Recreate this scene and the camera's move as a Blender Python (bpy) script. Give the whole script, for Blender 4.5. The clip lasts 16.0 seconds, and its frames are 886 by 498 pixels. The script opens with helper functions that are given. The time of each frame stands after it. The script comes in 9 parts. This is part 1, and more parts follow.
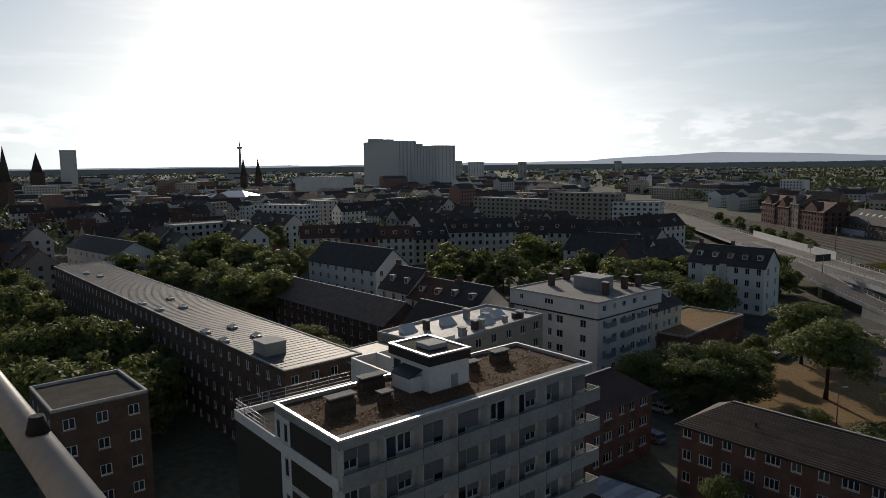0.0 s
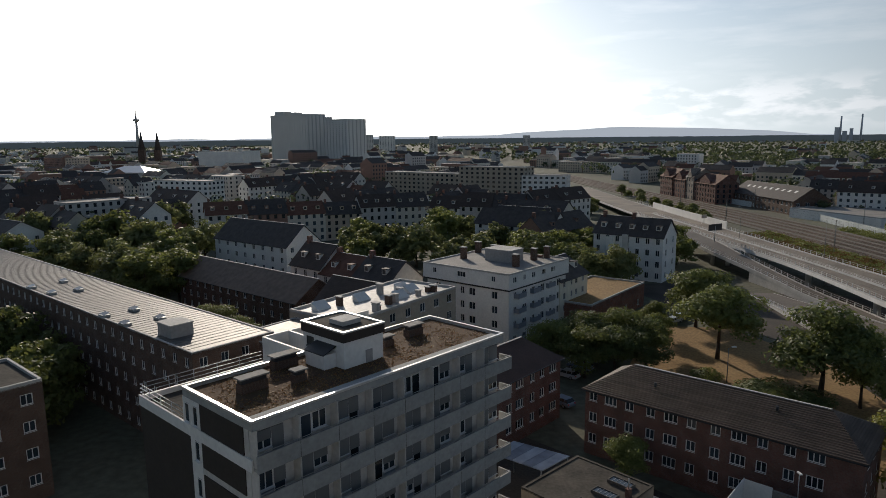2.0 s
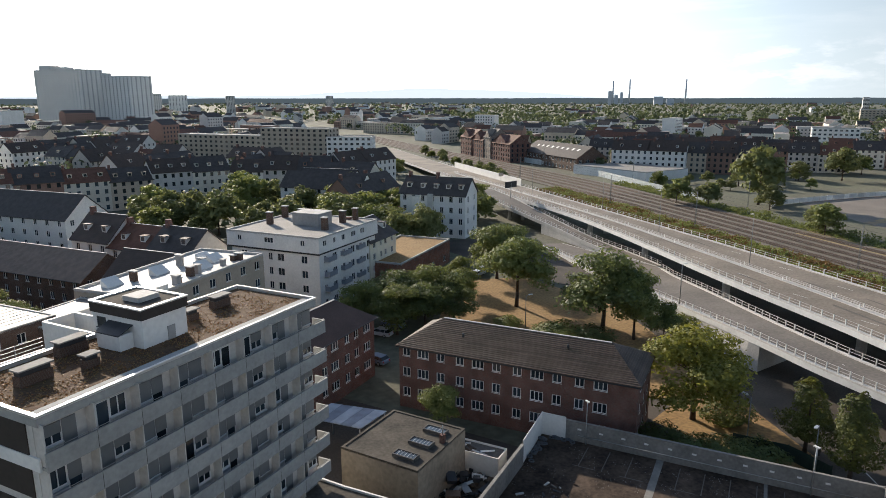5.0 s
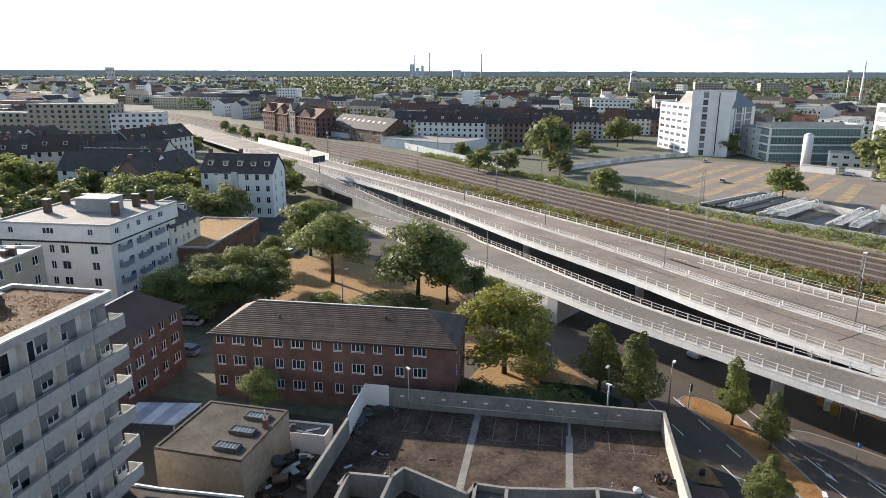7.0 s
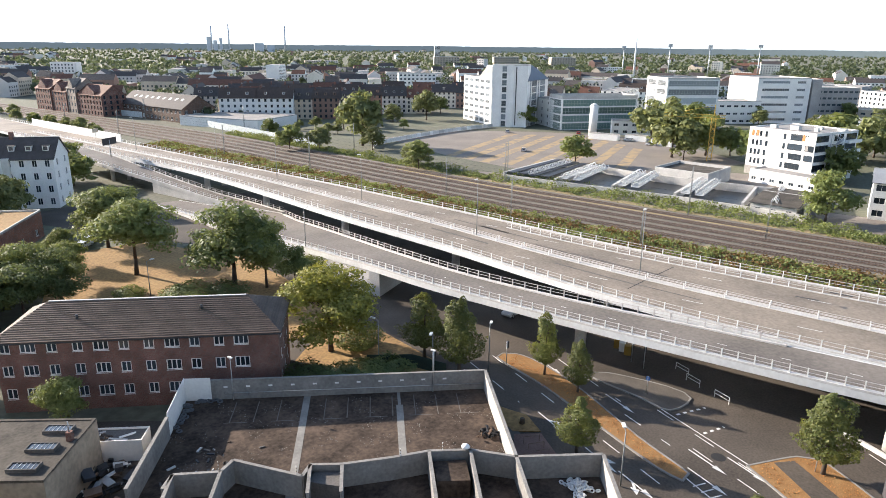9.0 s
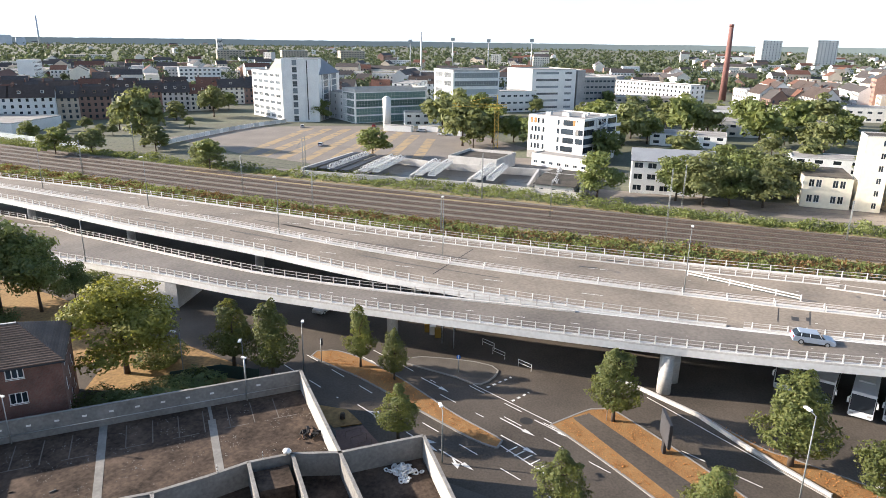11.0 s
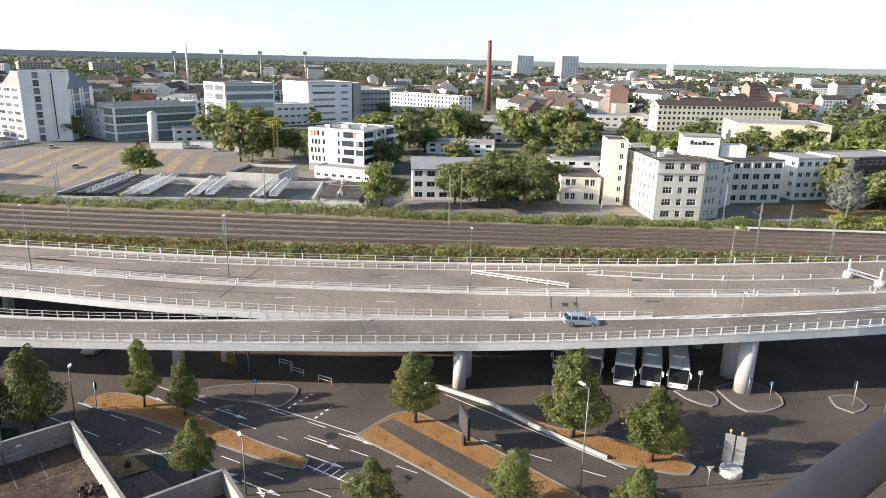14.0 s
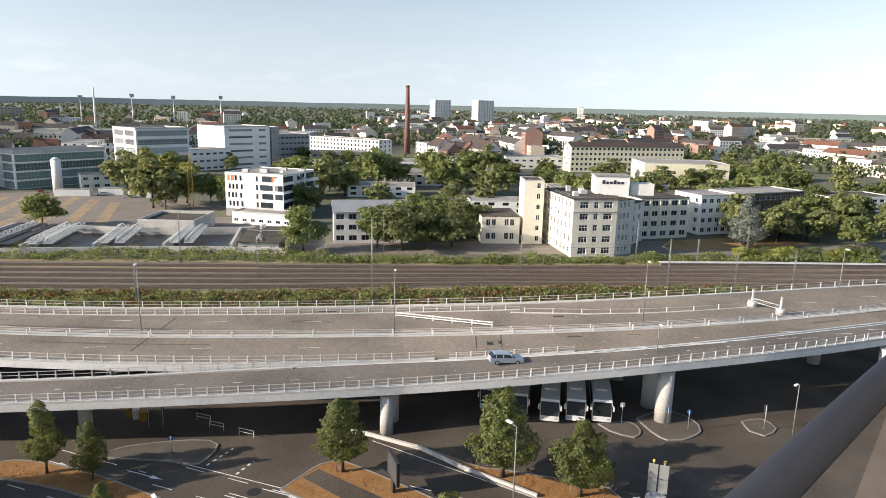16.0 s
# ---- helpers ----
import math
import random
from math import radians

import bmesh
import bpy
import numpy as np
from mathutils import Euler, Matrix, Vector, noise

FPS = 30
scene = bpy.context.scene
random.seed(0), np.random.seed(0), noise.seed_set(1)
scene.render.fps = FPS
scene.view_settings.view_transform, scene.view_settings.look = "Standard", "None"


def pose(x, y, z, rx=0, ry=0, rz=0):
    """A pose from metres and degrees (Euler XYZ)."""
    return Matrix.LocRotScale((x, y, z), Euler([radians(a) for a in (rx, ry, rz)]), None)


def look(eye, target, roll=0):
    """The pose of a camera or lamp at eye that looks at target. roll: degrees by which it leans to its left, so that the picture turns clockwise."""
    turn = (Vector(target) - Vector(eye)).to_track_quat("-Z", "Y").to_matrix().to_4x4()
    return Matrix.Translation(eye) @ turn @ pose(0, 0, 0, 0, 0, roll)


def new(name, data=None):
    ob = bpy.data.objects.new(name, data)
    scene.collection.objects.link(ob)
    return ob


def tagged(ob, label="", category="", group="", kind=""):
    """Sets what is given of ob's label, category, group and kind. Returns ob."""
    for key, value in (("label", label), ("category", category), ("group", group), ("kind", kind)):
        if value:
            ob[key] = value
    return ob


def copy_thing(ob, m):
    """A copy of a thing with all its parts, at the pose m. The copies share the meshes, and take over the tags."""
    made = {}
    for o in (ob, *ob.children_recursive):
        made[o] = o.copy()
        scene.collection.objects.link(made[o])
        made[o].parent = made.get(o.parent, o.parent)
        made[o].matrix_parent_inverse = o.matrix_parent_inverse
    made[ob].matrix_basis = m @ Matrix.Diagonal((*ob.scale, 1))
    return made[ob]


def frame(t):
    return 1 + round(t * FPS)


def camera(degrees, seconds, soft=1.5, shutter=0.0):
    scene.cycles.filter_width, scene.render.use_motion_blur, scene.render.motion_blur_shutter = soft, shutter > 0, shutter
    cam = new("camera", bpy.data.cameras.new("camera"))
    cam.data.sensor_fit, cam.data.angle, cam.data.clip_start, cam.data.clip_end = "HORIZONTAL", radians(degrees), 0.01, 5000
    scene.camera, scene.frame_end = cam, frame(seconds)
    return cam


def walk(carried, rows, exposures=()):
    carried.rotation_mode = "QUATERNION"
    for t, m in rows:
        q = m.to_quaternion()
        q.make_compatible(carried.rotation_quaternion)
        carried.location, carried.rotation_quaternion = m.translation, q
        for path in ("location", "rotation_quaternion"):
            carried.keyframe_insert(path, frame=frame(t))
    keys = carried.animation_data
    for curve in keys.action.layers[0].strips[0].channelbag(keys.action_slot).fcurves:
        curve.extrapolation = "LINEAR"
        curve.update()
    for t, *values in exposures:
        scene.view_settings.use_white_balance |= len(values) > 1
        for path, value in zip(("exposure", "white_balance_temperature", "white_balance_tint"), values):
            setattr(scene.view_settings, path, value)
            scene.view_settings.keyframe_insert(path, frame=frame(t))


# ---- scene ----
# camera: a hand-held pan from a high balcony
cam = camera(67.12, 16.0, soft=0.6)
EYE = 41.0
ROWS = [
    (0.0, 0.015, 0.013, 0.15, -7.16, 0.65),
    (0.5, 0.022, 0.020, -1.51, -7.73, 0.64),
    (1.0, 0.041, 0.037, -3.57, -8.28, 0.64),
    (1.5, 0.046, 0.042, -5.60, -8.88, 0.60),
    (2.0, 0.049, 0.044, -7.38, -9.42, 0.55),
    (2.5, 0.052, 0.047, -9.44, -10.00, 0.58),
    (3.0, 0.053, 0.048, -11.77, -10.57, 0.56),
    (3.2, 0.054, 0.049, -12.75, -10.79, 0.38),
    (5.3, 0.058, 0.052, -26.19, -13.15, 0.15),
    (5.5, 0.058, 0.052, -27.85, -13.36, 0.21),
    (6.0, 0.058, 0.053, -31.86, -13.86, 0.11),
    (6.5, 0.059, 0.054, -35.92, -14.41, 0.00),
    (7.0, 0.059, 0.054, -40.15, -14.94, -0.18),
    (7.5, 0.059, 0.054, -44.47, -15.44, -0.30),
    (8.0, 0.059, 0.054, -48.53, -15.94, -0.41),
    (8.5, 0.059, 0.054, -52.31, -16.44, -0.53),
    (9.0, 0.060, 0.055, -56.07, -16.92, -0.58),
    (9.5, 0.060, 0.055, -59.79, -17.38, -0.73),
    (10.0, 0.060, 0.055, -64.25, -17.37, -0.85),
    (10.2, 0.060, 0.055, -66.15, -17.36, -0.80),
    (12.3, 0.060, 0.055, -82.79, -17.04, -1.00),
    (12.5, 0.060, 0.055, -83.95, -17.05, -1.04),
    (13.0, 0.061, 0.055, -86.64, -16.97, -1.14),
    (13.5, 0.061, 0.055, -89.26, -16.50, -1.21),
    (14.0, 0.062, 0.056, -91.80, -15.90, -1.27),
    (14.5, 0.062, 0.056, -94.00, -15.32, -1.35),
    (15.0, 0.063, 0.057, -95.69, -14.49, -1.36),
    (15.5, 0.063, 0.057, -97.16, -13.15, -1.35),
    (16.0, 0.063, 0.057, -98.58, -12.17, -1.24),
]
EXPOSURES = [(0.0, -1.2, 6300, 11), (1.5, -0.9, 6300, 11), (3.2, -0.28, 6300, 11), (5.3, 0.57, 6300, 11), (7.0, 1.0, 6250, 12), (9.0, 1.38, 6200, 13), (12.5, 1.22, 6200, 13), (14.5, 1.03, 6300, 12), (16.0, 0.80, 6400, 12)]
walk(cam, [(t, pose(x, y, EYE, 90 + p, r, h)) for t, x, y, h, p, r in ROWS], EXPOSURES)

# ---- daylight: low morning sun a little left of the first view ----
SUN_AZ, SUN_EL = -7.5, 21.0          # degrees clockwise from +y, above the horizon
world = bpy.data.worlds.new("sky")
scene.world = world
world.use_nodes = True
wn, wl = world.node_tree.nodes, world.node_tree.links
wn.clear()
w_out = wn.new("ShaderNodeOutputWorld")
w_bg = wn.new("ShaderNodeBackground")
w_sky = wn.new("ShaderNodeTexSky")
w_sky.sky_type = 'NISHITA'
w_sky.sun_disc = False
w_sky.sun_elevation = radians(SUN_EL)
w_sky.sun_rotation = radians(SUN_AZ)
w_sky.altitude = 100
w_sky.air_density = 1.15
w_sky.dust_density = 0.75
w_sky.ozone_density = 1.0
# thin cloud: low banks near the horizon and long streaks above
w_tc = wn.new("ShaderNodeTexCoord")
w_sep = wn.new("ShaderNodeSeparateXYZ")
wl.new(w_tc.outputs["Generated"], w_sep.inputs[0])
# the sky a little above the horizon is carried down to it, as in hazy air
w_z2 = wn.new("ShaderNodeMath")
w_z2.operation = 'MULTIPLY_ADD'
wl.new(w_sep.outputs["Z"], w_z2.inputs[0])
wl.new(w_sep.outputs["Z"], w_z2.inputs[1])
w_z2.inputs[2].default_value = 0.022
w_zr = wn.new("ShaderNodeMath")
w_zr.operation = 'SQRT'
wl.new(w_z2.outputs[0], w_zr.inputs[0])
w_vec = wn.new("ShaderNodeCombineXYZ")
wl.new(w_sep.outputs["X"], w_vec.inputs["X"])
wl.new(w_sep.outputs["Y"], w_vec.inputs["Y"])
wl.new(w_zr.outputs[0], w_vec.inputs["Z"])
w_nrm = wn.new("ShaderNodeVectorMath")
w_nrm.operation = 'NORMALIZE'
wl.new(w_vec.outputs[0], w_nrm.inputs[0])
wl.new(w_nrm.outputs[0], w_sky.inputs["Vector"])
w_sd = wn.new("ShaderNodeVectorMath")            # how far a direction turns towards the sun's side
w_sd.operation = 'DOT_PRODUCT'
wl.new(w_tc.outputs["Generated"], w_sd.inputs[0])
w_sd.inputs[1].default_value = (math.sin(radians(SUN_AZ)), math.cos(radians(SUN_AZ)), 0)
w_side = wn.new("ShaderNodeMapRange")
w_side.interpolation_type = 'SMOOTHSTEP'
w_side.inputs["From Min"].default_value = 0.15
w_side.inputs["From Max"].default_value = 0.75
w_side.inputs["To Min"].default_value = 0.18
wl.new(w_sd.outputs["Value"], w_side.inputs["Value"])


def cloud_noise(scale, size, lo, hi, detail=7.0):
    """A cloud mask: stretched noise between two thresholds."""
    m_, n_, r_ = wn.new("ShaderNodeMapping"), wn.new("ShaderNodeTexNoise"), wn.new("ShaderNodeMapRange")
    m_.inputs["Scale"].default_value = scale
    wl.new(w_tc.outputs["Generated"], m_.inputs[0])
    n_.inputs["Scale"].default_value, n_.inputs["Detail"].default_value, n_.inputs["Roughness"].default_value = size, detail, 0.58
    wl.new(m_.outputs[0], n_.inputs["Vector"])
    r_.inputs["From Min"].default_value, r_.inputs["From Max"].default_value = lo, hi
    wl.new(n_.outputs["Fac"], r_.inputs["Value"])
    return r_.outputs[0]


def times(a, b):
    m_ = wn.new("ShaderNodeMath")
    m_.operation = 'MULTIPLY'
    for k_, v_ in enumerate((a, b)):
        if isinstance(v_, float):
            m_.inputs[k_].default_value = v_
        else:
            wl.new(v_, m_.inputs[k_])
    return m_.outputs[0]


def height_band(lo0, lo1, hi1, hi0):
    """1 between lo1 and hi1 of the direction's height, fading to 0 at lo0 and hi0."""
    out_ = []
    for a, b in ((lo0, lo1), (hi0, hi1)):
        r_ = wn.new("ShaderNodeMapRange")
        r_.inputs["From Min"].default_value, r_.inputs["From Max"].default_value = a, b
        wl.new(w_sep.outputs["Z"], r_.inputs["Value"])
        out_.append(r_.outputs[0])
    return times(*out_)


streaks = times(times(cloud_noise((1.0, 1.0, 7.0), 4.5, 0.50, 0.66), height_band(0.06, 0.10, 0.20, 0.32)), 0.4)
bank = times(cloud_noise((1.0, 1.0, 3.2), 15.0, 0.47, 0.60), height_band(0.004, 0.025, 0.055, 0.085))
w_any = wn.new("ShaderNodeMath")
w_any.operation = 'MAXIMUM'
wl.new(streaks, w_any.inputs[0])
wl.new(bank, w_any.inputs[1])
w_cloud = times(w_any.outputs[0], w_side.outputs[0])
w_hz = wn.new("ShaderNodeHueSaturation")        # hazy lower sky: paler, nearly colourless
w_hz.inputs["Saturation"].default_value = 0.45
w_hz.inputs["Value"].default_value = 1.2
wl.new(w_sky.outputs[0], w_hz.inputs["Color"])
w_band = wn.new("ShaderNodeMapRange")
w_band.inputs["From Min"].default_value = 0.30
w_band.inputs["From Max"].default_value = 0.02
wl.new(w_sep.outputs["Z"], w_band.inputs["Value"])
w_base = wn.new("ShaderNodeMixRGB")
wl.new(w_band.outputs[0], w_base.inputs["Fac"])
wl.new(w_sky.outputs[0], w_base.inputs[1])
wl.new(w_hz.outputs[0], w_base.inputs[2])
w_cl = wn.new("ShaderNodeHueSaturation")
w_cl.inputs["Saturation"].default_value = 0.35
w_cl.inputs["Value"].default_value = 1.22
wl.new(w_base.outputs[0], w_cl.inputs["Color"])
w_mix = wn.new("ShaderNodeMixRGB")
wl.new(w_cloud, w_mix.inputs["Fac"])
wl.new(w_base.outputs[0], w_mix.inputs[1])
wl.new(w_cl.outputs[0], w_mix.inputs[2])
w_bg.inputs["Strength"].default_value = 0.097
w_glow = wn.new("ShaderNodeMapRange")            # sunlit haze: the low sky brightens towards the sun
w_glow.interpolation_type = 'SMOOTHSTEP'
w_glow.inputs["From Min"].default_value = 0.4
w_glow.inputs["From Max"].default_value = 1.0
wl.new(w_sd.outputs["Value"], w_glow.inputs["Value"])
w_lum = wn.new("ShaderNodeMath")
w_lum.operation = 'MULTIPLY_ADD'
wl.new(w_glow.outputs[0], w_lum.inputs[0])
w_lum.inputs[1].default_value = 0.85
w_lum.inputs[2].default_value = 1.0
w_bright = wn.new("ShaderNodeVectorMath")
w_bright.operation = 'SCALE'
wl.new(w_mix.outputs[0], w_bright.inputs[0])
wl.new(w_lum.outputs[0], w_bright.inputs["Scale"])
wl.new(w_bright.outputs[0], w_bg.inputs["Color"])
wl.new(w_bg.outputs[0], w_out.inputs["Surface"])

sun = new("sun", bpy.data.lights.new("sun", 'SUN'))
sun.data.energy, sun.data.angle, sun.data.color = 5.0, radians(0.6), (1.0, 0.87, 0.70)
sun_from = Vector((math.sin(radians(SUN_AZ)) * math.cos(radians(SUN_EL)), math.cos(radians(SUN_AZ)) * math.cos(radians(SUN_EL)), math.sin(radians(SUN_EL))))
sun.matrix_world = look(sun_from * 300, (0, 0, 0))

# ---- materials ----
MATS = {}


def nodes_of(name):
    m = bpy.data.materials.new(name)
    m.use_nodes = True
    n, l = m.node_tree.nodes, m.node_tree.links
    return m, n, l, n["Principled BSDF"]


def mat(name, colour, rough=0.8, var=0.25, fine=6.0, coarse=0.25, bump=0.15, metal=0.0, per_object=0.0, spec=0.4, tint=None):
    """A weathered surface: grain and stains at two scales in metres, a little relief."""
    if name in MATS:
        return MATS[name]
    m, n, l, b = nodes_of(name)
    pos = n.new("ShaderNodeNewGeometry").outputs["Position"]
    f1, f2 = n.new("ShaderNodeTexNoise"), n.new("ShaderNodeTexNoise")
    for f, s, d in ((f1, fine, 6.0), (f2, coarse, 4.0)):
        f.inputs["Scale"].default_value, f.inputs["Detail"].default_value = s, d
        l.new(pos, f.inputs["Vector"])
    mix = n.new("ShaderNodeMath")
    mix.operation = 'ADD'
    l.new(f1.outputs["Fac"], mix.inputs[0])
    l.new(f2.outputs["Fac"], mix.inputs[1])
    ramp = n.new("ShaderNodeMapRange")
    ramp.inputs["From Min"].default_value, ramp.inputs["From Max"].default_value = 0.65, 1.35
    ramp.inputs["To Min"].default_value, ramp.inputs["To Max"].default_value = 1 - var, 1 + var
    l.new(mix.outputs[0], ramp.inputs["Value"])
    val = ramp.outputs[0]
    if per_object:
        oi = n.new("ShaderNodeObjectInfo")
        r2 = n.new("ShaderNodeMapRange")
        r2.inputs["To Min"].default_value, r2.inputs["To Max"].default_value = 1 - per_object, 1 + per_object
        l.new(oi.outputs["Random"], r2.inputs["Value"])
        mm = n.new("ShaderNodeMath")
        mm.operation = 'MULTIPLY'
        l.new(val, mm.inputs[0])
        l.new(r2.outputs[0], mm.inputs[1])
        val = mm.outputs[0]
    c = n.new("ShaderNodeMixRGB")
    c.inputs[1].default_value = (*colour, 1)
    c.inputs[2].default_value = (*(tint or colour), 1)
    l.new(f2.outputs["Fac"], c.inputs["Fac"])
    v = n.new("ShaderNodeVectorMath")
    v.operation = 'SCALE'
    l.new(c.outputs[0], v.inputs[0])
    l.new(val, v.inputs["Scale"])
    l.new(v.outputs[0], b.inputs["Base Color"])
    b.inputs["Roughness"].default_value, b.inputs["Metallic"].default_value = rough, metal
    b.inputs["Specular IOR Level"].default_value = spec
    if bump:
        bp = n.new("ShaderNodeBump")
        bp.inputs["Strength"].default_value, bp.inputs["Distance"].default_value = bump, 0.02
        l.new(f1.outputs["Fac"], bp.inputs["Height"])
        l.new(bp.outputs[0], b.inputs["Normal"])
    MATS[name] = m
    return m


def wall_coords(n, l):
    """Along-the-wall and upward metres for walls square to their own axes."""
    tc = n.new("ShaderNodeTexCoord")
    sp, add, cb = n.new("ShaderNodeSeparateXYZ"), n.new("ShaderNodeMath"), n.new("ShaderNodeCombineXYZ")
    l.new(tc.outputs["Object"], sp.inputs[0])
    l.new(sp.outputs["X"], add.inputs[0])
    l.new(sp.outputs["Y"], add.inputs[1])
    l.new(add.outputs[0], cb.inputs["X"])
    l.new(sp.outputs["Z"], cb.inputs["Y"])
    return cb.outputs[0]


def brick_mat(name, a, b_, mortar, scale=1.0):
    m, n, l, b = nodes_of(name)
    br = n.new("ShaderNodeTexBrick")
    br.inputs["Color1"].default_value, br.inputs["Color2"].default_value, br.inputs["Mortar"].default_value = (*a, 1), (*b_, 1), (*mortar, 1)
    br.inputs["Scale"].default_value = 1.0
    br.inputs["Brick Width"].default_value, br.inputs["Row Height"].default_value, br.inputs["Mortar Size"].default_value = 0.25 * scale, 0.083 * scale, 0.008 * scale
    vec = wall_coords(n, l)
    l.new(vec, br.inputs["Vector"])
    no = n.new("ShaderNodeTexNoise")
    no.inputs["Scale"].default_value, no.inputs["Detail"].default_value = 0.5, 6
    l.new(vec, no.inputs["Vector"])
    mr = n.new("ShaderNodeMapRange")
    mr.inputs["From Min"].default_value, mr.inputs["From Max"].default_value = 0.3, 0.7
    mr.inputs["To Min"].default_value, mr.inputs["To Max"].default_value = 0.7, 1.25
    l.new(no.outputs["Fac"], mr.inputs["Value"])
    v = n.new("ShaderNodeVectorMath")
    v.operation = 'SCALE'
    l.new(br.outputs["Color"], v.inputs[0])
    l.new(mr.outputs[0], v.inputs["Scale"])
    l.new(v.outputs[0], b.inputs["Base Color"])
    b.inputs["Roughness"].default_value = 0.9
    MATS[name] = m
    return m


def ribbed_mat(name, colour, pitch, rough=0.6, metal=0.0, axis="X", var=0.2, strength=0.6, spec=0.5):
    """Ribs or tile courses as fine relief across one of the object's own axes."""
    m, n, l, b = nodes_of(name)
    tc = n.new("ShaderNodeTexCoord")
    wv = n.new("ShaderNodeTexWave")
    wv.wave_type, wv.bands_direction, wv.wave_profile = 'BANDS', axis, 'SAW'
    wv.inputs["Scale"].default_value = 0.314 / pitch
    wv.inputs["Distortion"].default_value = 0.0
    l.new(tc.outputs["Object"], wv.inputs["Vector"])
    no = n.new("ShaderNodeTexNoise")
    no.inputs["Scale"].default_value, no.inputs["Detail"].default_value = 0.8, 8
    l.new(tc.outputs["Object"], no.inputs["Vector"])
    mr = n.new("ShaderNodeMapRange")
    mr.inputs["From Min"].default_value, mr.inputs["From Max"].default_value = 0.3, 0.7
    mr.inputs["To Min"].default_value, mr.inputs["To Max"].default_value = 1 - var, 1 + var
    l.new(no.outputs["Fac"], mr.inputs["Value"])
    v = n.new("ShaderNodeVectorMath")
    v.operation = 'SCALE'
    v.inputs[0].default_value = colour
    l.new(mr.outputs[0], v.inputs["Scale"])
    l.new(v.outputs[0], b.inputs["Base Color"])
    b.inputs["Roughness"].default_value, b.inputs["Metallic"].default_value = rough, metal
    b.inputs["Specular IOR Level"].default_value = spec
    bp = n.new("ShaderNodeBump")
    bp.inputs["Strength"].default_value, bp.inputs["Distance"].default_value = strength, 0.04
    l.new(wv.outputs["Fac"], bp.inputs["Height"])
    l.new(bp.outputs[0], b.inputs["Normal"])
    MATS[name] = m
    return m


def glass_mat(name, colour=(0.03, 0.04, 0.05), rough=0.06):
    m, n, l, b = nodes_of(name)
    oi = n.new("ShaderNodeObjectInfo")
    mr = n.new("ShaderNodeMapRange")
    mr.inputs["To Min"].default_value, mr.inputs["To Max"].default_value = 0.5, 1.8
    l.new(oi.outputs["Random"], mr.inputs["Value"])
    v = n.new("ShaderNodeVectorMath")
    v.operation = 'SCALE'
    v.inputs[0].default_value = colour
    l.new(mr.outputs[0], v.inputs["Scale"])
    l.new(v.outputs[0], b.inputs["Base Color"])
    b.inputs["Roughness"].default_value = rough
    b.inputs["Specular IOR Level"].default_value = 0.6
    MATS[name] = m
    return m


def leaf_mat(name, a, b_, back):
    m, n, l, b = nodes_of(name)
    ri = n.new("ShaderNodeNewGeometry")
    oi = n.new("ShaderNodeObjectInfo")
    c = n.new("ShaderNodeMixRGB")
    c.inputs[1].default_value, c.inputs[2].default_value = (*a, 1), (*b_, 1)
    l.new(ri.outputs["Random Per Island"], c.inputs["Fac"])
    mr = n.new("ShaderNodeMapRange")
    mr.inputs["To Min"].default_value, mr.inputs["To Max"].default_value = 0.75, 1.25
    l.new(oi.outputs["Random"], mr.inputs["Value"])
    v = n.new("ShaderNodeVectorMath")
    v.operation = 'SCALE'
    l.new(c.outputs[0], v.inputs[0])
    l.new(mr.outputs[0], v.inputs["Scale"])
    l.new(v.outputs[0], b.inputs["Base Color"])
    b.inputs["Roughness"].default_value = 0.6
    b.inputs["Specular IOR Level"].default_value = 0.25
    tr = n.new("ShaderNodeBsdfTranslucent")
    tr.inputs["Color"].default_value = (*back, 1)
    ms = n.new("ShaderNodeMixShader")
    ms.inputs["Fac"].default_value = 0.26
    l.new(b.outputs[0], ms.inputs[1])
    l.new(tr.outputs[0], ms.inputs[2])
    l.new(ms.outputs[0], n["Material Output"].inputs["Surface"])
    MATS[name] = m
    return m


asphalt = mat("asphalt", (0.064, 0.054, 0.044), 0.85, 0.38, 4.0, 0.12, 0.25, tint=(0.092, 0.077, 0.063), spec=.25)
asphalt_light = mat("deck_asphalt", (0.178, 0.150, 0.120), 0.8, 0.34, 2.2, 0.10, 0.3, tint=(0.220, 0.184, 0.144))
concrete = mat("concrete", (0.47, 0.455, 0.43), 0.8, 0.22, 4.0, 0.35, 0.15)
concrete_dark = mat("weathered_concrete", (0.098, 0.092, 0.086), 0.9, 0.35, 5.0, 0.4, 0.25)
white_paint = mat("white_paint", (0.72, 0.71, 0.68), 0.6, 0.10, 3.0, 0.3, 0.05)
road_paint = mat("road_paint", (0.62, 0.61, 0.58), 0.7, 0.30, 14.0, 1.0, 0.1)
asphalt_ramp = mat("ramp_asphalt", (0.120, 0.106, 0.092), 0.8, 0.34, 2.2, 0.10, 0.3, tint=(0.155, 0.135, 0.115))
paving = mat("paving", (0.095, 0.083, 0.070), 0.9, 0.25, 6.0, 0.5, 0.2)
kerb_stone = mat("kerb_stone", (0.22, 0.21, 0.195), 0.85, 0.2, 5.0, 0.5, 0.2)
litter = mat("dry_leaf_litter", (0.33, 0.15, 0.045), 0.95, 0.45, 7.0, 0.6, 0.5, tint=(0.17, 0.115, 0.05))
dry_grass = mat("dry_grass", (0.37, 0.215, 0.08), 0.95, 0.5, 2.0, 0.12, 0.5, tint=(0.17, 0.12, 0.055))
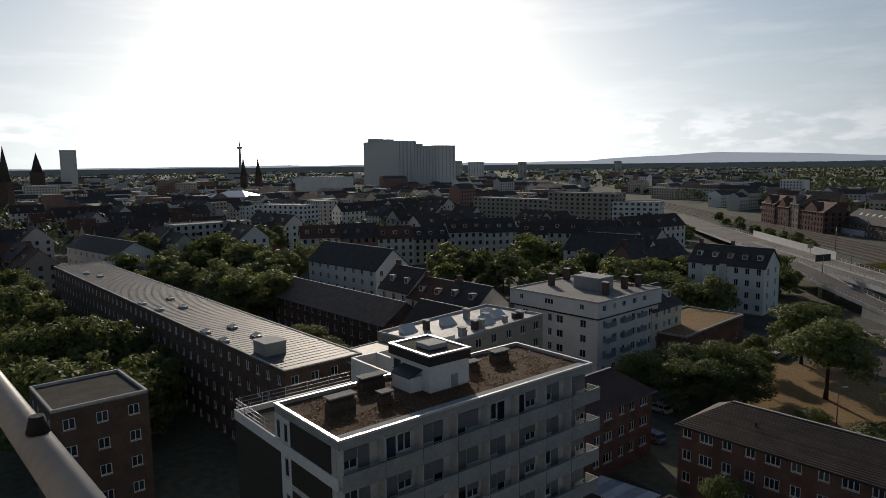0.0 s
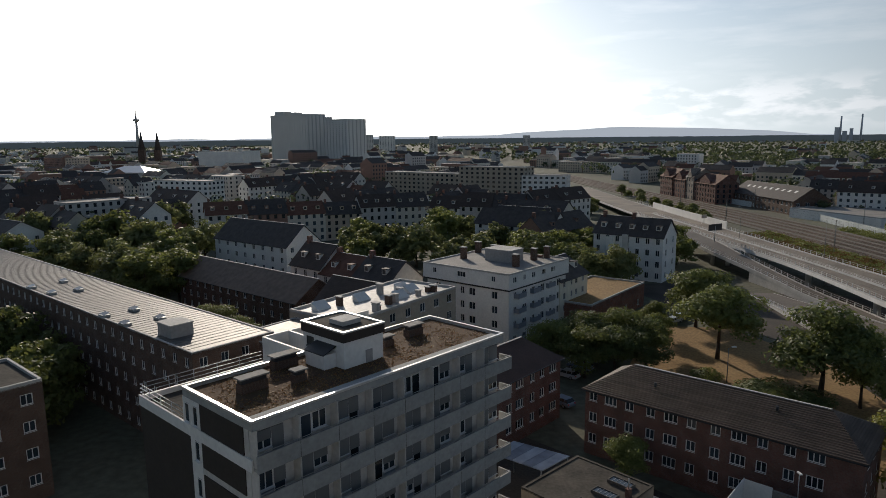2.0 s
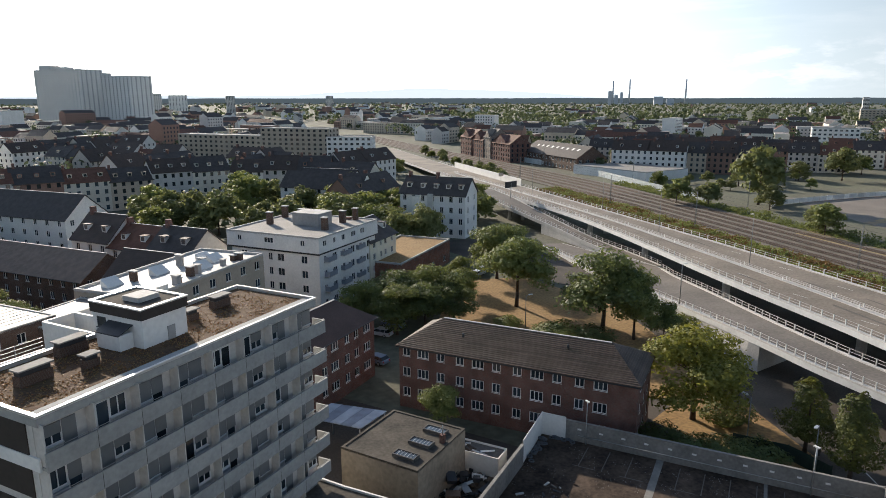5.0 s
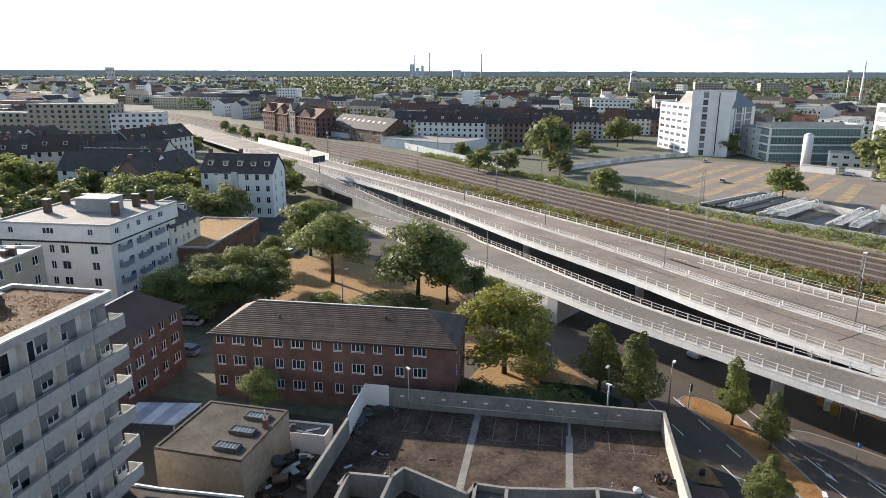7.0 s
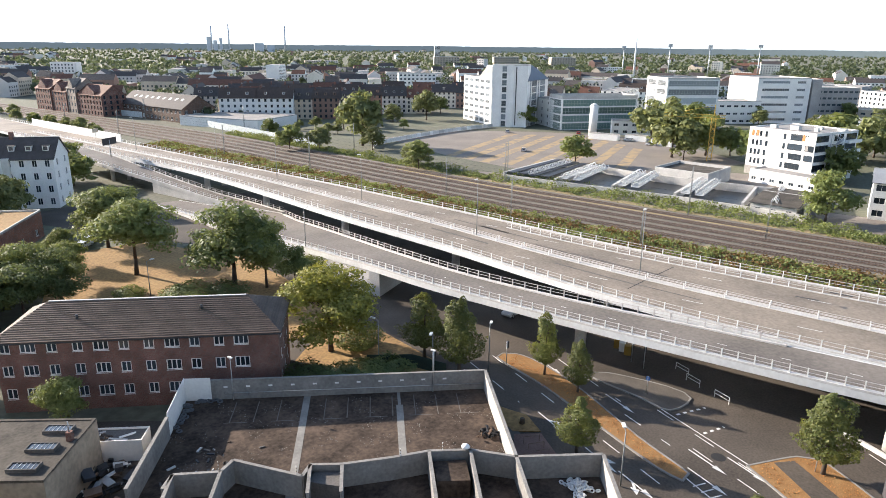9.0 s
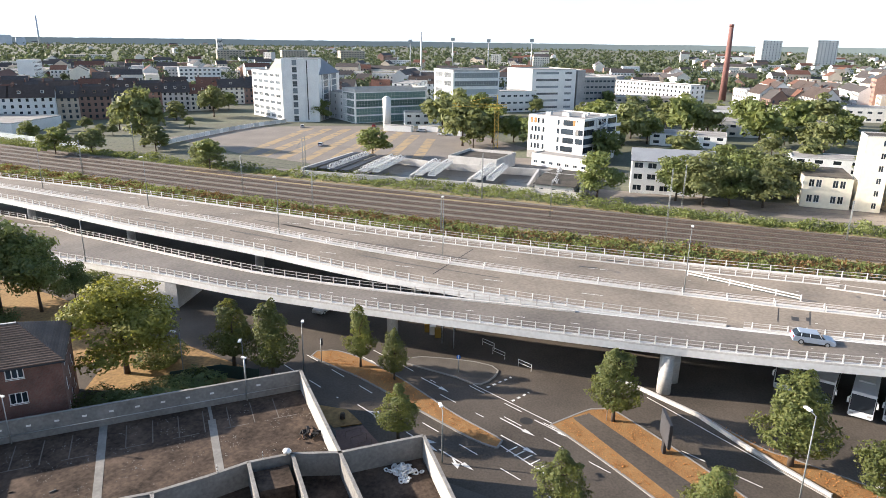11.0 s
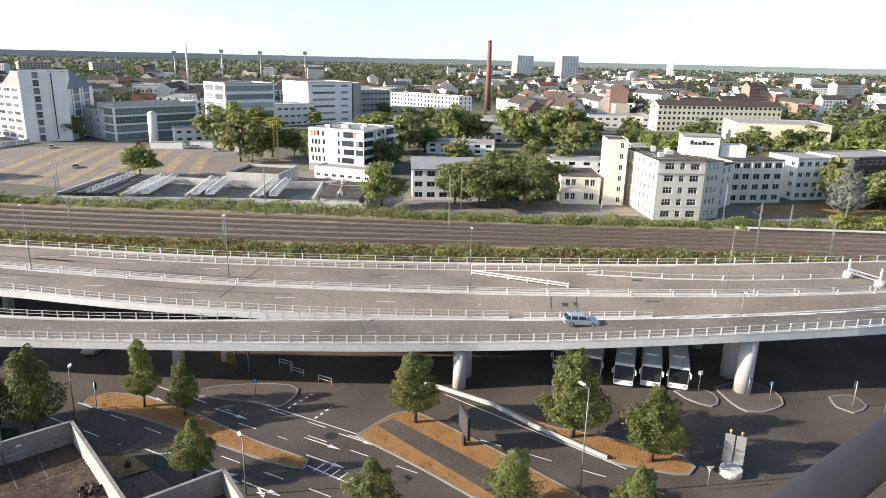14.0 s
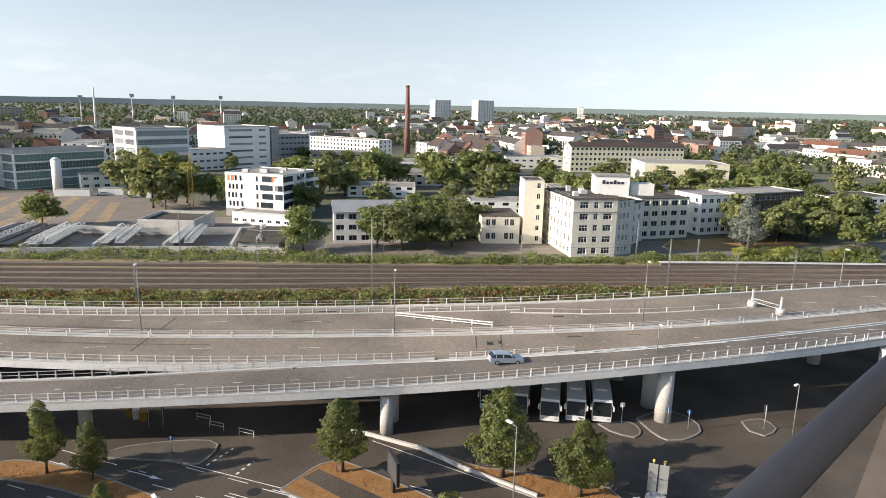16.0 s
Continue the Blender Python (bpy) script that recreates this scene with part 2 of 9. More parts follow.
earth = mat("earth", (0.17, 0.155, 0.12), 0.95, 0.4, 0.8, 0.02, 0.2, tint=(0.05, 0.07, 0.03))
steel = mat("galvanised_steel", (0.42, 0.43, 0.43), 0.45, 0.15, 8.0, 0.5, 0.05, metal=0.6)
rust = mat("rail_steel", (0.20, 0.13, 0.09), 0.5, 0.25, 8.0, 0.4, 0.1, metal=0.5)
pole_grey = mat("pole_grey", (0.20, 0.21, 0.205), 0.5, 0.15, 8.0, 0.5, 0.05, metal=0.2)
dark_metal = mat("dark_metal", (0.045, 0.046, 0.05), 0.5, 0.2, 8.0, 0.5, 0.05, metal=0.3)
black = mat("black_rubber", (0.02, 0.02, 0.02), 0.8, 0.2, 8.0, 0.5, 0.05)
red_brick = brick_mat("red_brick", (0.175, 0.074, 0.054), (0.120, 0.054, 0.041), (0.18, 0.155, 0.135))
brown_brick = brick_mat("brown_brick", (0.12, 0.065, 0.042), (0.085, 0.048, 0.034), (0.16, 0.14, 0.12))
white_render = mat("white_render", (0.76, 0.75, 0.72), 0.85, 0.12, 2.5, 0.2, 0.08)
white_far = mat("white_plaster", (0.66, 0.64, 0.60), 0.85, 0.15, 1.0, 0.05, 0.05, per_object=0.25)
cream = mat("cream_plaster", (0.74, 0.69, 0.57), 0.85, 0.12, 1.0, 0.1, 0.05)
yellow_plaster = mat("yellow_plaster", (0.70, 0.65, 0.49), 0.85, 0.12, 1.0, 0.05, 0.05)
grey_render = mat("grey_render", (0.33, 0.32, 0.31), 0.85, 0.18, 2.0, 0.2, 0.08)
beige_render = mat("beige_render", (0.40, 0.35, 0.28), 0.85, 0.15, 2.0, 0.2, 0.08)
slate = ribbed_mat("slate_roof", (0.075, 0.066, 0.062), 0.30, 0.7, axis="Y", spec=.2)
tile_red = ribbed_mat("red_tile_roof", (0.15, 0.075, 0.052), 0.30, 0.75, axis="Y", spec=.2)
tile_brown = ribbed_mat("brown_tile_roof", (0.062, 0.043, 0.033), 0.33, 0.75, axis="Y", strength=1.0)
tin_roof = ribbed_mat("ribbed_tin_roof", (0.15, 0.14, 0.13), 0.6, 0.6, metal=0.35, axis="X", strength=0.4)
bitumen = mat("bitumen_roof", (0.065, 0.06, 0.054), 0.95, 0.4, 3.0, 0.35, 0.3, tint=(0.10, 0.088, 0.072), spec=.15)
flat_grey = mat("gravel_roof", (0.27, 0.255, 0.235), 0.85, 0.25, 3.0, 0.2, 0.2)
sedum = mat("sedum_roof", (0.135, 0.062, 0.034), 0.95, 0.5, 5.0, 0.6, 0.6, tint=(0.085, 0.065, 0.032))
roof_metal = mat("bright_roof_flashing", (0.72, 0.71, 0.69), 0.38, 0.08, 3.0, 0.3, 0.03, metal=0.6)
pane_mat = glass_mat("window_glass")
frame_white = mat("window_frame_white", (0.72, 0.71, 0.69), 0.5, 0.06, 4.0, 0.5, 0.0)
bark = mat("bark", (0.075, 0.055, 0.040), 0.95, 0.35, 12.0, 1.5, 0.8)
leaf_green = leaf_mat("leaf_green", (0.085, 0.110, 0.034), (0.155, 0.175, 0.060), (0.34, 0.37, 0.10))
leaf_street = leaf_mat("leaf_street", (0.058, 0.080, 0.024), (0.135, 0.145, 0.045), (0.30, 0.31, 0.07))
leaf_mid = leaf_mat("leaf_mid", (0.105, 0.122, 0.050), (0.185, 0.195, 0.076), (0.34, 0.36, 0.12))
leaf_dark = leaf_mat("leaf_dark", (0.062, 0.090, 0.034), (0.120, 0.145, 0.052), (0.26, 0.30, 0.09))
leaf_gold = leaf_mat("leaf_gold", (0.110, 0.120, 0.026), (0.21, 0.20, 0.045), (0.38, 0.37, 0.06))

# ---- helpers for things and parts ----


def part(name, bm, material, parent=None, label="", smooth=False):
    """Links a bmesh as one mesh object under a thing or a part."""
    me = bpy.data.meshes.new(name)
    bm.to_mesh(me)
    bm.free()
    for one in (material if isinstance(material, (list, tuple)) else (material,)):
        me.materials.append(one)
    if smooth:
        for p in me.polygons:
            p.use_smooth = True
    ob = new(name, me)
    if parent is not None:
        ob.parent = parent
    if label:
        ob["label"] = label
    return ob


def raw(name, verts, faces, material, parent=None, label="", mids=None):
    """The same from plain lists, for meshes with many small pieces."""
    me = bpy.data.meshes.new(name)
    me.from_pydata(verts, [], faces)
    for one in (material if isinstance(material, (list, tuple)) else (material,)):
        me.materials.append(one)
    if mids is not None:
        me.polygons.foreach_set("material_index", mids)
    ob = new(name, me)
    if parent is not None:
        ob.parent = parent
    if label:
        ob["label"] = label
    return ob


def share(ob, parent, m):
    """Another part on the same mesh."""
    o = new(ob.name.split(".")[0], ob.data)
    o.parent = parent
    o.matrix_basis = m
    return o


def thing(name, label, category, m=None, group="", kind=""):
    e = new(name)
    e.empty_display_size = 0.5
    if m is not None:
        e.matrix_basis = m
    return tagged(e, label, category, group, kind)


def box(bm, x0, y0, z0, x1, y1, z1, mi=0):
    v = [bm.verts.new(p) for p in ((x0, y0, z0), (x1, y0, z0), (x1, y1, z0), (x0, y1, z0), (x0, y0, z1), (x1, y0, z1), (x1, y1, z1), (x0, y1, z1))]
    for q in ((3, 2, 1, 0), (4, 5, 6, 7), (0, 1, 5, 4), (1, 2, 6, 5), (2, 3, 7, 6), (3, 0, 4, 7)):
        bm.faces.new([v[i] for i in q]).material_index = mi
    return v


def quad(bm, a, b, c, d, mi=0):
    f = bm.faces.new([bm.verts.new(p) for p in (a, b, c, d)])
    f.material_index = mi
    return f


def prism(bm, pts, z0, z1, mi=0, top=None):
    """An upright prism on a counter-clockwise outline."""
    lo = [bm.verts.new((p[0], p[1], z0)) for p in pts]
    hi = [bm.verts.new((p[0], p[1], z1)) for p in pts]
    n = len(pts)
    for i in range(n):
        bm.faces.new((lo[i], lo[(i + 1) % n], hi[(i + 1) % n], hi[i])).material_index = mi
    bm.faces.new(hi).material_index = mi if top is None else top
    bm.faces.new(lo[::-1]).material_index = mi


def tube(bm, a, b, r0, r1=None, seg=8, mi=0, caps=True):
    a, b = Vector(a), Vector(b)
    r1 = r0 if r1 is None else r1
    q = (b - a).to_track_quat("Z", "Y")
    ra, rb = [], []
    for i in range(seg):
        c = Vector((math.cos(2 * math.pi * i / seg), math.sin(2 * math.pi * i / seg), 0))
        ra.append(bm.verts.new(a + q @ (c * r0)))
        rb.append(bm.verts.new(b + q @ (c * r1)))
    for i in range(seg):
        f = bm.faces.new((ra[i], ra[(i + 1) % seg], rb[(i + 1) % seg], rb[i]))
        f.material_index = mi
        f.smooth = True
    if caps:
        bm.faces.new(ra[::-1]).material_index = mi
        bm.faces.new(rb).material_index = mi


def at_line(pts, s):
    """The point at s metres along a polyline, and the way it runs there."""
    for a, b in zip(pts, pts[1:]):
        a, b = Vector(a), Vector(b)
        d = (b - a).length
        if s <= d or b == Vector(pts[-1]):
            return a + (b - a) * (s / d), (b - a) / d
        s -= d


def line_length(pts):
    return sum((Vector(b) - Vector(a)).length for a, b in zip(pts, pts[1:]))


def smooth_line(pts, step=4.0):
    """A Catmull-Rom curve through the points, cut into steps."""
    p = [Vector(q) for q in pts]
    p = [p[0] * 2 - p[1]] + p + [p[-1] * 2 - p[-2]]
    out = []
    for i in range(1, len(p) - 2):
        n = max(1, int((p[i + 1] - p[i]).length / step))
        for k in range(n):
            t = k / n
            out.append(0.5 * ((2 * p[i]) + (p[i + 1] - p[i - 1]) * t + (2 * p[i - 1] - 5 * p[i] + 4 * p[i + 1] - p[i + 2]) * t * t + (3 * p[i] - p[i - 1] - 3 * p[i + 1] + p[i + 2]) * t ** 3))
    return out + [p[-2]]


def ribbon(bm, left, right, drop=None, mi=0):
    """A strip between two lines of as many points; with drop, a slab that thick."""
    n = len(left)
    L, R_ = [bm.verts.new(p) for p in left], [bm.verts.new(p) for p in right]
    for i in range(n - 1):
        bm.faces.new((L[i], R_[i], R_[i + 1], L[i + 1])).material_index = mi
    if drop:
        l2 = [bm.verts.new(Vector(p) - Vector((0, 0, drop))) for p in left]
        r2 = [bm.verts.new(Vector(p) - Vector((0, 0, drop))) for p in right]
        for i in range(n - 1):
            bm.faces.new((l2[i + 1], r2[i + 1], r2[i], l2[i])).material_index = mi
            bm.faces.new((L[i + 1], l2[i + 1], l2[i], L[i])).material_index = mi
            bm.faces.new((R_[i], r2[i], r2[i + 1], R_[i + 1])).material_index = mi
        bm.faces.new((L[0], l2[0], r2[0], R_[0])).material_index = mi
        bm.faces.new((R_[-1], r2[-1], l2[-1], L[-1])).material_index = mi


def resample(pts, n):
    tot = line_length(pts)
    return [at_line(pts, tot * i / (n - 1))[0] for i in range(n)]


def bar_along(bm, pts, half_w, z0, z1, mi=0):
    """A rectangular bar that follows a line; z0 and z1 are above the line."""
    n = len(pts)
    ring = []
    for i, p in enumerate(pts):
        a, b = Vector(pts[max(0, i - 1)]), Vector(pts[min(n - 1, i + 1)])
        d = (b - a)
        s = Vector((-d.y, d.x, 0)).normalized() * half_w
        p = Vector(p)
        ring.append([bm.verts.new(p + o) for o in (s + Vector((0, 0, z0)), -s + Vector((0, 0, z0)), -s + Vector((0, 0, z1)), s + Vector((0, 0, z1)))])
    for a, b in zip(ring, ring[1:]):
        for k in range(4):
            bm.faces.new((a[k], a[(k + 1) % 4], b[(k + 1) % 4], b[k])).material_index = mi
    bm.faces.new(ring[0][::-1])
    bm.faces.new(ring[-1])


# ---- buildings ----


def facade(bm, point, length, z0, z1, spans, rows, depth=0.18, mi=0):
    """One wall with real openings. point(s, z, inward) gives places; spans and rows are the openings' sides and heights."""
    us = [0.0] + [u for sp in spans for u in sp] + [length]
    zs = [z0] + [z for r in rows for z in r] + [z1]
    for j in range(len(zs) - 1):
        if zs[j + 1] - zs[j] < 1e-4:
            continue
        if j % 2 == 0 or not spans:
            quad(bm, point(0, zs[j], 0), point(length, zs[j], 0), point(length, zs[j + 1], 0), point(0, zs[j + 1], 0), mi)
            continue
        for i in range(len(us) - 1):
            a, b, c, d = us[i], us[i + 1], zs[j], zs[j + 1]
            if i % 2 == 0:
                if b - a > 1e-4:
                    quad(bm, point(a, c, 0), point(b, c, 0), point(b, d, 0), point(a, d, 0), mi)
            else:
                for (p, q) in (((a, c), (b, c)), ((b, c), (b, d)), ((b, d), (a, d)), ((a, d), (a, c))):
                    quad(bm, point(p[0], p[1], 0), point(q[0], q[1], 0), point(q[0], q[1], depth), point(p[0], p[1], depth), mi)


def spread(length, n, w, margin=None):
    """n openings of width w evenly along a wall."""
    if n <= 0:
        return []
    pitch = length / n
    return [(pitch * (i + 0.5) - w / 2, pitch * (i + 0.5) + w / 2) for i in range(n)]


def window_mesh(w, h, lights=2, fr=0.07, cross=0.0):
    """Frame with its lights cut through, and a pane behind: (frame bmesh, pane bmesh), standing at z 0, facing -y."""
    f, p = bmesh.new(), bmesh.new()
    us, lw = [], (w - fr * (lights + 1)) / lights
    for i in range(lights):
        us.append((fr + i * (lw + fr), fr + i * (lw + fr) + lw))
    zs = [(fr, h - fr)] if not cross else [(fr, h * cross), (h * cross + fr, h - fr)]
    facade(f, lambda s, z, i: (s - w / 2, i - 0.035, z), w, 0, h, us, zs, 0.07)
    quad(f, (-w / 2, 0.035, 0), (-w / 2, -0.035, 0), (-w / 2, -0.035, h), (-w / 2, 0.035, h))
    quad(f, (w / 2, -0.035, 0), (w / 2, 0.035, 0), (w / 2, 0.035, h), (w / 2, -0.035, h))
    quad(f, (-w / 2, -0.035, 0), (-w / 2 - .04, -0.16, -0.03), (w / 2 + .04, -0.16, -0.03), (w / 2, -0.035, 0))
    quad(f, (-w / 2 - .04, -0.16, -0.03), (-w / 2 - .04, -0.16, -0.07), (w / 2 + .04, -0.16, -0.07), (w / 2 + .04, -0.16, -0.03))
    box(p, -w / 2 + 0.02, 0.005, 0.02, w / 2 - 0.02, 0.02, h - 0.02)
    bmesh.ops.remove_doubles(f, verts=f.verts[:], dist=0.0005)
    return f, p


def window_one(w, h, lights=2, fr=0.07, cross=0.0):
    """Frame and glass as one closed sheet, for windows farther off; glass is material 1."""
    f, p = window_mesh(w, h, lights, fr, cross)
    p.free()
    lw = (w - fr * (lights + 1)) / lights
    zs = [(fr, h - fr)] if not cross else [(fr, h * cross), (h * cross + fr, h - fr)]
    for i in range(lights):
        a = -w / 2 + fr + i * (lw + fr)
        for c, d in zs:
            quad(f, (a, 0.035, c), (a + lw, 0.035, c), (a + lw, 0.035, d), (a, 0.035, d), 1)
    bmesh.ops.remove_doubles(f, verts=f.verts[:], dist=0.0005)
    return f


SIDES = "front right back left".split()


def side_map(side, L, D):
    """For a wall of a block L by D: its length, its point function and the turn of its windows."""
    if side == "front":
        return L, (lambda s, z, i: (s, i, z)), 0
    if side == "right":
        return D, (lambda s, z, i: (L - i, s, z)), 90
    if side == "back":
        return L, (lambda s, z, i: (L - s, D - i, z)), 180
    return D, (lambda s, z, i: (i, D - s, z)), 270


def flat_roof(root, L, D, z, mat_top, mat_edge, lip=0.35, thick=0.3, out=0.0):
    bm = bmesh.new()
    quad(bm, (thick, thick, z), (L - thick, thick, z), (L - thick, D - thick, z), (thick, D - thick, z))
    part("roof", bm, mat_top, root)
    bm = bmesh.new()
    o = [(-out, -out), (L + out, -out), (L + out, D + out), (-out, D + out)]
    i_ = [(thick, thick), (L - thick, thick), (L - thick, D - thick), (thick, D - thick)]
    for k in range(4):
        a, b, c, d = o[k], o[(k + 1) % 4], i_[(k + 1) % 4], i_[k]
        quad(bm, (*a, z + lip), (*b, z + lip), (*c, z + lip), (*d, z + lip))
        quad(bm, (*a, z - 0.15), (*b, z - 0.15), (*b, z + lip), (*a, z + lip))
        quad(bm, (*c, z - 0.02), (*d, z - 0.02), (*d, z + lip), (*c, z + lip))
        if out:
            quad(bm, (*b, z - 0.15), (*a, z - 0.15), (*d, z - 0.15), (*c, z - 0.15))
    part("parapet", bm, mat_edge, root)


def pitched_roof(root, L, D, z, rise, hip, material, out=0.4, edge=None, far=False):
    """Gable (hip 0) or hipped roof with the ridge along x, thick enough to show its edge; gable walls are closed by the wall."""
    bm = bmesh.new()
    e = [(-out, -out), (L + out, -out), (L + out, D + out), (-out, D + out)]
    r0, r1 = (hip - out * (hip == 0), D / 2, z + rise), (L - hip + out * (hip == 0), D / 2, z + rise)
    dz = -out * rise / (D / 2)
    lo = [(x, y, z + dz) for x, y in e]
    for t, flip in ((0.0, False), (-0.16, True)):
        A = [bm.verts.new((x, y, q + t)) for x, y, q in lo]
        P, Q = bm.verts.new((r0[0], r0[1], r0[2] + t)), bm.verts.new((r1[0], r1[1], r1[2] + t))
        fs = [(A[0], A[1], Q, P), (A[2], A[3], P, Q)]
        if hip:
            fs += [(A[1], A[2], Q), (A[3], A[0], P)]
        for f in fs:
            bm.faces.new(f[::-1] if flip else f)
    for k in range(4):
        a, b = lo[k], lo[(k + 1) % 4]
        if hip or k in (0, 2):
            quad(bm, (a[0], a[1], a[2] - 0.16), (b[0], b[1], b[2] - 0.16), b, a)
    if not hip:
        for x, s in ((r0[0], 1), (r1[0], -1)):
            quad(bm, (x, e[0][1], lo[0][2] - 0.16), (x, e[0][1], lo[0][2]), (x, D / 2, z + rise), (x, D / 2, z + rise - 0.16))
            quad(bm, (x, D / 2, z + rise - 0.16), (x, D / 2, z + rise), (x, e[2][1], lo[0][2]), (x, e[2][1], lo[0][2] - 0.16))
    roof = part("roof", bm, material, root)
    if far:
        return roof
    bm = bmesh.new()
    bar_along(bm, [(r0[0], D / 2, z + rise), (r1[0], D / 2, z + rise)], 0.14, -0.03, 0.07)
    part("ridge", bm, edge or material, roof)
    bm = bmesh.new()
    for y in (-out - 0.06, D + out + 0.06):
        bar_along(bm, [(-out, y, z + dz), (L + out, y, z + dz)], 0.06, -0.14, -0.02)
    part("gutter", bm, dark_metal, roof)
    return roof


def building(name, label, category, p0, p1, depth, z1, floors, cols, side_cols=3, wall=None, roof="flat", top=None, edge=None, win=(1.3, 1.4), sill=0.9, lights=2,
             rise=4.0, hip=0.0, z0=0.0, group="", sides="front right left", ground=None, first=0.0, frame_m=None, glass=None, lip=0.35, split=False, cross=0.0, storey=None, far=False):
    """A block with its front wall from p0 to p1 (left to right as one faces it), windows set into real openings, and a roof."""
    p0, p1 = Vector(p0), Vector(p1)
    L = (p1 - p0).length
    D = depth
    ang = math.degrees(math.atan2(p1.y - p0.y, p1.x - p0.x))
    root = thing(name, label, category, pose(p0.x, p0.y, z0, 0, 0, ang), group)
    wall, top, edge = wall or white_far, top or flat_grey, edge or concrete
    H = z1 - z0
    bm = bmesh.new()
    st = storey or (H - first) / floors
    w, h = win
    rows = [(first + st * k + sill, first + st * k + sill + h) for k in range(floors)]
    spots = []
    for sd in SIDES:
        ln, pt, turn = side_map(sd, L, D)
        n = cols if sd in ("front", "back") else side_cols
        if isinstance(n, list):
            sp = [(c - ww / 2, c + ww / 2) for c, ww in n]
        else:
            sp = spread(ln, n, w)
        sp = sp if sd in sides.split() else []
        facade(bm, pt, ln, 0, H, sp, rows if sp else [])
        for a, b in sp:
            for r in rows:
                spots.append((pt((a + b) / 2, r[0], 0.12), turn, round(b - a, 2)))
    if roof == "gable":
        for x, f in ((0, 1), (L, -1)):
            vs = [bm.verts.new(q) for q in ((x, 0, H), (x, D / 2, H + rise), (x, D, H))]
            bm.faces.new(vs if f == 1 else vs[::-1])
    part("wall", bm, wall, root)
    if spots:
        if split:
            made = {}
            for c, turn, ww in spots:
                m = pose(*c, 0, 0, turn)
                if ww not in made:
                    f, p = window_mesh(ww, h, lights if ww <= w * 1.2 else lights + 1, fr=.10, cross=cross)
                    a = part("window", f, frame_m or frame_white, root)
                    a.matrix_basis = m
                    made[ww] = (a, part("pane", p, glass or pane_mat, a))
                else:
                    a, b = made[ww]
                    share(b, share(a, root, m), Matrix())
        elif far:
            bm = bmesh.new()
            for c, turn, ww in spots:
                m = pose(*c, 0, 0, turn)
                quad(bm, *[m @ Vector(q) for q in ((-ww / 2, 0, 0), (ww / 2, 0, 0), (ww / 2, 0, h), (-ww / 2, 0, h))])
            tagged(part("glazing", bm, glass or pane_mat, root), kind="stuff")
        else:
            made = {}
            for c, turn, ww in spots:
                m = pose(*c, 0, 0, turn)
                if ww not in made:
                    made[ww] = part("window", window_one(ww, h, lights if ww <= w * 1.2 else lights + 1, cross=cross), (frame_m or frame_white, glass or pane_mat), root)
                    made[ww].matrix_basis = m
                else:
                    share(made[ww], root, m)
    if roof == "flat":
        flat_roof(root, L, D, H, top, edge, lip)
    else:
        pitched_roof(root, L, D, H, rise, hip if roof == "hip" else 0.0, top, edge=edge, far=far)
    root["size"] = (L, D, H)
    return root


# ---- trees ----


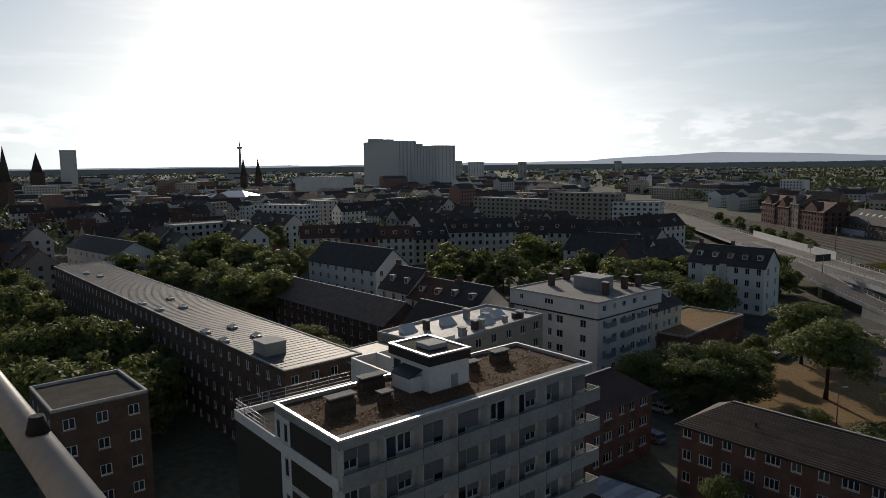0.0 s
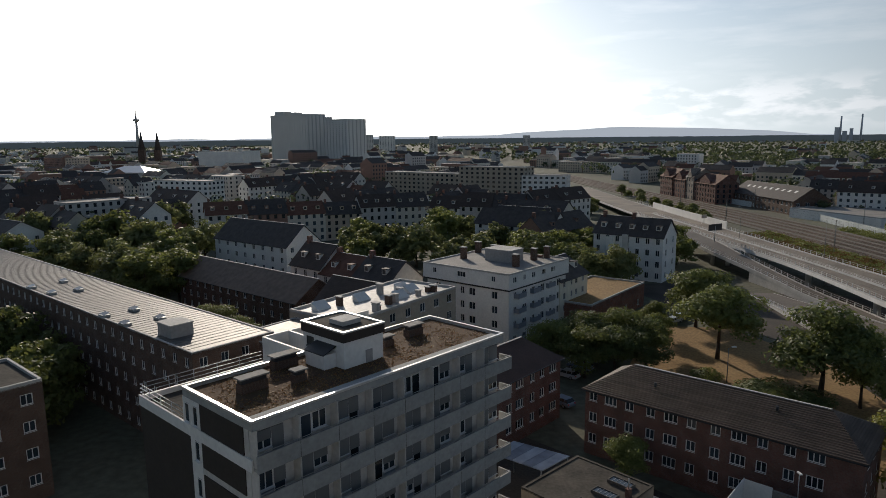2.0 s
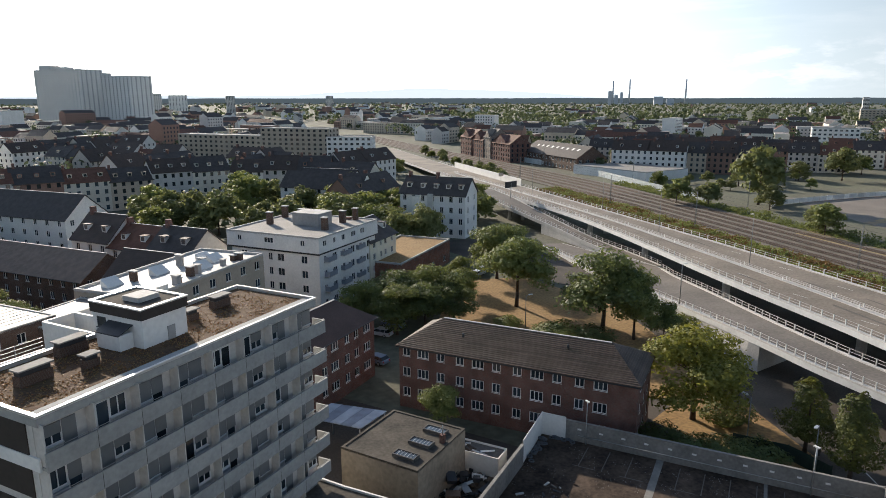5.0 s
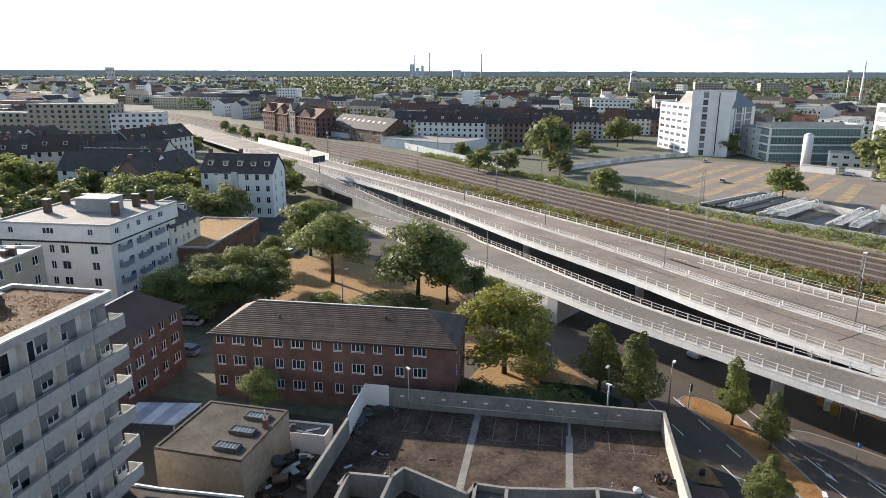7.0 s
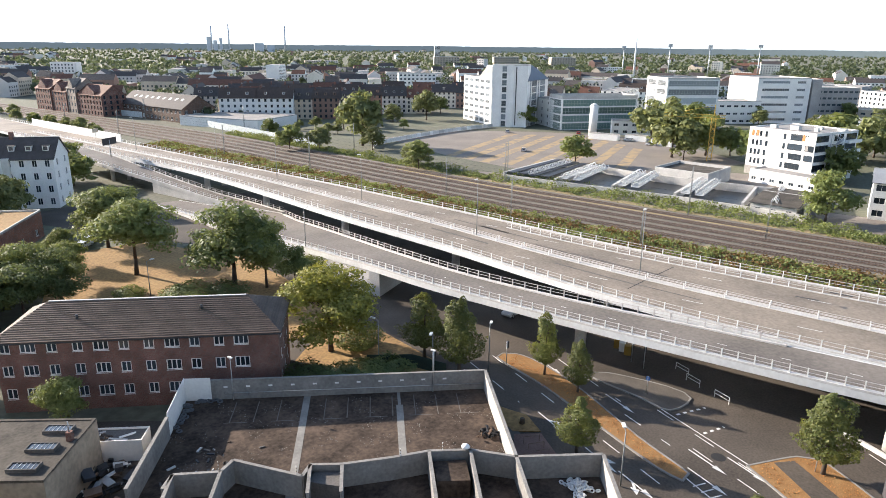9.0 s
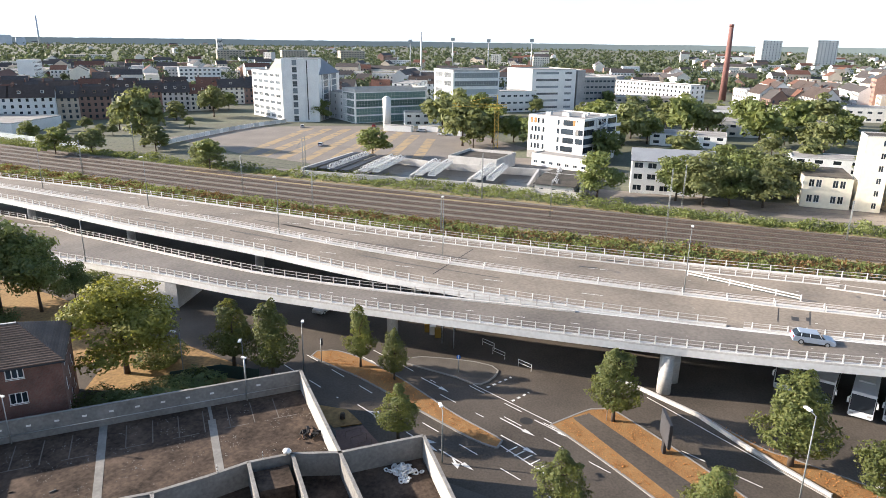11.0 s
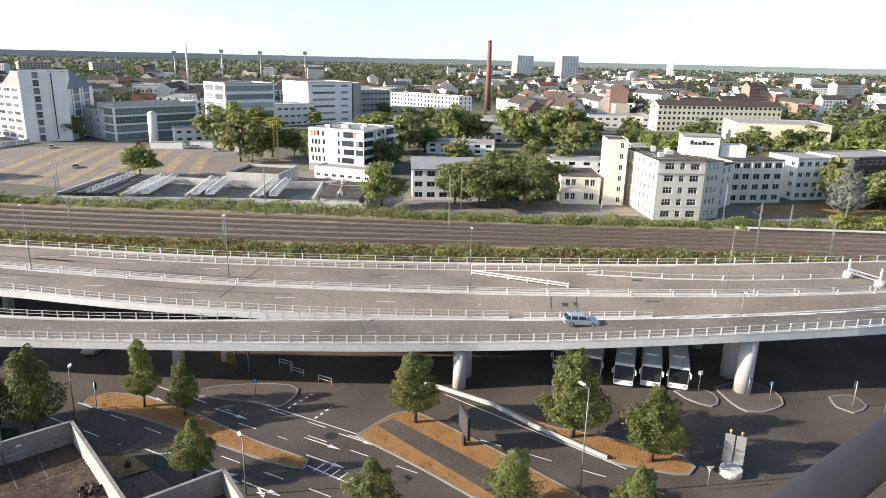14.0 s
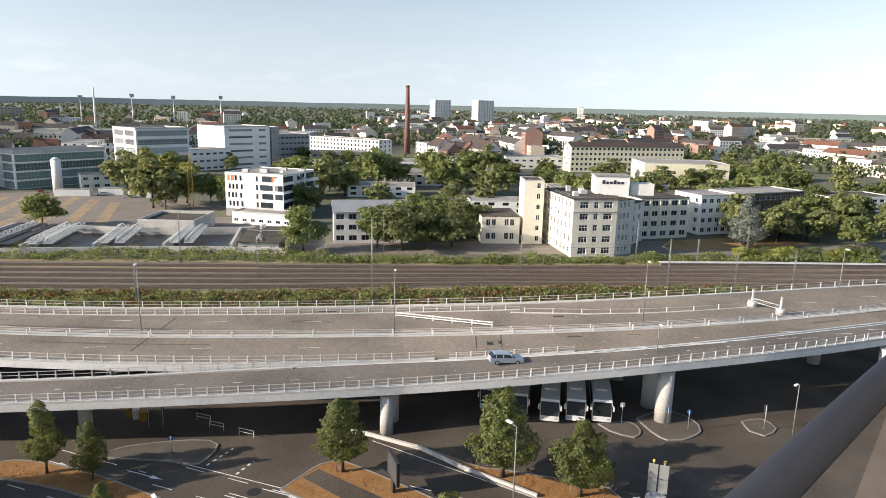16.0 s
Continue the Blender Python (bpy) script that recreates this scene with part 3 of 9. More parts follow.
def tree_meshes(seed, height, spread_, crown_from, leaves, leaf, shape="round"):
    """Trunk with limbs, and a crown of many leaf sprays: two meshes."""
    rng = random.Random(seed)
    bm = bmesh.new()
    tops = []
    r = height * 0.016 + 0.05
    bend = Vector((rng.uniform(-.3, .3), rng.uniform(-.3, .3), 0))
    mid = Vector((0, 0, crown_from)) + bend * 0.5
    tube(bm, (0, 0, -0.1), mid, r * 1.25, r * 0.85, 8)
    tip = Vector((bend.x, bend.y, height * 0.9))
    tube(bm, mid, tip, r * 0.85, r * 0.15, 6)
    for i in range(9):
        k = rng.uniform(0.0, 0.75)
        a = mid.lerp(tip, k)
        an = i * 2.4 + rng.uniform(-.4, .4)
        ln = spread_ * (0.85 - 0.5 * k) * rng.uniform(.7, 1.0)
        b = a + Vector((math.cos(an) * ln, math.sin(an) * ln, ln * rng.uniform(.35, .8)))
        tube(bm, a, b, r * 0.4, r * 0.08, 5, caps=False)
        tops.append(b)
        for s in (0.5, 0.8):
            c = a.lerp(b, s)
            d = c + Vector((rng.uniform(-1, 1), rng.uniform(-1, 1), rng.uniform(.2, 1))) * ln * 0.4
            tube(bm, c, d, r * 0.15, r * 0.04, 4, caps=False)
            tops.append(d)
    trunk = bpy.data.meshes.new("trunk")
    bm.to_mesh(trunk)
    bm.free()
    # leaves over an uneven, lumpy crown with gaps
    verts, faces = [], []
    rz = (height - crown_from) / 2
    off = Vector((seed * 7.3, seed * 3.1, 0))
    lump = 1.5 / spread_
    made_ = 0
    lobes = []
    if shape == "loose":
        for c in tops + [tip, tip.lerp(mid, .25)]:
            lobes.append((c, spread_ * rng.uniform(.24, .42)))
        for i in range(10):
            an, k = i * 2.4, rng.uniform(.15, .95)
            rr_ = spread_ * math.sqrt(max(.05, 1 - (k * 1.5 - .55) ** 2)) * rng.uniform(.55, .9)
            lobes.append((Vector((math.cos(an) * rr_, math.sin(an) * rr_, crown_from + k * (height - crown_from) * .92)), spread_ * rng.uniform(.22, .36)))
        weight = [r_ ** 2 for c, r_ in lobes]
    while made_ < leaves:
        if lobes:
            c_, lr = rng.choices(lobes, weight)[0]
            d = Vector((rng.gauss(0, 1), rng.gauss(0, 1), rng.gauss(.25, .8))).normalized()
            nz = noise.noise((c_ + d * lr + off) * 1.3)
            if nz < -.25 and rng.random() < .8:
                continue
            p = c_ + Vector((d.x * 1.1, d.y * 1.1, d.z * .72)) * lr * (rng.uniform(.55, 1.05) + .35 * nz)
            nrm = (d + Vector((rng.uniform(-.8, .8), rng.uniform(-.8, .8), rng.uniform(-.3, .9)))).normalized()
            t1 = nrm.orthogonal().normalized()
            t1.rotate(Matrix.Rotation(rng.uniform(0, 6.28), 3, nrm))
            t2 = nrm.cross(t1)
            s = leaf * rng.uniform(.55, 1.3)
            i0 = len(verts)
            verts += [p - t1 * s, p + t2 * s * 0.6, p + t1 * s, p - t2 * s * 0.6]
            faces.append((i0, i0 + 1, i0 + 2, i0 + 3))
            made_ += 1
            continue
        u = rng.uniform(0, 1)
        an = rng.uniform(0, 2 * math.pi)
        if shape == "cone":
            rad = spread_ * min(1.0, (u * 5.5) ** 0.6) * (1 - u) ** 0.62 * 1.12
            if rng.random() > (1 - u) ** 0.4 + .08:
                continue
        else:
            rad = spread_ * math.sqrt(max(0.0, 1 - abs(2 * u - 1) ** 2.3))
            if rng.random() > .25 + rad / spread_:
                continue
        c, s_ = math.cos(an), math.sin(an)
        z = crown_from + u * (height - crown_from)
        q = Vector((c * rad, s_ * rad, z))
        nz = noise.noise((q + off) * lump) + .55 * noise.noise((q + off) * lump * 2.4) + .3 * noise.noise((q + off) * lump * 5)
        if nz < (-.16 if shape == "cone" else -.34) and rng.random() < .9:
            continue
        k = (1.0 + .52 * nz) * (rng.uniform(.82, 1.04) if rng.random() < .72 else rng.uniform(.25, .85))
        p = Vector((c * rad * k, s_ * rad * k, z + .32 * nz * rz))
        d = Vector((c, s_, (2 * u - 1) * .9 + .25))
        nrm = (d + Vector((rng.uniform(-.8, .8), rng.uniform(-.8, .8), rng.uniform(-.5, .9)))).normalized()
        t1 = nrm.orthogonal().normalized()
        t1.rotate(Matrix.Rotation(rng.uniform(0, 6.28), 3, nrm))
        t2 = nrm.cross(t1)
        s = leaf * rng.uniform(.55, 1.3)
        i0 = len(verts)
        verts += [p - t1 * s, p + t2 * s * 0.6, p + t1 * s, p - t2 * s * 0.6]
        faces.append((i0, i0 + 1, i0 + 2, i0 + 3))
        made_ += 1
    crown = bpy.data.meshes.new("crown")
    crown.from_pydata(verts, [], faces)
    return trunk, crown


def tree_kind(seed, height, spread_, crown_from, leaves, leaf, foliage, shape="round"):
    t, c = tree_meshes(seed, height, spread_, crown_from, leaves, leaf, shape)
    t.materials.append(bark)
    c.materials.append(foliage)
    return t, c, height


def plant_tree(kind, x, y, height, label, name="tree", turn=0.0, group="", z=0.0, fat=1.0):
    s = height / kind[2]
    e = thing(name, label, "tree", pose(x, y, z, 0, 0, turn), group)
    for nm, me in (("trunk", kind[0]), ("crown", kind[1])):
        o = new(nm, me)
        o.parent = e
        o.scale = (s * fat, s * fat, s)
    return e


WALLS = [mat("wall_a", (.62, .58, .50), .9, .15, 1.5, .1, .05, per_object=.15), mat("wall_b", (.50, .42, .33), .9, .15, 1.5, .1, .05, per_object=.2), mat("wall_c", (.70, .69, .66), .9, .12, 1.5, .1, .05, per_object=.1),
         mat("wall_d", (.25, .155, .12), .9, .18, 1.5, .1, .05, per_object=.2), mat("wall_e", (.48, .46, .44), .9, .15, 1.5, .1, .05, per_object=.2)]


def dormers(root, L, D, H, rise, n, wall, top):
    """Small windows on the front slope, each one part, and chimneys on the ridge."""
    for i in range(n):
        x, y, z = L * (i + .5) / n, D * .16, H + rise * .32
        bm = bmesh.new()
        box(bm, x - .7, y, z - .2, x + .7, y + D * .2, z + 1.3)
        box(bm, x - .85, y - .2, z + 1.3, x + .85, y + D * .26, z + 1.42, 2)
        quad(bm, (x - .5, y - .02, z + .2), (x + .5, y - .02, z + .2), (x + .5, y - .02, z + 1.15), (x - .5, y - .02, z + 1.15), 1)
        part("dormer", bm, (wall, pane_mat, top), root)
    bm = bmesh.new()
    x = L * .1
    box(bm, x - .4, D * .5 - .7, H + rise - .8, x + .4, D * .5 + .5, H + rise + 1.3)
    part("chimney", bm, red_brick, root)


def house_row(ends, n, depth=12.0, h=11.5, floors=4, seed=1, far=False):
    """A terrace of n houses, each with its own colour, eaves, roof, dormers and chimneys."""
    r = random.Random(seed + int(ends[0][0] * 7 + ends[0][1]))
    a, b = Vector(ends[0]), Vector(ends[1])
    for i in range(n):
        p, q = a.lerp(b, i / n), a.lerp(b, (i + 1) / n)
        L = (q - p).length
        hh = h + r.choice((-1.2, -.4, 0, .5, 1.1))
        top = r.choice((slate, slate, tile_brown, tile_red))
        wl_ = r.choice(WALLS)
        rise = r.uniform(4.2, 5.6)
        root = building("terrace_house", "plastered terrace house with a dormered pitched roof", "house", p, q, depth, hh, floors, max(3, int(L / 3)), 3, wall=wl_, roof="gable", top=top, rise=rise, win=(1.2, 1.6), far=far, group="terrace houses")
        dormers(root, L, depth, hh, rise, max(1, int(L / 5)), wl_, top)

# ---- ground, roads, islands ----
bm = bmesh.new()
quad(bm, (-4800, -4800, 0), (4800, -4800, 0), (4800, 4800, 0), (-4800, 4800, 0))
tagged(part("ground", bm, earth), "dry green and earthy city ground reaching the horizon", "ground", kind="structure")

bm = bmesh.new()
prism(bm, [(14, 20), (40, -10), (48, -140), (131, -140), (131, 150), (100, 160), (88, 175), (70, 175), (84, 118), (58, 64), (46, 48)], -0.3, 0.03)
tagged(part("road", bm, asphalt), "dark worn asphalt of the wide street under the bridge", "road", kind="structure")


def island(pts, label, top, h=0.14, name="traffic_island", rim=0.22):
    """A kerbed island: stone rim and a filling."""
    root = thing(name, label, "traffic island", kind="structure")
    line = [Vector((p[0], p[1], 0.03)) for p in smooth_line([(*p, 0.0) for p in pts + pts[:1]], 1.2)]
    bm = bmesh.new()
    bar_along(bm, line, rim / 2, 0, h)
    part("kerb", bm, kerb_stone, root)
    bm = bmesh.new()
    f = bm.faces.new([bm.verts.new((p.x, p.y, 0.03 + h - 0.03)) for p in line[:-1]])
    if f.normal.z < 0:
        f.normal_flip()
    bmesh.ops.triangulate(bm, faces=bm.faces[:])
    part("filling", bm, top, root)
    return root


island([(60.4, 11.6), (61.9, 11.4), (65.6, 17.8), (71.6, 26.6), (75.2, 33.5), (76.2, 38.4), (73.8, 40.2), (70.2, 31.6), (65.2, 22.2), (61.2, 14.5)], "long kerbed traffic island strewn with orange dry leaves", litter)
island([(66.7, 6.8), (71.4, 2.8), (72.2, 0.6), (65.1, -7.3), (58.4, -13.8), (52.0, -20.0), (45.0, -26.0), (42.0, -20.0), (54.7, -6.6), (60.9, 0.0)], "broad kerbed island with dry leaves and a footpath", litter)
island([(74.0, -9.6), (69.0, -15.2), (67.6, -18.6), (62.8, -28.8), (59.4, -28.2), (60.6, -23.6), (62.2, -20.2), (68.2, -13.9)], "kerbed island of dry leaves along a low wall", litter)
island([(76.1, 28.4), (78.1, 26.0), (78.9, 18.4), (77.5, 15.2), (73.2, 16.5), (74.2, 20.3), (75.2, 25.0)], "grey paved splitter island at the street junction", paving)
island([(77.6, -33.4), (75.6, -34.2), (73.6, -36.6), (75.4, -38.2), (77.8, -37.6)], "paved pedestrian refuge beside the coaches", paving)
island([(78.6, -39.2), (74.6, -39.6), (72.4, -40.6), (72.3, -42.6), (74.2, -46.0), (77.6, -46.6), (80.4, -44.0)], "paved pedestrian refuge round the bridge pier", paving)
island([(76.2, -53.2), (73.6, -52.6), (72.1, -53.8), (73.9, -56.6), (76.6, -56.2)], "paved pedestrian refuge with a signal post", paving)
bm = bmesh.new()
prism(bm, [(70.4, 2.9), (68.8, 4.6), (54.2, -9.2), (44.5, -19.6), (46.6, -22.6), (55.8, -12.4)], 0.1, 0.155)
tagged(part("footpath", bm, asphalt), "narrow dark asphalt footpath across the island", "path", kind="structure")
bm = bmesh.new()
prism(bm, [(62.8, 36.0), (61.0, 31.6), (56.9, 26.5), (53.9, 18.0), (52.2, 10.4), (46.5, 2.0), (44.0, 4.0), (48.6, 14.0), (54.0, 20.0), (56.6, 27.8), (61.6, 36.6)], 0.0, 0.15)
tagged(part("pavement", bm, paving), "grey slab pavement beside the parking deck", "pavement", kind="structure")
bm = bmesh.new()
prism(bm, [(58.2, 29.2), (60.0, 26.8), (56.0, 22.2), (52.0, 18.6), (51.2, 22.8), (55.4, 27.8)][::-1], 0.1, 0.162)
tagged(part("pavement", bm, mat("red_paving", (.17, .105, .085), .9, .25, 5.0, .4, .2)), "reddish block paving with cycle stands beside the deck", "pavement", kind="structure")
green_fence = thing("green_fence", "dark green screened mesh fence beside the street", "fence")
fence_green = mat("fence_green", (.022, .04, .03), .8, .25, 4.0, .5, .1)
for a, b in zip(((61.4, 53.0), (63.2, 50.6), (65.0, 48.2), (65.2, 45.6)), ((63.2, 50.6), (65.0, 48.2), (65.2, 45.6), (65.3, 43.0))):
    bm = bmesh.new()
    bar_along(bm, [Vector((*a, 0)), Vector((*b, 0))], .03, .05, 1.8)
    part("panel", bm, fence_green, green_fence)
    bm = bmesh.new()
    tube(bm, (*b, 0), (*b, 1.95), .05, seg=6)
    part("post", bm, fence_green, green_fence)
bm = bmesh.new()
prism(bm, [(62.4, 33.4), (62.5, 29.8), (60.3, 27.0), (58.6, 29.6), (60.4, 32.6)][::-1], 0.1, 0.19)
tagged(part("dry_patch", bm, dry_grass), "patch of straw-dry grass with a stump", "grass", kind="structure")
# park lawn behind the brick house
bm = bmesh.new()
prism(bm, [(58.0, 70.0), (70.0, 62.0), (74.0, 70.0), (80.5, 90.0), (84.0, 108.0), (78.0, 130.0), (66.0, 134.0), (50.0, 114.0), (44.0, 104.0), (52.0, 84.0)], -0.1, 0.06)
tagged(part("lawn", bm, dry_grass), "parched yellow lawn under park trees", "lawn", kind="structure")
bm = bmesh.new()
prism(bm, [(57.0, 62.0), (64.0, 40.5), (68.0, 46.0), (72.0, 60.0), (66.0, 66.0)], -0.1, 0.055)
tagged(part("verge", bm, dry_grass), "dry brown verge along the street", "lawn", kind="structure")

# ---- road markings ----


def mark(pts, z=0.034, name="road_marking", label="worn white painted road marking"):
    bm = bmesh.new()
    f = bm.faces.new([bm.verts.new((p[0], p[1], z)) for p in pts])
    f.normal_update()
    if f.normal.z < 0:
        f.normal_flip()
    return tagged(part(name, bm, road_paint), label, "road marking", "painted road markings", kind="structure")


def dashes(a, b, on=3.0, off=3.0, w=0.14, z=0.034):
    a, b = Vector((*a, 0)), Vector((*b, 0))
    d = (b - a).normalized()
    s = Vector((-d.y, d.x, 0)) * w / 2
    k = 0.0
    while k < (b - a).length:
        p, q = a + d * k, a + d * min(k + on, (b - a).length)
        mark([p - s, q - s, q + s, p + s], z)
        k += on + off


def arrow(x, y, heading, kind=0, z=0.034):
    """A straight lane arrow, about 5 m long; kind 1 and -1 add a turn to the left or right."""
    m = pose(x, y, 0, 0, 0, heading)
    shaft = [(-2.5, -.08), (0.9, -.08), (0.9, -.32), (2.5, 0), (0.9, .32), (0.9, .08), (-2.5, .08)]
    mark([m @ Vector((*p, 0)) for p in shaft], z)
    if kind:
        head = [(-0.6, .08 * kind), (0.2, .55 * kind), (0.0, .75 * kind), (1.2, 1.0 * kind), (0.75, .25 * kind), (0.5, .42 * kind), (-0.2, .06 * kind)]
        mark([m @ Vector((*p, 0)) for p in head], z + 0.002)

# ---- the elevated road: main deck, ramp, piers, railings ----
Z_MAIN = [(-160, 6.9), (40, 6.5), (130, 6.5), (300, 5.0), (520, 1.5)]


def zz(y, table):
    return float(np.interp(y, [a for a, b in table], [b for a, b in table]))


def lift(pts, table):
    return [Vector((x, y, zz(y, table))) for x, y in pts]


N = 90
main_far = resample(smooth_line(lift([(182, 511), (155, 349), (145.5, 285), (139, 228), (131, 165), (125.5, 118), (119.5, 72), (115, 42), (113, 20), (111.8, -5), (111.8, -40), (114, -70), (118, -110), (122, -150)], Z_MAIN)), N)
main_near = resample(smooth_line(lift([(162, 511), (137, 349), (128, 285), (121.5, 220), (118, 175), (112.5, 144), (106.5, 117), (101.2, 93), (95.8, 63), (91.5, 45), (88.2, 27), (86.4, 10), (85.8, -5), (86, -20), (88, -46), (93, -78), (99, -110), (106, -150)], Z_MAIN)), N)
MID = resample(smooth_line(lift([(172, 511), (146, 349), (136.5, 285), (129.5, 220), (122.3, 158), (115, 114), (108.5, 75), (103.5, 52), (99.5, 28), (97, 0), (96, -25), (96.5, -54), (100, -85), (107, -120), (112, -150)], Z_MAIN)), N)
Z_RAMP = [(-150, 6.9), (-60, 6.66), (-5, 6.56), (18, 6.3), (40, 5.85), (69, 5.2), (88, 4.0), (110, 2.6), (134, 1.1), (148, 0.35), (160, 0.12)]
ramp_near = resample(smooth_line(lift([(101.0, 160), (98.6, 148), (95.8, 134), (91.0, 110), (86.4, 88.5), (82.4, 69), (80.4, 58), (79.2, 46), (78.4, 36), (77.5, 20), (77.2, -1), (78.2, -21), (81.2, -47), (86.2, -78), (95.0, -115), (103, -150)], Z_RAMP)), N)
ramp_far = resample(smooth_line(lift([(107.5, 158), (108.2, 147), (108.8, 134), (108.6, 120), (104.4, 110), (100.6, 98), (96.2, 85), (90.6, 68.4), (87.3, 52), (85.7, 33), (85.6, 15), (85.6, -5), (85.8, -20), (87.8, -47), (92.6, -78), (99, -113), (106, -150)], Z_RAMP)), N)
# second slip road, coming down from the main deck to the foot of the ramp
Z_SLIP = [(118, 2.1), (134, 1.7), (148, 1.8), (158, 2.6), (172, 3.6), (188, 4.8), (209, 5.9), (232, 6.3)]
slip_near = resample(smooth_line(lift([(113.5, 232), (110.4, 209), (109.3, 188), (109.6, 171), (109.3, 158), (109.0, 148), (108.7, 134), (108.2, 120)], Z_SLIP)), 40)
slip_far = resample(smooth_line(lift([(122.5, 230), (119.6, 208), (116.6, 186), (114.7, 164), (114.1, 148), (112.8, 134), (109.6, 119.5)], Z_SLIP)), 40)



def rise_south(p):
    """South of the crossing the road climbs; the plan draws in accordingly."""
    p = Vector(p)
    dz = float(np.interp(p.y, [-62, -42, -8], [2.5, 1.9, 0]))
    k = (41 - p.z - dz) / (41 - p.z)
    return Vector((p.x * k, p.y * k, p.z + dz))


main_far, main_near, MID, ramp_near, ramp_far = ([rise_south(p) for p in ln] for ln in (main_far, main_near, MID, ramp_near, ramp_far))
fascia_concrete = mat("fascia_concrete", (0.58, 0.58, 0.57), .75, .12, 2.0, .3, .08)
bridge = thing("elevated_road", "grey concrete flyover carrying a dual carriageway on round piers", "bridge", kind="structure")
bm = bmesh.new()
ribbon(bm, main_near, main_far, 0.9)
part("deck", bm, fascia_concrete, bridge)
bm = bmesh.new()
ribbon(bm, [p + Vector((0.25, 0, .02)) for p in main_near], [p + Vector((-0.25, 0, .02)) for p in main_far])
part("carriageway", bm, asphalt_light, bridge, "pale worn asphalt")
ramp = thing("ramp_road", "concrete slip road ramp climbing to the flyover", "bridge", kind="structure")
bm = bmesh.new()
ribbon(bm, ramp_near, ramp_far, 0.9)
part("deck", bm, fascia_concrete, ramp)
bm = bmesh.new()
ribbon(bm, [p + Vector((0.3, 0, .02)) for p in ramp_near], [p + Vector((-0.3, 0, .02)) for p in ramp_far])
part("carriageway", bm, asphalt_ramp, ramp, "pale worn asphalt")
slip = thing("slip_road", "concrete slip road descending from the flyover to the street", "bridge", kind="structure")
bm = bmesh.new()
ribbon(bm, slip_near, slip_far, 0.8)
part("deck", bm, concrete, slip)
bm = bmesh.new()
ribbon(bm, [p + Vector((0.3, 0, .02)) for p in slip_near], [p + Vector((-0.3, 0, .02)) for p in slip_far])
part("carriageway", bm, asphalt_ramp, slip, "pale worn asphalt")


def retaining(root, left, right):
    """Walls down to the ground under both edges of a ramp, and across its end."""
    for ln, dx in ((left, .12), (right, -.12)):
        bm = bmesh.new()
        for a, b in zip(ln, ln[1:]):
            quad(bm, (b.x + dx, b.y, 0), (a.x + dx, a.y, 0), (a.x + dx, a.y, a.z - .3), (b.x + dx, b.y, b.z - .3))
        part("retaining_wall", bm, concrete, root, "pale concrete wall")


retaining(ramp, [p for p in ramp_near if p.y > 69], [p for p in ramp_far if p.y > 70])
retaining(slip, [p for p in slip_near if p.y < 172], [p for p in slip_far if p.y < 172])
for root, a, b in ((ramp, (82.4, 69), (90.8, 70.5)), (slip, (109.6, 172), (115.4, 172))):
    bm = bmesh.new()
    prism(bm, [(a[0] + .1, a[1] - 1.0), (b[0] - .1, b[1] - 1.0), (b[0] - .1, b[1] + 1.2), (a[0] + .1, a[1] + 1.2)], 0, 4.25 if root is ramp else 2.9)
    part("abutment", bm, concrete, root)


def pier(root, x, y, top, r=0.85):
    bm = bmesh.new()
    tube(bm, (x, y, 0), (x, y, top), r, r, 20)
    part("pier", bm, concrete, root)


for x, y, h, r in ((83.1, 32.0, 5.2, .8), (78.5, -5.4, 5.3, .85), (81.8, -6.4, 5.3, .85), (77.7, -42.4, 7.4, 1.1), (82.3, -42.6, 7.4, 1.1), (80.5, -78.0, 8.0, 1.15)):
    pier(ramp, x, y, h, r)
for x, y in ((112.5, 198), (116.5, 196)):
    pier(slip, x, y, 4.4, .6)
for x, y in ((104.2, 66.6), (108.2, 98.8), (99.5, 34.0), (96, -6), (109.0, 34.0), (107, -6), (115, 132), (113.0, 67.0), (118, 99), (122, 165), (128, 165), (126, 200), (134, 200)):
    pier(bridge, x, y, 5.7, 0.8)


for x, y in ((92.0, -42), (101, -42), (95, -78)):
    pier(bridge, x, y, 7.6, 1.0)


rail_paint = mat("rail_paint", (0.68, 0.67, 0.64), .6, .2, 3.0, .4, .05)


rail_grey = mat("rail_grey", (0.46, 0.43, 0.405), .6, .2, 3.0, .4, .05)


def railing(root, line, h=1.0, step=3.0, name="railing", inset=0.0, rails=(0.52, 0.98), kerb=0.22, ledge=0.0, paint=None):
    """White steel railing on a low concrete plinth: rails, and each post a part of its own."""
    rail = thing(name, "white painted steel railing along the edge of the road deck", "railing", kind="structure")
    bm = bmesh.new()
    bar_along(bm, [p + Vector((ledge, 0, 0)) for p in line], 0.2 + abs(ledge), -0.05, kerb)
    part("plinth", bm, concrete, rail)
    for z in rails:
        bm = bmesh.new()
        bar_along(bm, line, 0.03, z * h + kerb - 0.06, z * h + kerb)
        part("rail", bm, rail_grey, rail)
    tot = line_length(line)
    bm = bmesh.new()
    box(bm, -0.07, -0.07, 0, 0.07, 0.07, h + kerb + 0.02)
    post = None
    for i in range(int(tot / step)):
        p, d = at_line(line, step * (i + 0.5))
        m = pose(p.x, p.y, p.z, 0, 0, math.degrees(math.atan2(d.y, d.x)))
        if post is None:
            post = part("post", bm, paint or rail_paint, rail)
            post.matrix_basis = m
        else:
            share(post, rail, m)
    return rail


def between(line, lo, hi, dx=0.0):
    return [p + Vector((dx, 0, 0)) for p in resample(line, 340) if lo <= p.y <= hi]


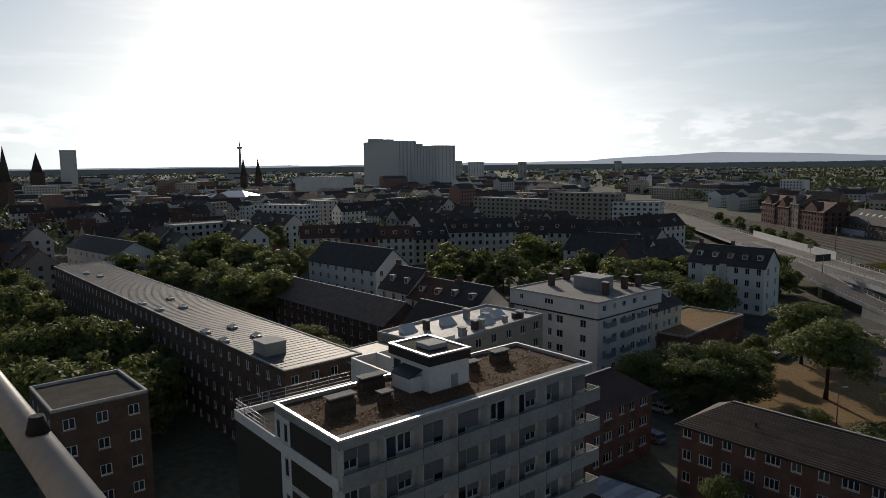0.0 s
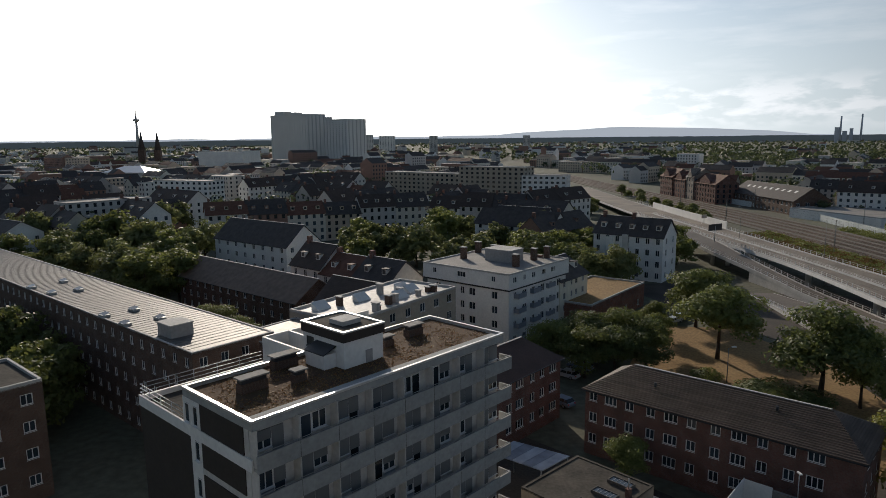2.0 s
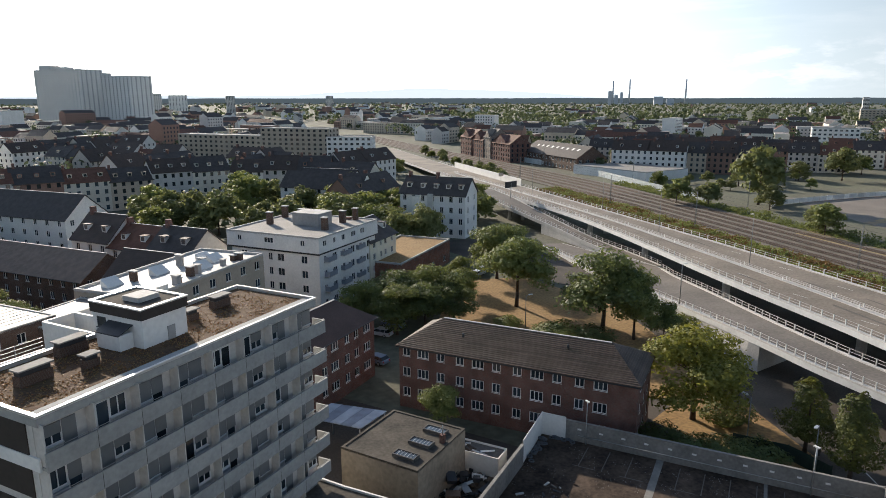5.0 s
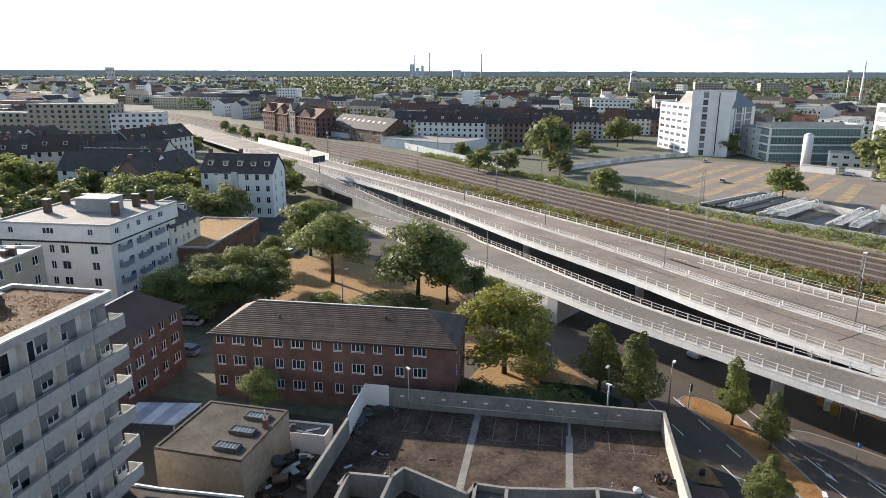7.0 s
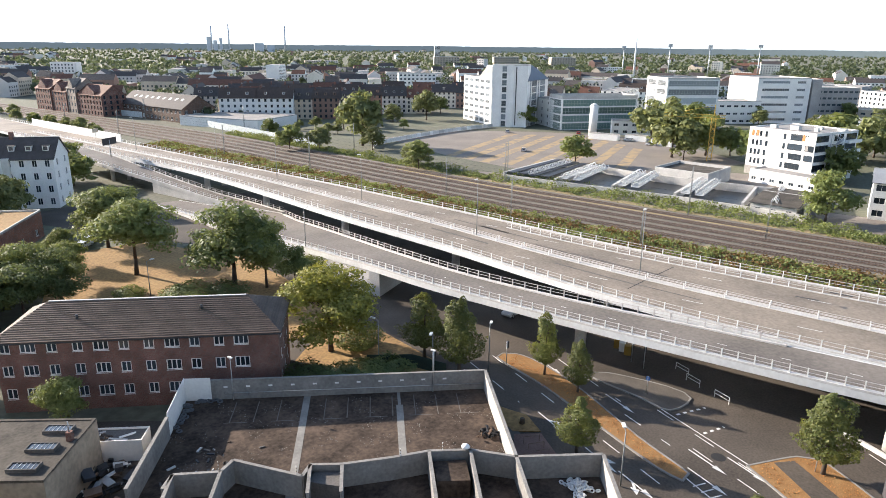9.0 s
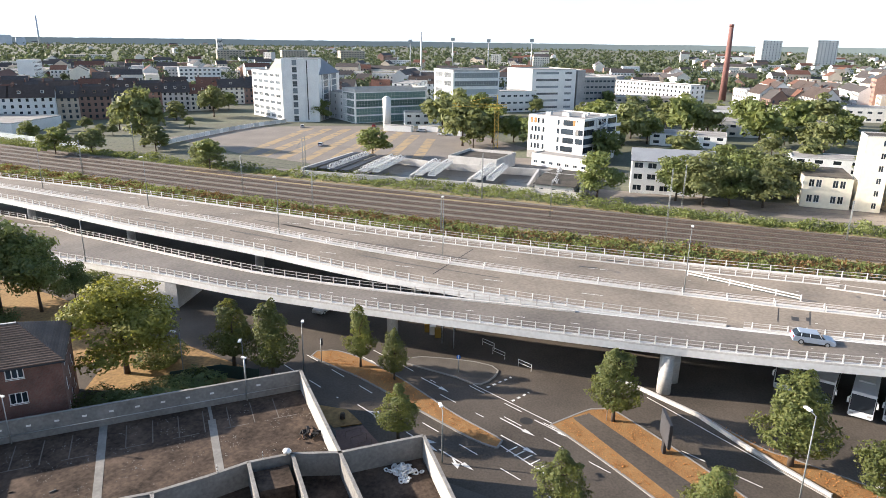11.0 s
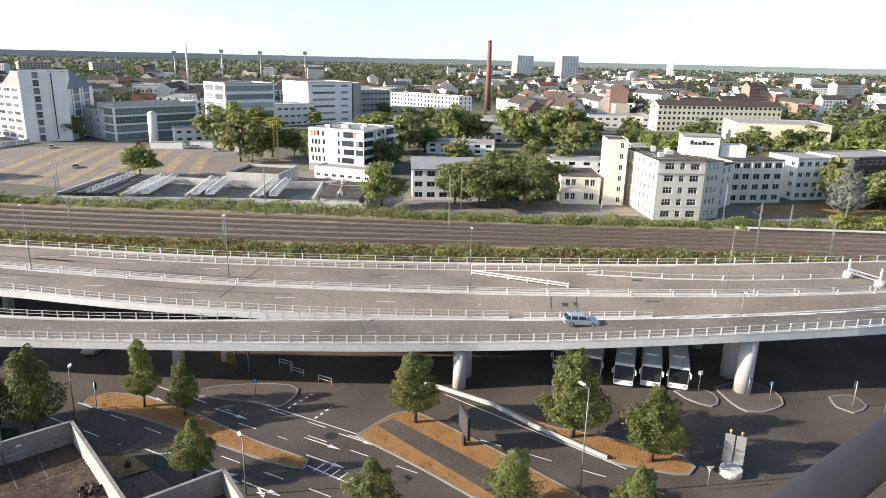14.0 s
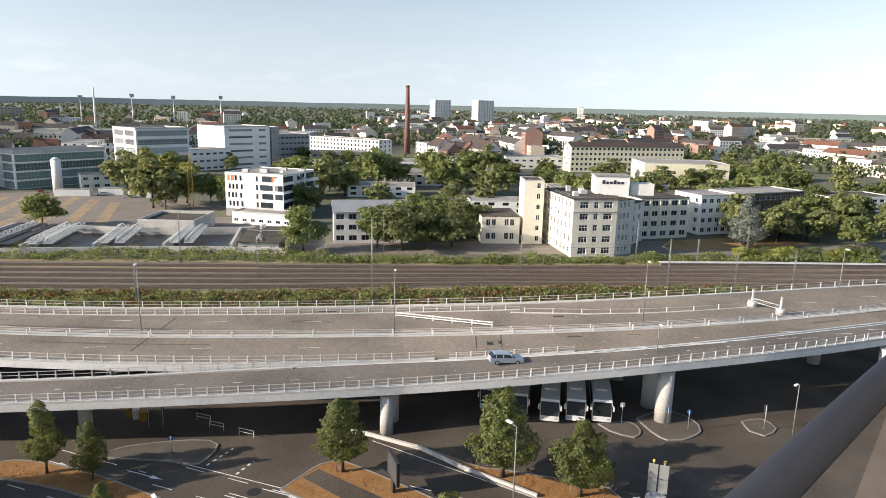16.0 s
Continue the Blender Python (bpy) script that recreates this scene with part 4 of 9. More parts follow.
railing(ramp, between(ramp_near, -150, -72, 0.2), ledge=.3)
railing(ramp, between(ramp_near, -75, 82, 0.2), step=1.8, ledge=.12)
railing(ramp, between(ramp_near, 80, 150, 0.2), step=2.3, ledge=.3)
railing(ramp, between(ramp_far, 6, 118, -0.25), step=2.2, ledge=-.1, paint=rail_grey)
railing(slip, between(slip_near, 140, 232, 0.2))
railing(slip, between(slip_far, 116, 232, -0.2))
railing(bridge, between(main_near, -13, 300, 0.25), step=2.4, ledge=.1)
railing(bridge, between(main_near, -33, -13.5, 0.3), h=.75, step=2.0, name="guard_rail", rails=(.6, .95), kerb=.16)
railing(bridge, between(main_far, -150, 360, -0.25), step=3.2, ledge=-.2)
railing(bridge, between(main_far, -30, 62, -4.0), h=.85, step=2.3, name="guard_rail", rails=(.6, .95), kerb=.12)
railing(bridge, [rise_south((x, y, 6.66)) for x, y in ((106.0, -28.3), (104.1, -41.4), (103.6, -52.1), (104.2, -61.6), (105.3, -71.6))], h=.75, step=4.6, name="guard_rail", rails=(.95,), kerb=.12)
for off in (-0.55, 0.55):
    railing(bridge, between(MID, -150, 300, off), h=0.7, step=6.0, name="guard_rail", rails=(0.6, 0.95), kerb=0.12)
bm = bmesh.new()
bar_along(bm, between(MID, -150, 300), .42, .0, .10)
part("median", bm, concrete, bridge, "pale concrete median strip")

# ---- railway ----
def rx(y, f):
    """x of the railway's near (0) to far (1) edge at y."""
    near = float(np.interp(y, [-300, -140, -117, -88, -50, 25, 80, 132, 212, 413, 700], [112, 131, 135, 141, 145, 146, 151, 158, 170, 187, 205]))
    far = float(np.interp(y, [-300, -140, -100, -50, -28, 25, 90, 150, 260, 460, 700], [146, 159.5, 162, 164, 165.5, 171, 177, 186, 203, 214, 228]))
    return near + (far - near) * f


YS = [-300 + 20 * i for i in range(51)]
bm = bmesh.new()
ribbon(bm, [(rx(y, -0.06), y, 0.45) for y in YS], [(rx(y, 1.06), y, 0.45) for y in YS], 0.45)
tagged(part("track_bed", bm, mat("old_ballast", (0.165, 0.145, 0.12), .95, .4, 4.0, .3, .4, tint=(0.12, .105, .08))), "brown stone ballast of the railway tracks", "track bed", kind="structure")
rail_m = mat("worn_rail", (0.16, 0.115, 0.09), .45, .2, 8.0, .4, .05, metal=.2)
rust_ballast = mat("rusty_ballast", (0.075, 0.05, 0.036), .95, .4, 6.0, .4, .5, tint=(0.095, .066, .048))
sleeper_m = mat("sleeper", (0.115, 0.095, 0.08), .9, .3, 4.0, .5, .2)
for tnum in range(5):
    f = (tnum + 0.5) / 5
    track = thing("railway_track", "rusty steel rails on sleepers in brown ballast", "railway track", group="parallel railway tracks", kind="structure")
    for off in (-0.72, 0.72):
        bm = bmesh.new()
        bar_along(bm, [Vector((rx(y, f) + off, y, 0.45)) for y in YS], 0.06, 0.06, 0.25)
        part("rail", bm, rail_m, track)
    bm = bmesh.new()
    ribbon(bm, [(rx(y, f) - 1.55, y, .50) for y in YS], [(rx(y, f) + 1.55, y, .50) for y in YS])
    part("ballast", bm, rust_ballast, track)
    verts, faces = [], []
    y = -130.0
    while y < 230:
        x = rx(y, f)
        i0 = len(verts)
        for dz in (0.48, 0.57):
            verts += [(x - 1.25, y - .13, dz), (x + 1.25, y - .13, dz), (x + 1.25, y + .13, dz), (x - 1.25, y + .13, dz)]
        faces += [tuple(i0 + q for q in fc) for fc in ((4, 5, 6, 7), (0, 1, 5, 4), (1, 2, 6, 5), (2, 3, 7, 6), (3, 0, 4, 7))]
        y += 0.62
    tagged(raw("sleepers", verts, faces, sleeper_m, track), kind="stuff")

# dry grass strips along the tracks
for f0, f1, ya, yb in ((1.04, 1.16, -120, 140), (-.10, -.03, -60, 230), (.80, .84, 20, 140)):
    bm = bmesh.new()
    ys = [ya + 10 * i for i in range(int((yb - ya) / 10) + 1)]
    ribbon(bm, [(rx(y, f0) + .5 * noise.noise(Vector((y * .08, f0, 0))), y, .47) for y in ys], [(rx(y, f1) + .9 * noise.noise(Vector((y * .08, f1, 3))), y, .47) for y in ys], .3)
    tagged(part("dry_verge", bm, mat("straw_grass", (0.36, 0.27, 0.14), .95, .45, 2.0, .25, .3, tint=(0.20, .16, .08))), "strip of straw-yellow dry grass beside the tracks", "grass", kind="structure")

# ---- things: the near blocks ----
office_glass = glass_mat("office_glass", (0.13, 0.15, 0.165), 0.15)
green_glass = glass_mat("green_glass", (0.10, 0.15, 0.135), 0.15)
blind_glass = glass_mat("blinded_glass", (0.25, 0.27, 0.28), 0.2)
pale_frame = mat("pale_window_frame", (0.40, 0.42, 0.41), .5, .1, 3.0, .4, .0)
COLS_BRICK = [(1.1, 1.15), (3.55, 1.7), (6.1, 1.15), (8.85, 1.15), (11.35, 1.7), (13.85, 1.15), (16.6, 1.15), (19.15, 1.7), (21.65, 1.15), (24.4, 1.15), (26.9, 1.7)]
brick = building("brick_house", "three-storey red brick house with a brown tiled hip roof", "house", (28.7, 79.5), (49.2, 56.0), 10.5, 9.0, 3, COLS_BRICK, [(2.2, 1.2), (5.2, 1.2), (8.2, 1.2)], wall=red_brick, roof="hip", top=tile_brown, rise=2.6, hip=4.2,
                 win=(1.25, 1.3), sill=0.95, first=0.75, storey=2.85, split=True, lights=2)


def courses(root, L, D, z, rise, hip, material, n=19, out=.4):
    """Rows of overlapping tiles on the front slope and the right hip, each row a strip with a raised lower edge."""
    dz = -out * rise / (D / 2)
    for i in range(n):
        a, b = i / n, (i + 1.12) / n
        b = min(b, 1.0)
        for side in ("front", "hip"):
            def pt(u, t):
                if side == "front":
                    x0, x1 = -out + (hip + out) * t, L + out - (hip + out) * t
                    return Vector((x0 + (x1 - x0) * u, -out + (D / 2 + out) * t, z + dz + (rise - dz) * t))
                y0, y1 = -out + (D / 2 + out) * t, D + out - (D / 2 + out) * t
                return Vector((L + out - (hip + out) * t, y0 + (y1 - y0) * u, z + dz + (rise - dz) * t))
            up = Vector((0, 0, 1))
            lo0, lo1, hi0, hi1 = pt(0, a) + up * .11, pt(1, a) + up * .11, pt(0, b) + up * .03, pt(1, b) + up * .03
            bm = bmesh.new()
            quad(bm, lo0, lo1, hi1, hi0)
            quad(bm, lo0 - up * .1, lo1 - up * .1, lo1, lo0)
            bmesh.ops.remove_doubles(bm, verts=bm.verts[:], dist=.001)
            part("tile_course", bm, material, root)


tile_row = mat("tile_course", (0.095, 0.066, 0.05), .7, .35, 5.0, .5, .3, per_object=.22)
courses([c for c in brick.children if c.name.startswith("roof")][0], brick["size"][0], 10.5, 9.0, 2.6, 4.2, tile_row)
for x, y in ((8.2, 2.6), (22.0, 3.4)):
    v = thing("roof_vent", "small roof vent pipe on a tiled roof", "roof vent", brick.matrix_basis @ pose(x, y, 9 + y * .5))
    bm = bmesh.new()
    tube(bm, (0, 0, -.1), (0, 0, .55), .16, seg=10)
    part("pipe", bm, dark_metal, v)
building("brick_house", "plain red brick house with a low brown hip roof", "house", (17.3, 80.8), (28.8, 90.7), 10.2, 9.4, 3, [(2.6, 1.25), (5.0, 1.85), (8.0, 1.2), (10.4, 1.2), (13.2, 1.9)], [(2.5, 1.2), (7.0, 1.2)], wall=red_brick, roof="hip", top=mat("plain_tile_roof", (0.085, 0.05, 0.04), .8, .25, 5.0, .5, .3), rise=2.6, hip=2.7, win=(1.2, 1.3), sill=1.0, first=0.8, storey=2.9, split=True)
building("brick_house", "dark brick block with a flat bitumen roof", "house", (-44.2, 71.4), (-36.4, 78.4), 11.5, 14.0, 4, 3, 4, wall=brown_brick, top=bitumen, win=(1.3, 1.3), first=1.0, split=True, sides="front right left back")
building("long_house", "long dark brick building with a ribbed tin roof", "house", (-106.0, 178.2), (-20.8, 82.8), 12.0, 15.0, 5, 42, 4, wall=brown_brick, top=tin_roof, edge=concrete, win=(1.1, 1.25), lip=0.12, sides="front right")
# ---- blocks of the town, nearest first ----
building("apartment_house", "white flat-roofed apartment house with balconies", "apartment house", (14.4, 138.7), (28.5, 123.1), 21.4, 11.7, 4, [(3.0, 1.4), (9.5, 1.0), (12.0, 1.6), (17.6, 1.4)], [(2.2, 1.0), (5.6, 1.4), (8.8, 1.0), (12.2, 1.4), (15.4, 1.0), (18.6, 1.4)], wall=white_render, win=(1.4, 1.5))
attic = building("attic_storey", "projecting white top storey of the apartment house", "apartment house", (13.5, 138.9), (28.4, 122.4), 22.4, 15.0, 1, [(3.2, 1.0), (10.4, 2.2), (18.4, 1.0)], [(2.0, 1.2), (5.4, .9), (8.6, 1.3), (12.4, 1.6), (16.0, 1.6)], z0=12.05, wall=white_render, win=(1.2, 1.1), sill=1.2, lip=.25)
bm = bmesh.new()
box(bm, .15, .15, -.34, attic["size"][0] - .15, 22.2, -.004)
part("soffit", bm, dark_metal, attic, "dark recessed band under the top storey")
second = building("apartment_house", "cream apartment house with a dormered dark roof beside a taller block", "apartment house", (42.6, 135.5), (51.8, 144.4), 12.0, 10.6, 4, [(2.0, 1.1), (5.2, .8), (7.4, 1.1), (10.6, 1.1)], 3, wall=cream, win=(1.1, 1.4), roof="gable", top=slate, rise=3.6)
dormers(second, second["size"][0], 12.0, 10.6, 3.6, 3, white_far, slate)
for p_, q_, n_, lb in (((70.0, 190.8), (76.1, 184.0), 3, "white old terrace house with a dark mansard roof"), ((76.2, 183.9), (84.6, 175.4), 4, "white old corner house with a dark mansard roof")):
    ch_ = building("corner_house", lb, "house", p_, q_, 11.0, 13.0, 4, n_, 2, wall=white_render, roof="gable", top=slate, rise=4.6, win=(1.15, 1.75), group="old corner houses")
    dormers(ch_, ch_["size"][0], 11.0, 13.0, 4.6, n_ - 1, white_far, slate)
    bm = bmesh.new()
    box(bm, .2, -.75, 1.5, 1.9, -.003, 13.0) if n_ == 4 else box(bm, 4.5, -.75, 1.5, 6.8, -.003, 12.0)
    part("bay", bm, white_far, ch_)
building("court_block", "white court block with a dark dormered roof", "apartment block", (42.0, 236.0), (64.0, 214.0), 11.0, 11.0, 4, 7, 3, wall=white_render, roof="gable", top=slate, rise=5, win=(1.3, 1.6), far=True)
# roof tiles of the school house lightened in colour to stand for haze
building("school_house", "long brick house with a tiled gable roof", "house", (-44.4, 170.5), (-13.2, 136.3), 12.0, 8.0, 3, 14, 3, wall=brown_brick, roof="gable", top=ribbed_mat("faded_tile_roof", (0.22, 0.16, 0.12), .33, .8, axis="Y", strength=1.0), rise=4.0, win=(1.2, 1.4))
building("flat_house", "flat-roofed house with skylights and chimneys on the roof", "house", (-10.8, 102.0), (-1.5, 93.5), 27.0, 15.0, 5, 4, 7, wall=beige_render, top=mat("pale_roof_sheet", (0.46, 0.44, 0.41), .6, .3, 1.5, .25, .15), win=(1.4, 1.4))
building("low_hall", "low brick hall with a dry orange-brown planted roof", "hall", (48.5, 132.3), (69.0, 152.0), 14.0, 5.6, 1, 4, 2, wall=brick_mat("orange_brick", (0.26, 0.10, 0.06), (0.20, 0.08, 0.05), (0.22, 0.18, 0.15)), top=dry_grass, win=(1.4, 1.4))
# east side beyond the railway
building("grey_house", "white narrow house with a grey metal roof", "house", (197.0, 2.2), (197.8, -20.0), 12.0, 9.6, 3, 6, 2, wall=white_render, roof="gable", top=mat("pale_metal_roof", (.33, .34, .35), .5, .12, 3.0, .3, .1, metal=.3), rise=2.6, win=(2.4, 1.6), sides="front left")
building("small_house", "cream two-storey house with a flat dark roof", "house", (195.2, -42.0), (194.4, -53.6), 17.0, 8.3, 2, [(2.0, 1.3), (3.7, 1.3), (7.6, 1.3), (9.3, 1.3)], 3, wall=cream, top=bitumen, edge=bitumen, win=(1.3, 2.0), sill=1.4, lip=.12, sides="front left")
building("factory_house", "five-storey factory annexe with a bent grey-white wall", "office building", (175.7, -76.5), (179.2, -83.0), 18.0, 15.9, 5, [(1.6, .8), (3.2, .8), (4.8, .8)], 2, wall=white_far, top=bitumen, edge=bitumen, win=(.8, 1.7), sill=1.0, lip=.12, sides="front left")
building("factory_house", "cream five-storey factory building with many windows", "office building", (175.2, -63.4), (175.6, -76.4), 26.0, 16.2, 5, [(3.2, 2.5), (6.7, 1.3), (10.2, 2.5)], [(2.5, 1.3), (5.5, 1.3), (8.5, 1.3), (11.5, 1.3), (14.5, 1.3), (17.5, 1.3), (20.5, 1.3), (23.5, 1.3)], wall=cream, top=bitumen, edge=bitumen, win=(1.3, 1.75), sill=.9, cross=.6, lip=.12, sides="front left")
building("factory_wing", "cream factory wing with tall windows and pilasters", "office building", (199.4, -94.8), (202.0, -112.6), 14.0, 13.1, 4, [(1.7, 2.2), (5.2, 2.2), (8.8, 2.2), (12.4, 2.2), (16.0, 2.2)], 3, wall=cream, top=bitumen, edge=bitumen, win=(1.9, 1.7), lip=.12, sides="front left")
building("brick_works", "dark brick workshop with ribbon windows", "office building", (205.8, -118.9), (208.3, -132.9), 14.0, 13.1, 4, 5, 3, wall=white_render, win=(1.6, 1.5), sides="front left")
building("brick_works", "long dark brick workshop with ribbon windows", "office building", (210.4, -136.1), (219.9, -166.8), 14.0, 13.1, 4, 12, 3, wall=brown_brick, win=(1.8, 1.3), sides="front left")
building("yellow_block", "long pale yellow apartment block with many windows", "apartment block", (421.1, -148.5), (423.2, -228.2), 14.0, 16.6, 5, 26, 3, wall=yellow_plaster, win=(1.5, 1.6), roof="gable", top=tile_brown, rise=2.6, far=True)
building("yellow_hall", "pale yellow windowless hall with a flat roof", "hall", (340.6, -161.8), (331.9, -206.1), 30.0, 12.8, 1, 0, 0, wall=yellow_plaster, sides="front left")
building("white_block", "long white apartment block with a grey roof", "apartment block", (534.3, 23.3), (483.5, -27.1), 14.0, 15.1, 5, 20, 3, wall=white_render, win=(1.6, 1.6), far=True)
building("office_block", "square white office block with grey ribbon windows", "office building", (352.0, 99.6), (371.0, 78.6), 24.0, 26.0, 6, [(14.15, 26.6)], [(6.4, 9.4), (17.4, 9.4)], wall=white_render, win=(26.6, 2.75), sill=.9, lights=18, cross=.3, glass=blind_glass, frame_m=steel, sides="front left", lip=.8)
building("office_block", "white laboratory block with rows of dark windows", "office building", (424.4, 69.3), (443.8, 44.5), 34.0, 25.0, 6, [(11.0, 16.0), (26.0, 5.0)], 0, wall=white_render, win=(16.0, 1.3), sill=1.6, lights=12, glass=office_glass, frame_m=steel, sides="front", lip=.6)
building("office_block", "low white laboratory wing in front of the block", "office building", (402.0, 92.0), (424.0, 66.0), 14.0, 12.5, 3, 8, 2, wall=white_render, win=(2.6, 1.2), sides="front left")
building("office_block", "grey-white plant block with a tall blank shaft", "office building", (444.5, 43.5), (447.5, 39.0), 30.0, 24.6, 1, 0, 0, wall=grey_render, far=True)
building("office_block", "grey office block with ribbon windows", "office building", (466.0, 48.0), (484.0, 22.0), 26.0, 19.0, 5, 10, 4, wall=grey_render, win=(2.3, 1.2), far=True)
building("office_block", "low grey office block", "office building", (538.9, 52.2), (534.3, 23.3), 30.0, 17.3, 4, 8, 8, wall=grey_render, win=(2.6, 1.4), far=True)
building("glass_office", "long office building with green glazed bands", "office building", (321.9, 143.2), (354.2, 115.1), 16.0, 15.7, 4, [(21.4, 41.4)], [(8.0, 14.0)], wall=white_render, win=(41.4, 3.2), sill=.25, lights=26, cross=.42, glass=green_glass, frame_m=pale_frame, sides="front left", lip=1.7)
building("glass_office", "white office end block with a blank wall", "office building", (346.2, 171.2), (325.8, 147.4), 12.0, 14.2, 4, 4, 0, wall=white_render, win=(1.6, 1.6), sides="front left")
wing = building("white_tower", "white office tower with wide window bands", "office building", (339.4, 213.3), (318.8, 182.9), 20.0, 24.6, 7, [(3.9 + 7.0 * i, 5.2) for i in range(5)], 3, wall=white_render, win=(5.2, 1.55), sill=1.0, lights=4, glass=office_glass, frame_m=steel, sides="front left", lip=.5)
bm = bmesh.new()
lo_, hi_ = [(15, 2.5), (36, 2.5), (36, 16), (15, 16)], [(17.5, 6), (36, 6), (36, 15), (17.5, 15)]
for k in range(4):
    quad(bm, (*lo_[k], 24.4), (*lo_[(k + 1) % 4], 24.4), (*hi_[(k + 1) % 4], 30.2), (*hi_[k], 30.2))
quad(bm, *[(*p, 30.2) for p in hi_])
part("mansard", bm, flat_grey, wing, "grey sloping metal roof")
bm = bmesh.new()
box(bm, 16.9, 6.2, 30.2, 36.0, 14.8, 30.9)
part("roof_edge", bm, white_render, wing)
shaft = building("white_tower", "white office tower with a glazed stair strip between blank shafts", "office building", (314.1, 180.2), (321.4, 163.0), 22.0, 31.6, 9, [(6.6, 2.4)], 0, wall=white_render, win=(2.4, 2.7), sill=.4, lights=1, cross=.4, glass=office_glass, frame_m=steel, sides="front")
bm = bmesh.new()
box(bm, 12.6, -.05, 1.0, 13.1, -.004, 31.0)
part("joint", bm, dark_metal, shaft, "dark vertical joint")
for x0_, w_ in ((8.2, 3.2), (0.2, 5.0)):
    bm = bmesh.new()
    box(bm, x0_, -.5, .0, x0_ + w_, -.004, 31.9)
    part("pilaster", bm, white_render, shaft)
building("white_tower", "white tower with dark glass strips and a steep grey roof", "office building", (323.0, 164.0), (359.4, 169.3), 20.0, 24.0, 7, [(6.0, 1.6), (12.5, 8.0), (19.8, 1.6), (27.0, 9.0)], 3, wall=white_far, win=(8.0, 3.1), sill=.15, lights=4, glass=office_glass, frame_m=pale_frame, roof="gable", top=mat("grey_roof_sheet", (.16, .175, .20), .6, .12, 1.0, .1, .05), rise=7, sides="front")
building("apartment_block", "pale apartment block with rows of windows", "apartment block", (500.7, 385.2), (524.0, 360.2), 12.0, 16.5, 5, 9, 3, wall=white_render, win=(2.0, 1.5), far=True)
for x, y in ((1064, 707), (1146, 627), (1216, 543)):
    building("apartment_slab", "pale flat-roofed apartment block far behind the offices", "apartment block", (x - 15, y + 18), (x + 15, y - 18), 22, 21.5, 6, 9, 4, wall=beige_render, win=(2.6, 1.3), far=True, lip=.8, group="pale far blocks")
building("low_lab", "low white laboratory wing with a sloping glass front", "office building", (322.0, 116.0), (331.0, 96.5), 9.0, 6.6, 2, 5, 2, wall=white_render, win=(2.2, 1.3), sides="front left")
# high-rises and slabs towards the old town
building("high_rise", "tall beige high-rise slab in the distance", "high-rise", (-147.5, 1228.7), (-80.0, 1150.8), 40.0, 83.0, 24, 14, 5, wall=white_far, win=(2.4, 1.5), far=True)
building("high_rise", "tall pale high-rise slab with white columns", "high-rise", (-75.3, 1200.1), (-13.0, 1122.2), 40.0, 73.6, 22, 12, 5, wall=white_render, win=(2.4, 1.5), far=True)
building("apartment_slab", "brown stepped apartment slab", "apartment block", (20.7, 485.7), (67.6, 439.2), 14.0, 17.5, 6, 16, 3, wall=beige_render, win=(1.8, 1.4), far=True)
building("apartment_slab", "brown and cream apartment slab", "apartment block", (67.6, 439.2), (103.8, 408.0), 14.0, 22.4, 8, 12, 3, wall=beige_render, win=(1.8, 1.4), far=True)
building("apartment_slab", "white and blue apartment slab", "apartment block", (102.1, 408.3), (127.1, 395.9), 16.0, 17.6, 6, 8, 4, wall=white_render, win=(1.8, 1.4), far=True)
building("apartment_slab", "white apartment house with rows of windows", "apartment block", (-122.4, 425.5), (-86.1, 405.1), 14.0, 17.4, 6, 10, 4, wall=white_render, win=(1.8, 1.4), far=True)
building("white_hall", "large white windowless hall", "hall", (-196.3, 879.6), (-139.0, 862.1), 50.0, 27.2, 1, 0, 0, wall=white_render, far=True)

# housing blocks round the tree courts
house_row([(-57.0, 262.0), (31.0, 287.0)], 6, 13, 12, 4, far=True)
house_row([(31.0, 287.0), (68.0, 270.0)], 3, 13, 12, 4, far=True)
building("court_block", "white court block beside trees", "apartment block", (50.0, 246.0), (66.0, 232.0), 12.0, 10.5, 4, 6, 3, wall=white_render, roof="gable", top=slate, rise=5, win=(1.3, 1.6))
building("court_block", "tall plastered block with a dark pitched roof", "apartment block", (-44.0, 212.0), (-20.0, 188.0), 13.0, 11.5, 4, 8, 3, wall=white_render, roof="gable", top=slate, rise=5.5, win=(1.2, 1.5))
house_row([(-17.0, 168.0), (6.0, 141.5)], 3, 11, 10, 3)
building("row_house", "dark row house with a tiled roof", "house", (-8.5, 128.0), (0.5, 118.5), 10.0, 10.5, 3, 4, 3, wall=brown_brick, roof="gable", top=tile_brown, rise=4, win=(1.2, 1.5))
building("flat_low", "low house with a long dark skylit roof", "house", (-150.0, 262.0), (-116.0, 232.0), 14.0, 11.0, 3, 8, 3, wall=white_render, roof="gable", top=slate, rise=4, win=(1.3, 1.5))
building("shed_roof", "flat ribbed tin roof of an annexe", "annexe", (-17.6, 93.0), (-6.4, 82.0), 11.0, 14.2, 4, 0, 0, wall=brown_brick, top=tin_roof, lip=.1)


# ---- roof clutter and balconies on the middle houses ----
def roof_block(name, label, x, y, z, L, D, H, wall, turn=-48.0, lid=None, category="roof structure"):
    r = thing(name, label, category, pose(x, y, z, 0, 0, turn), "roof structures")
    bm = bmesh.new()
    box(bm, 0, 0, 0, L, D, H)
    part("body", bm, wall, r)
    bm = bmesh.new()
    box(bm, -.12, -.12, H, L + .12, D + .12, H + .14)
    part("lid", bm, lid or concrete, r)


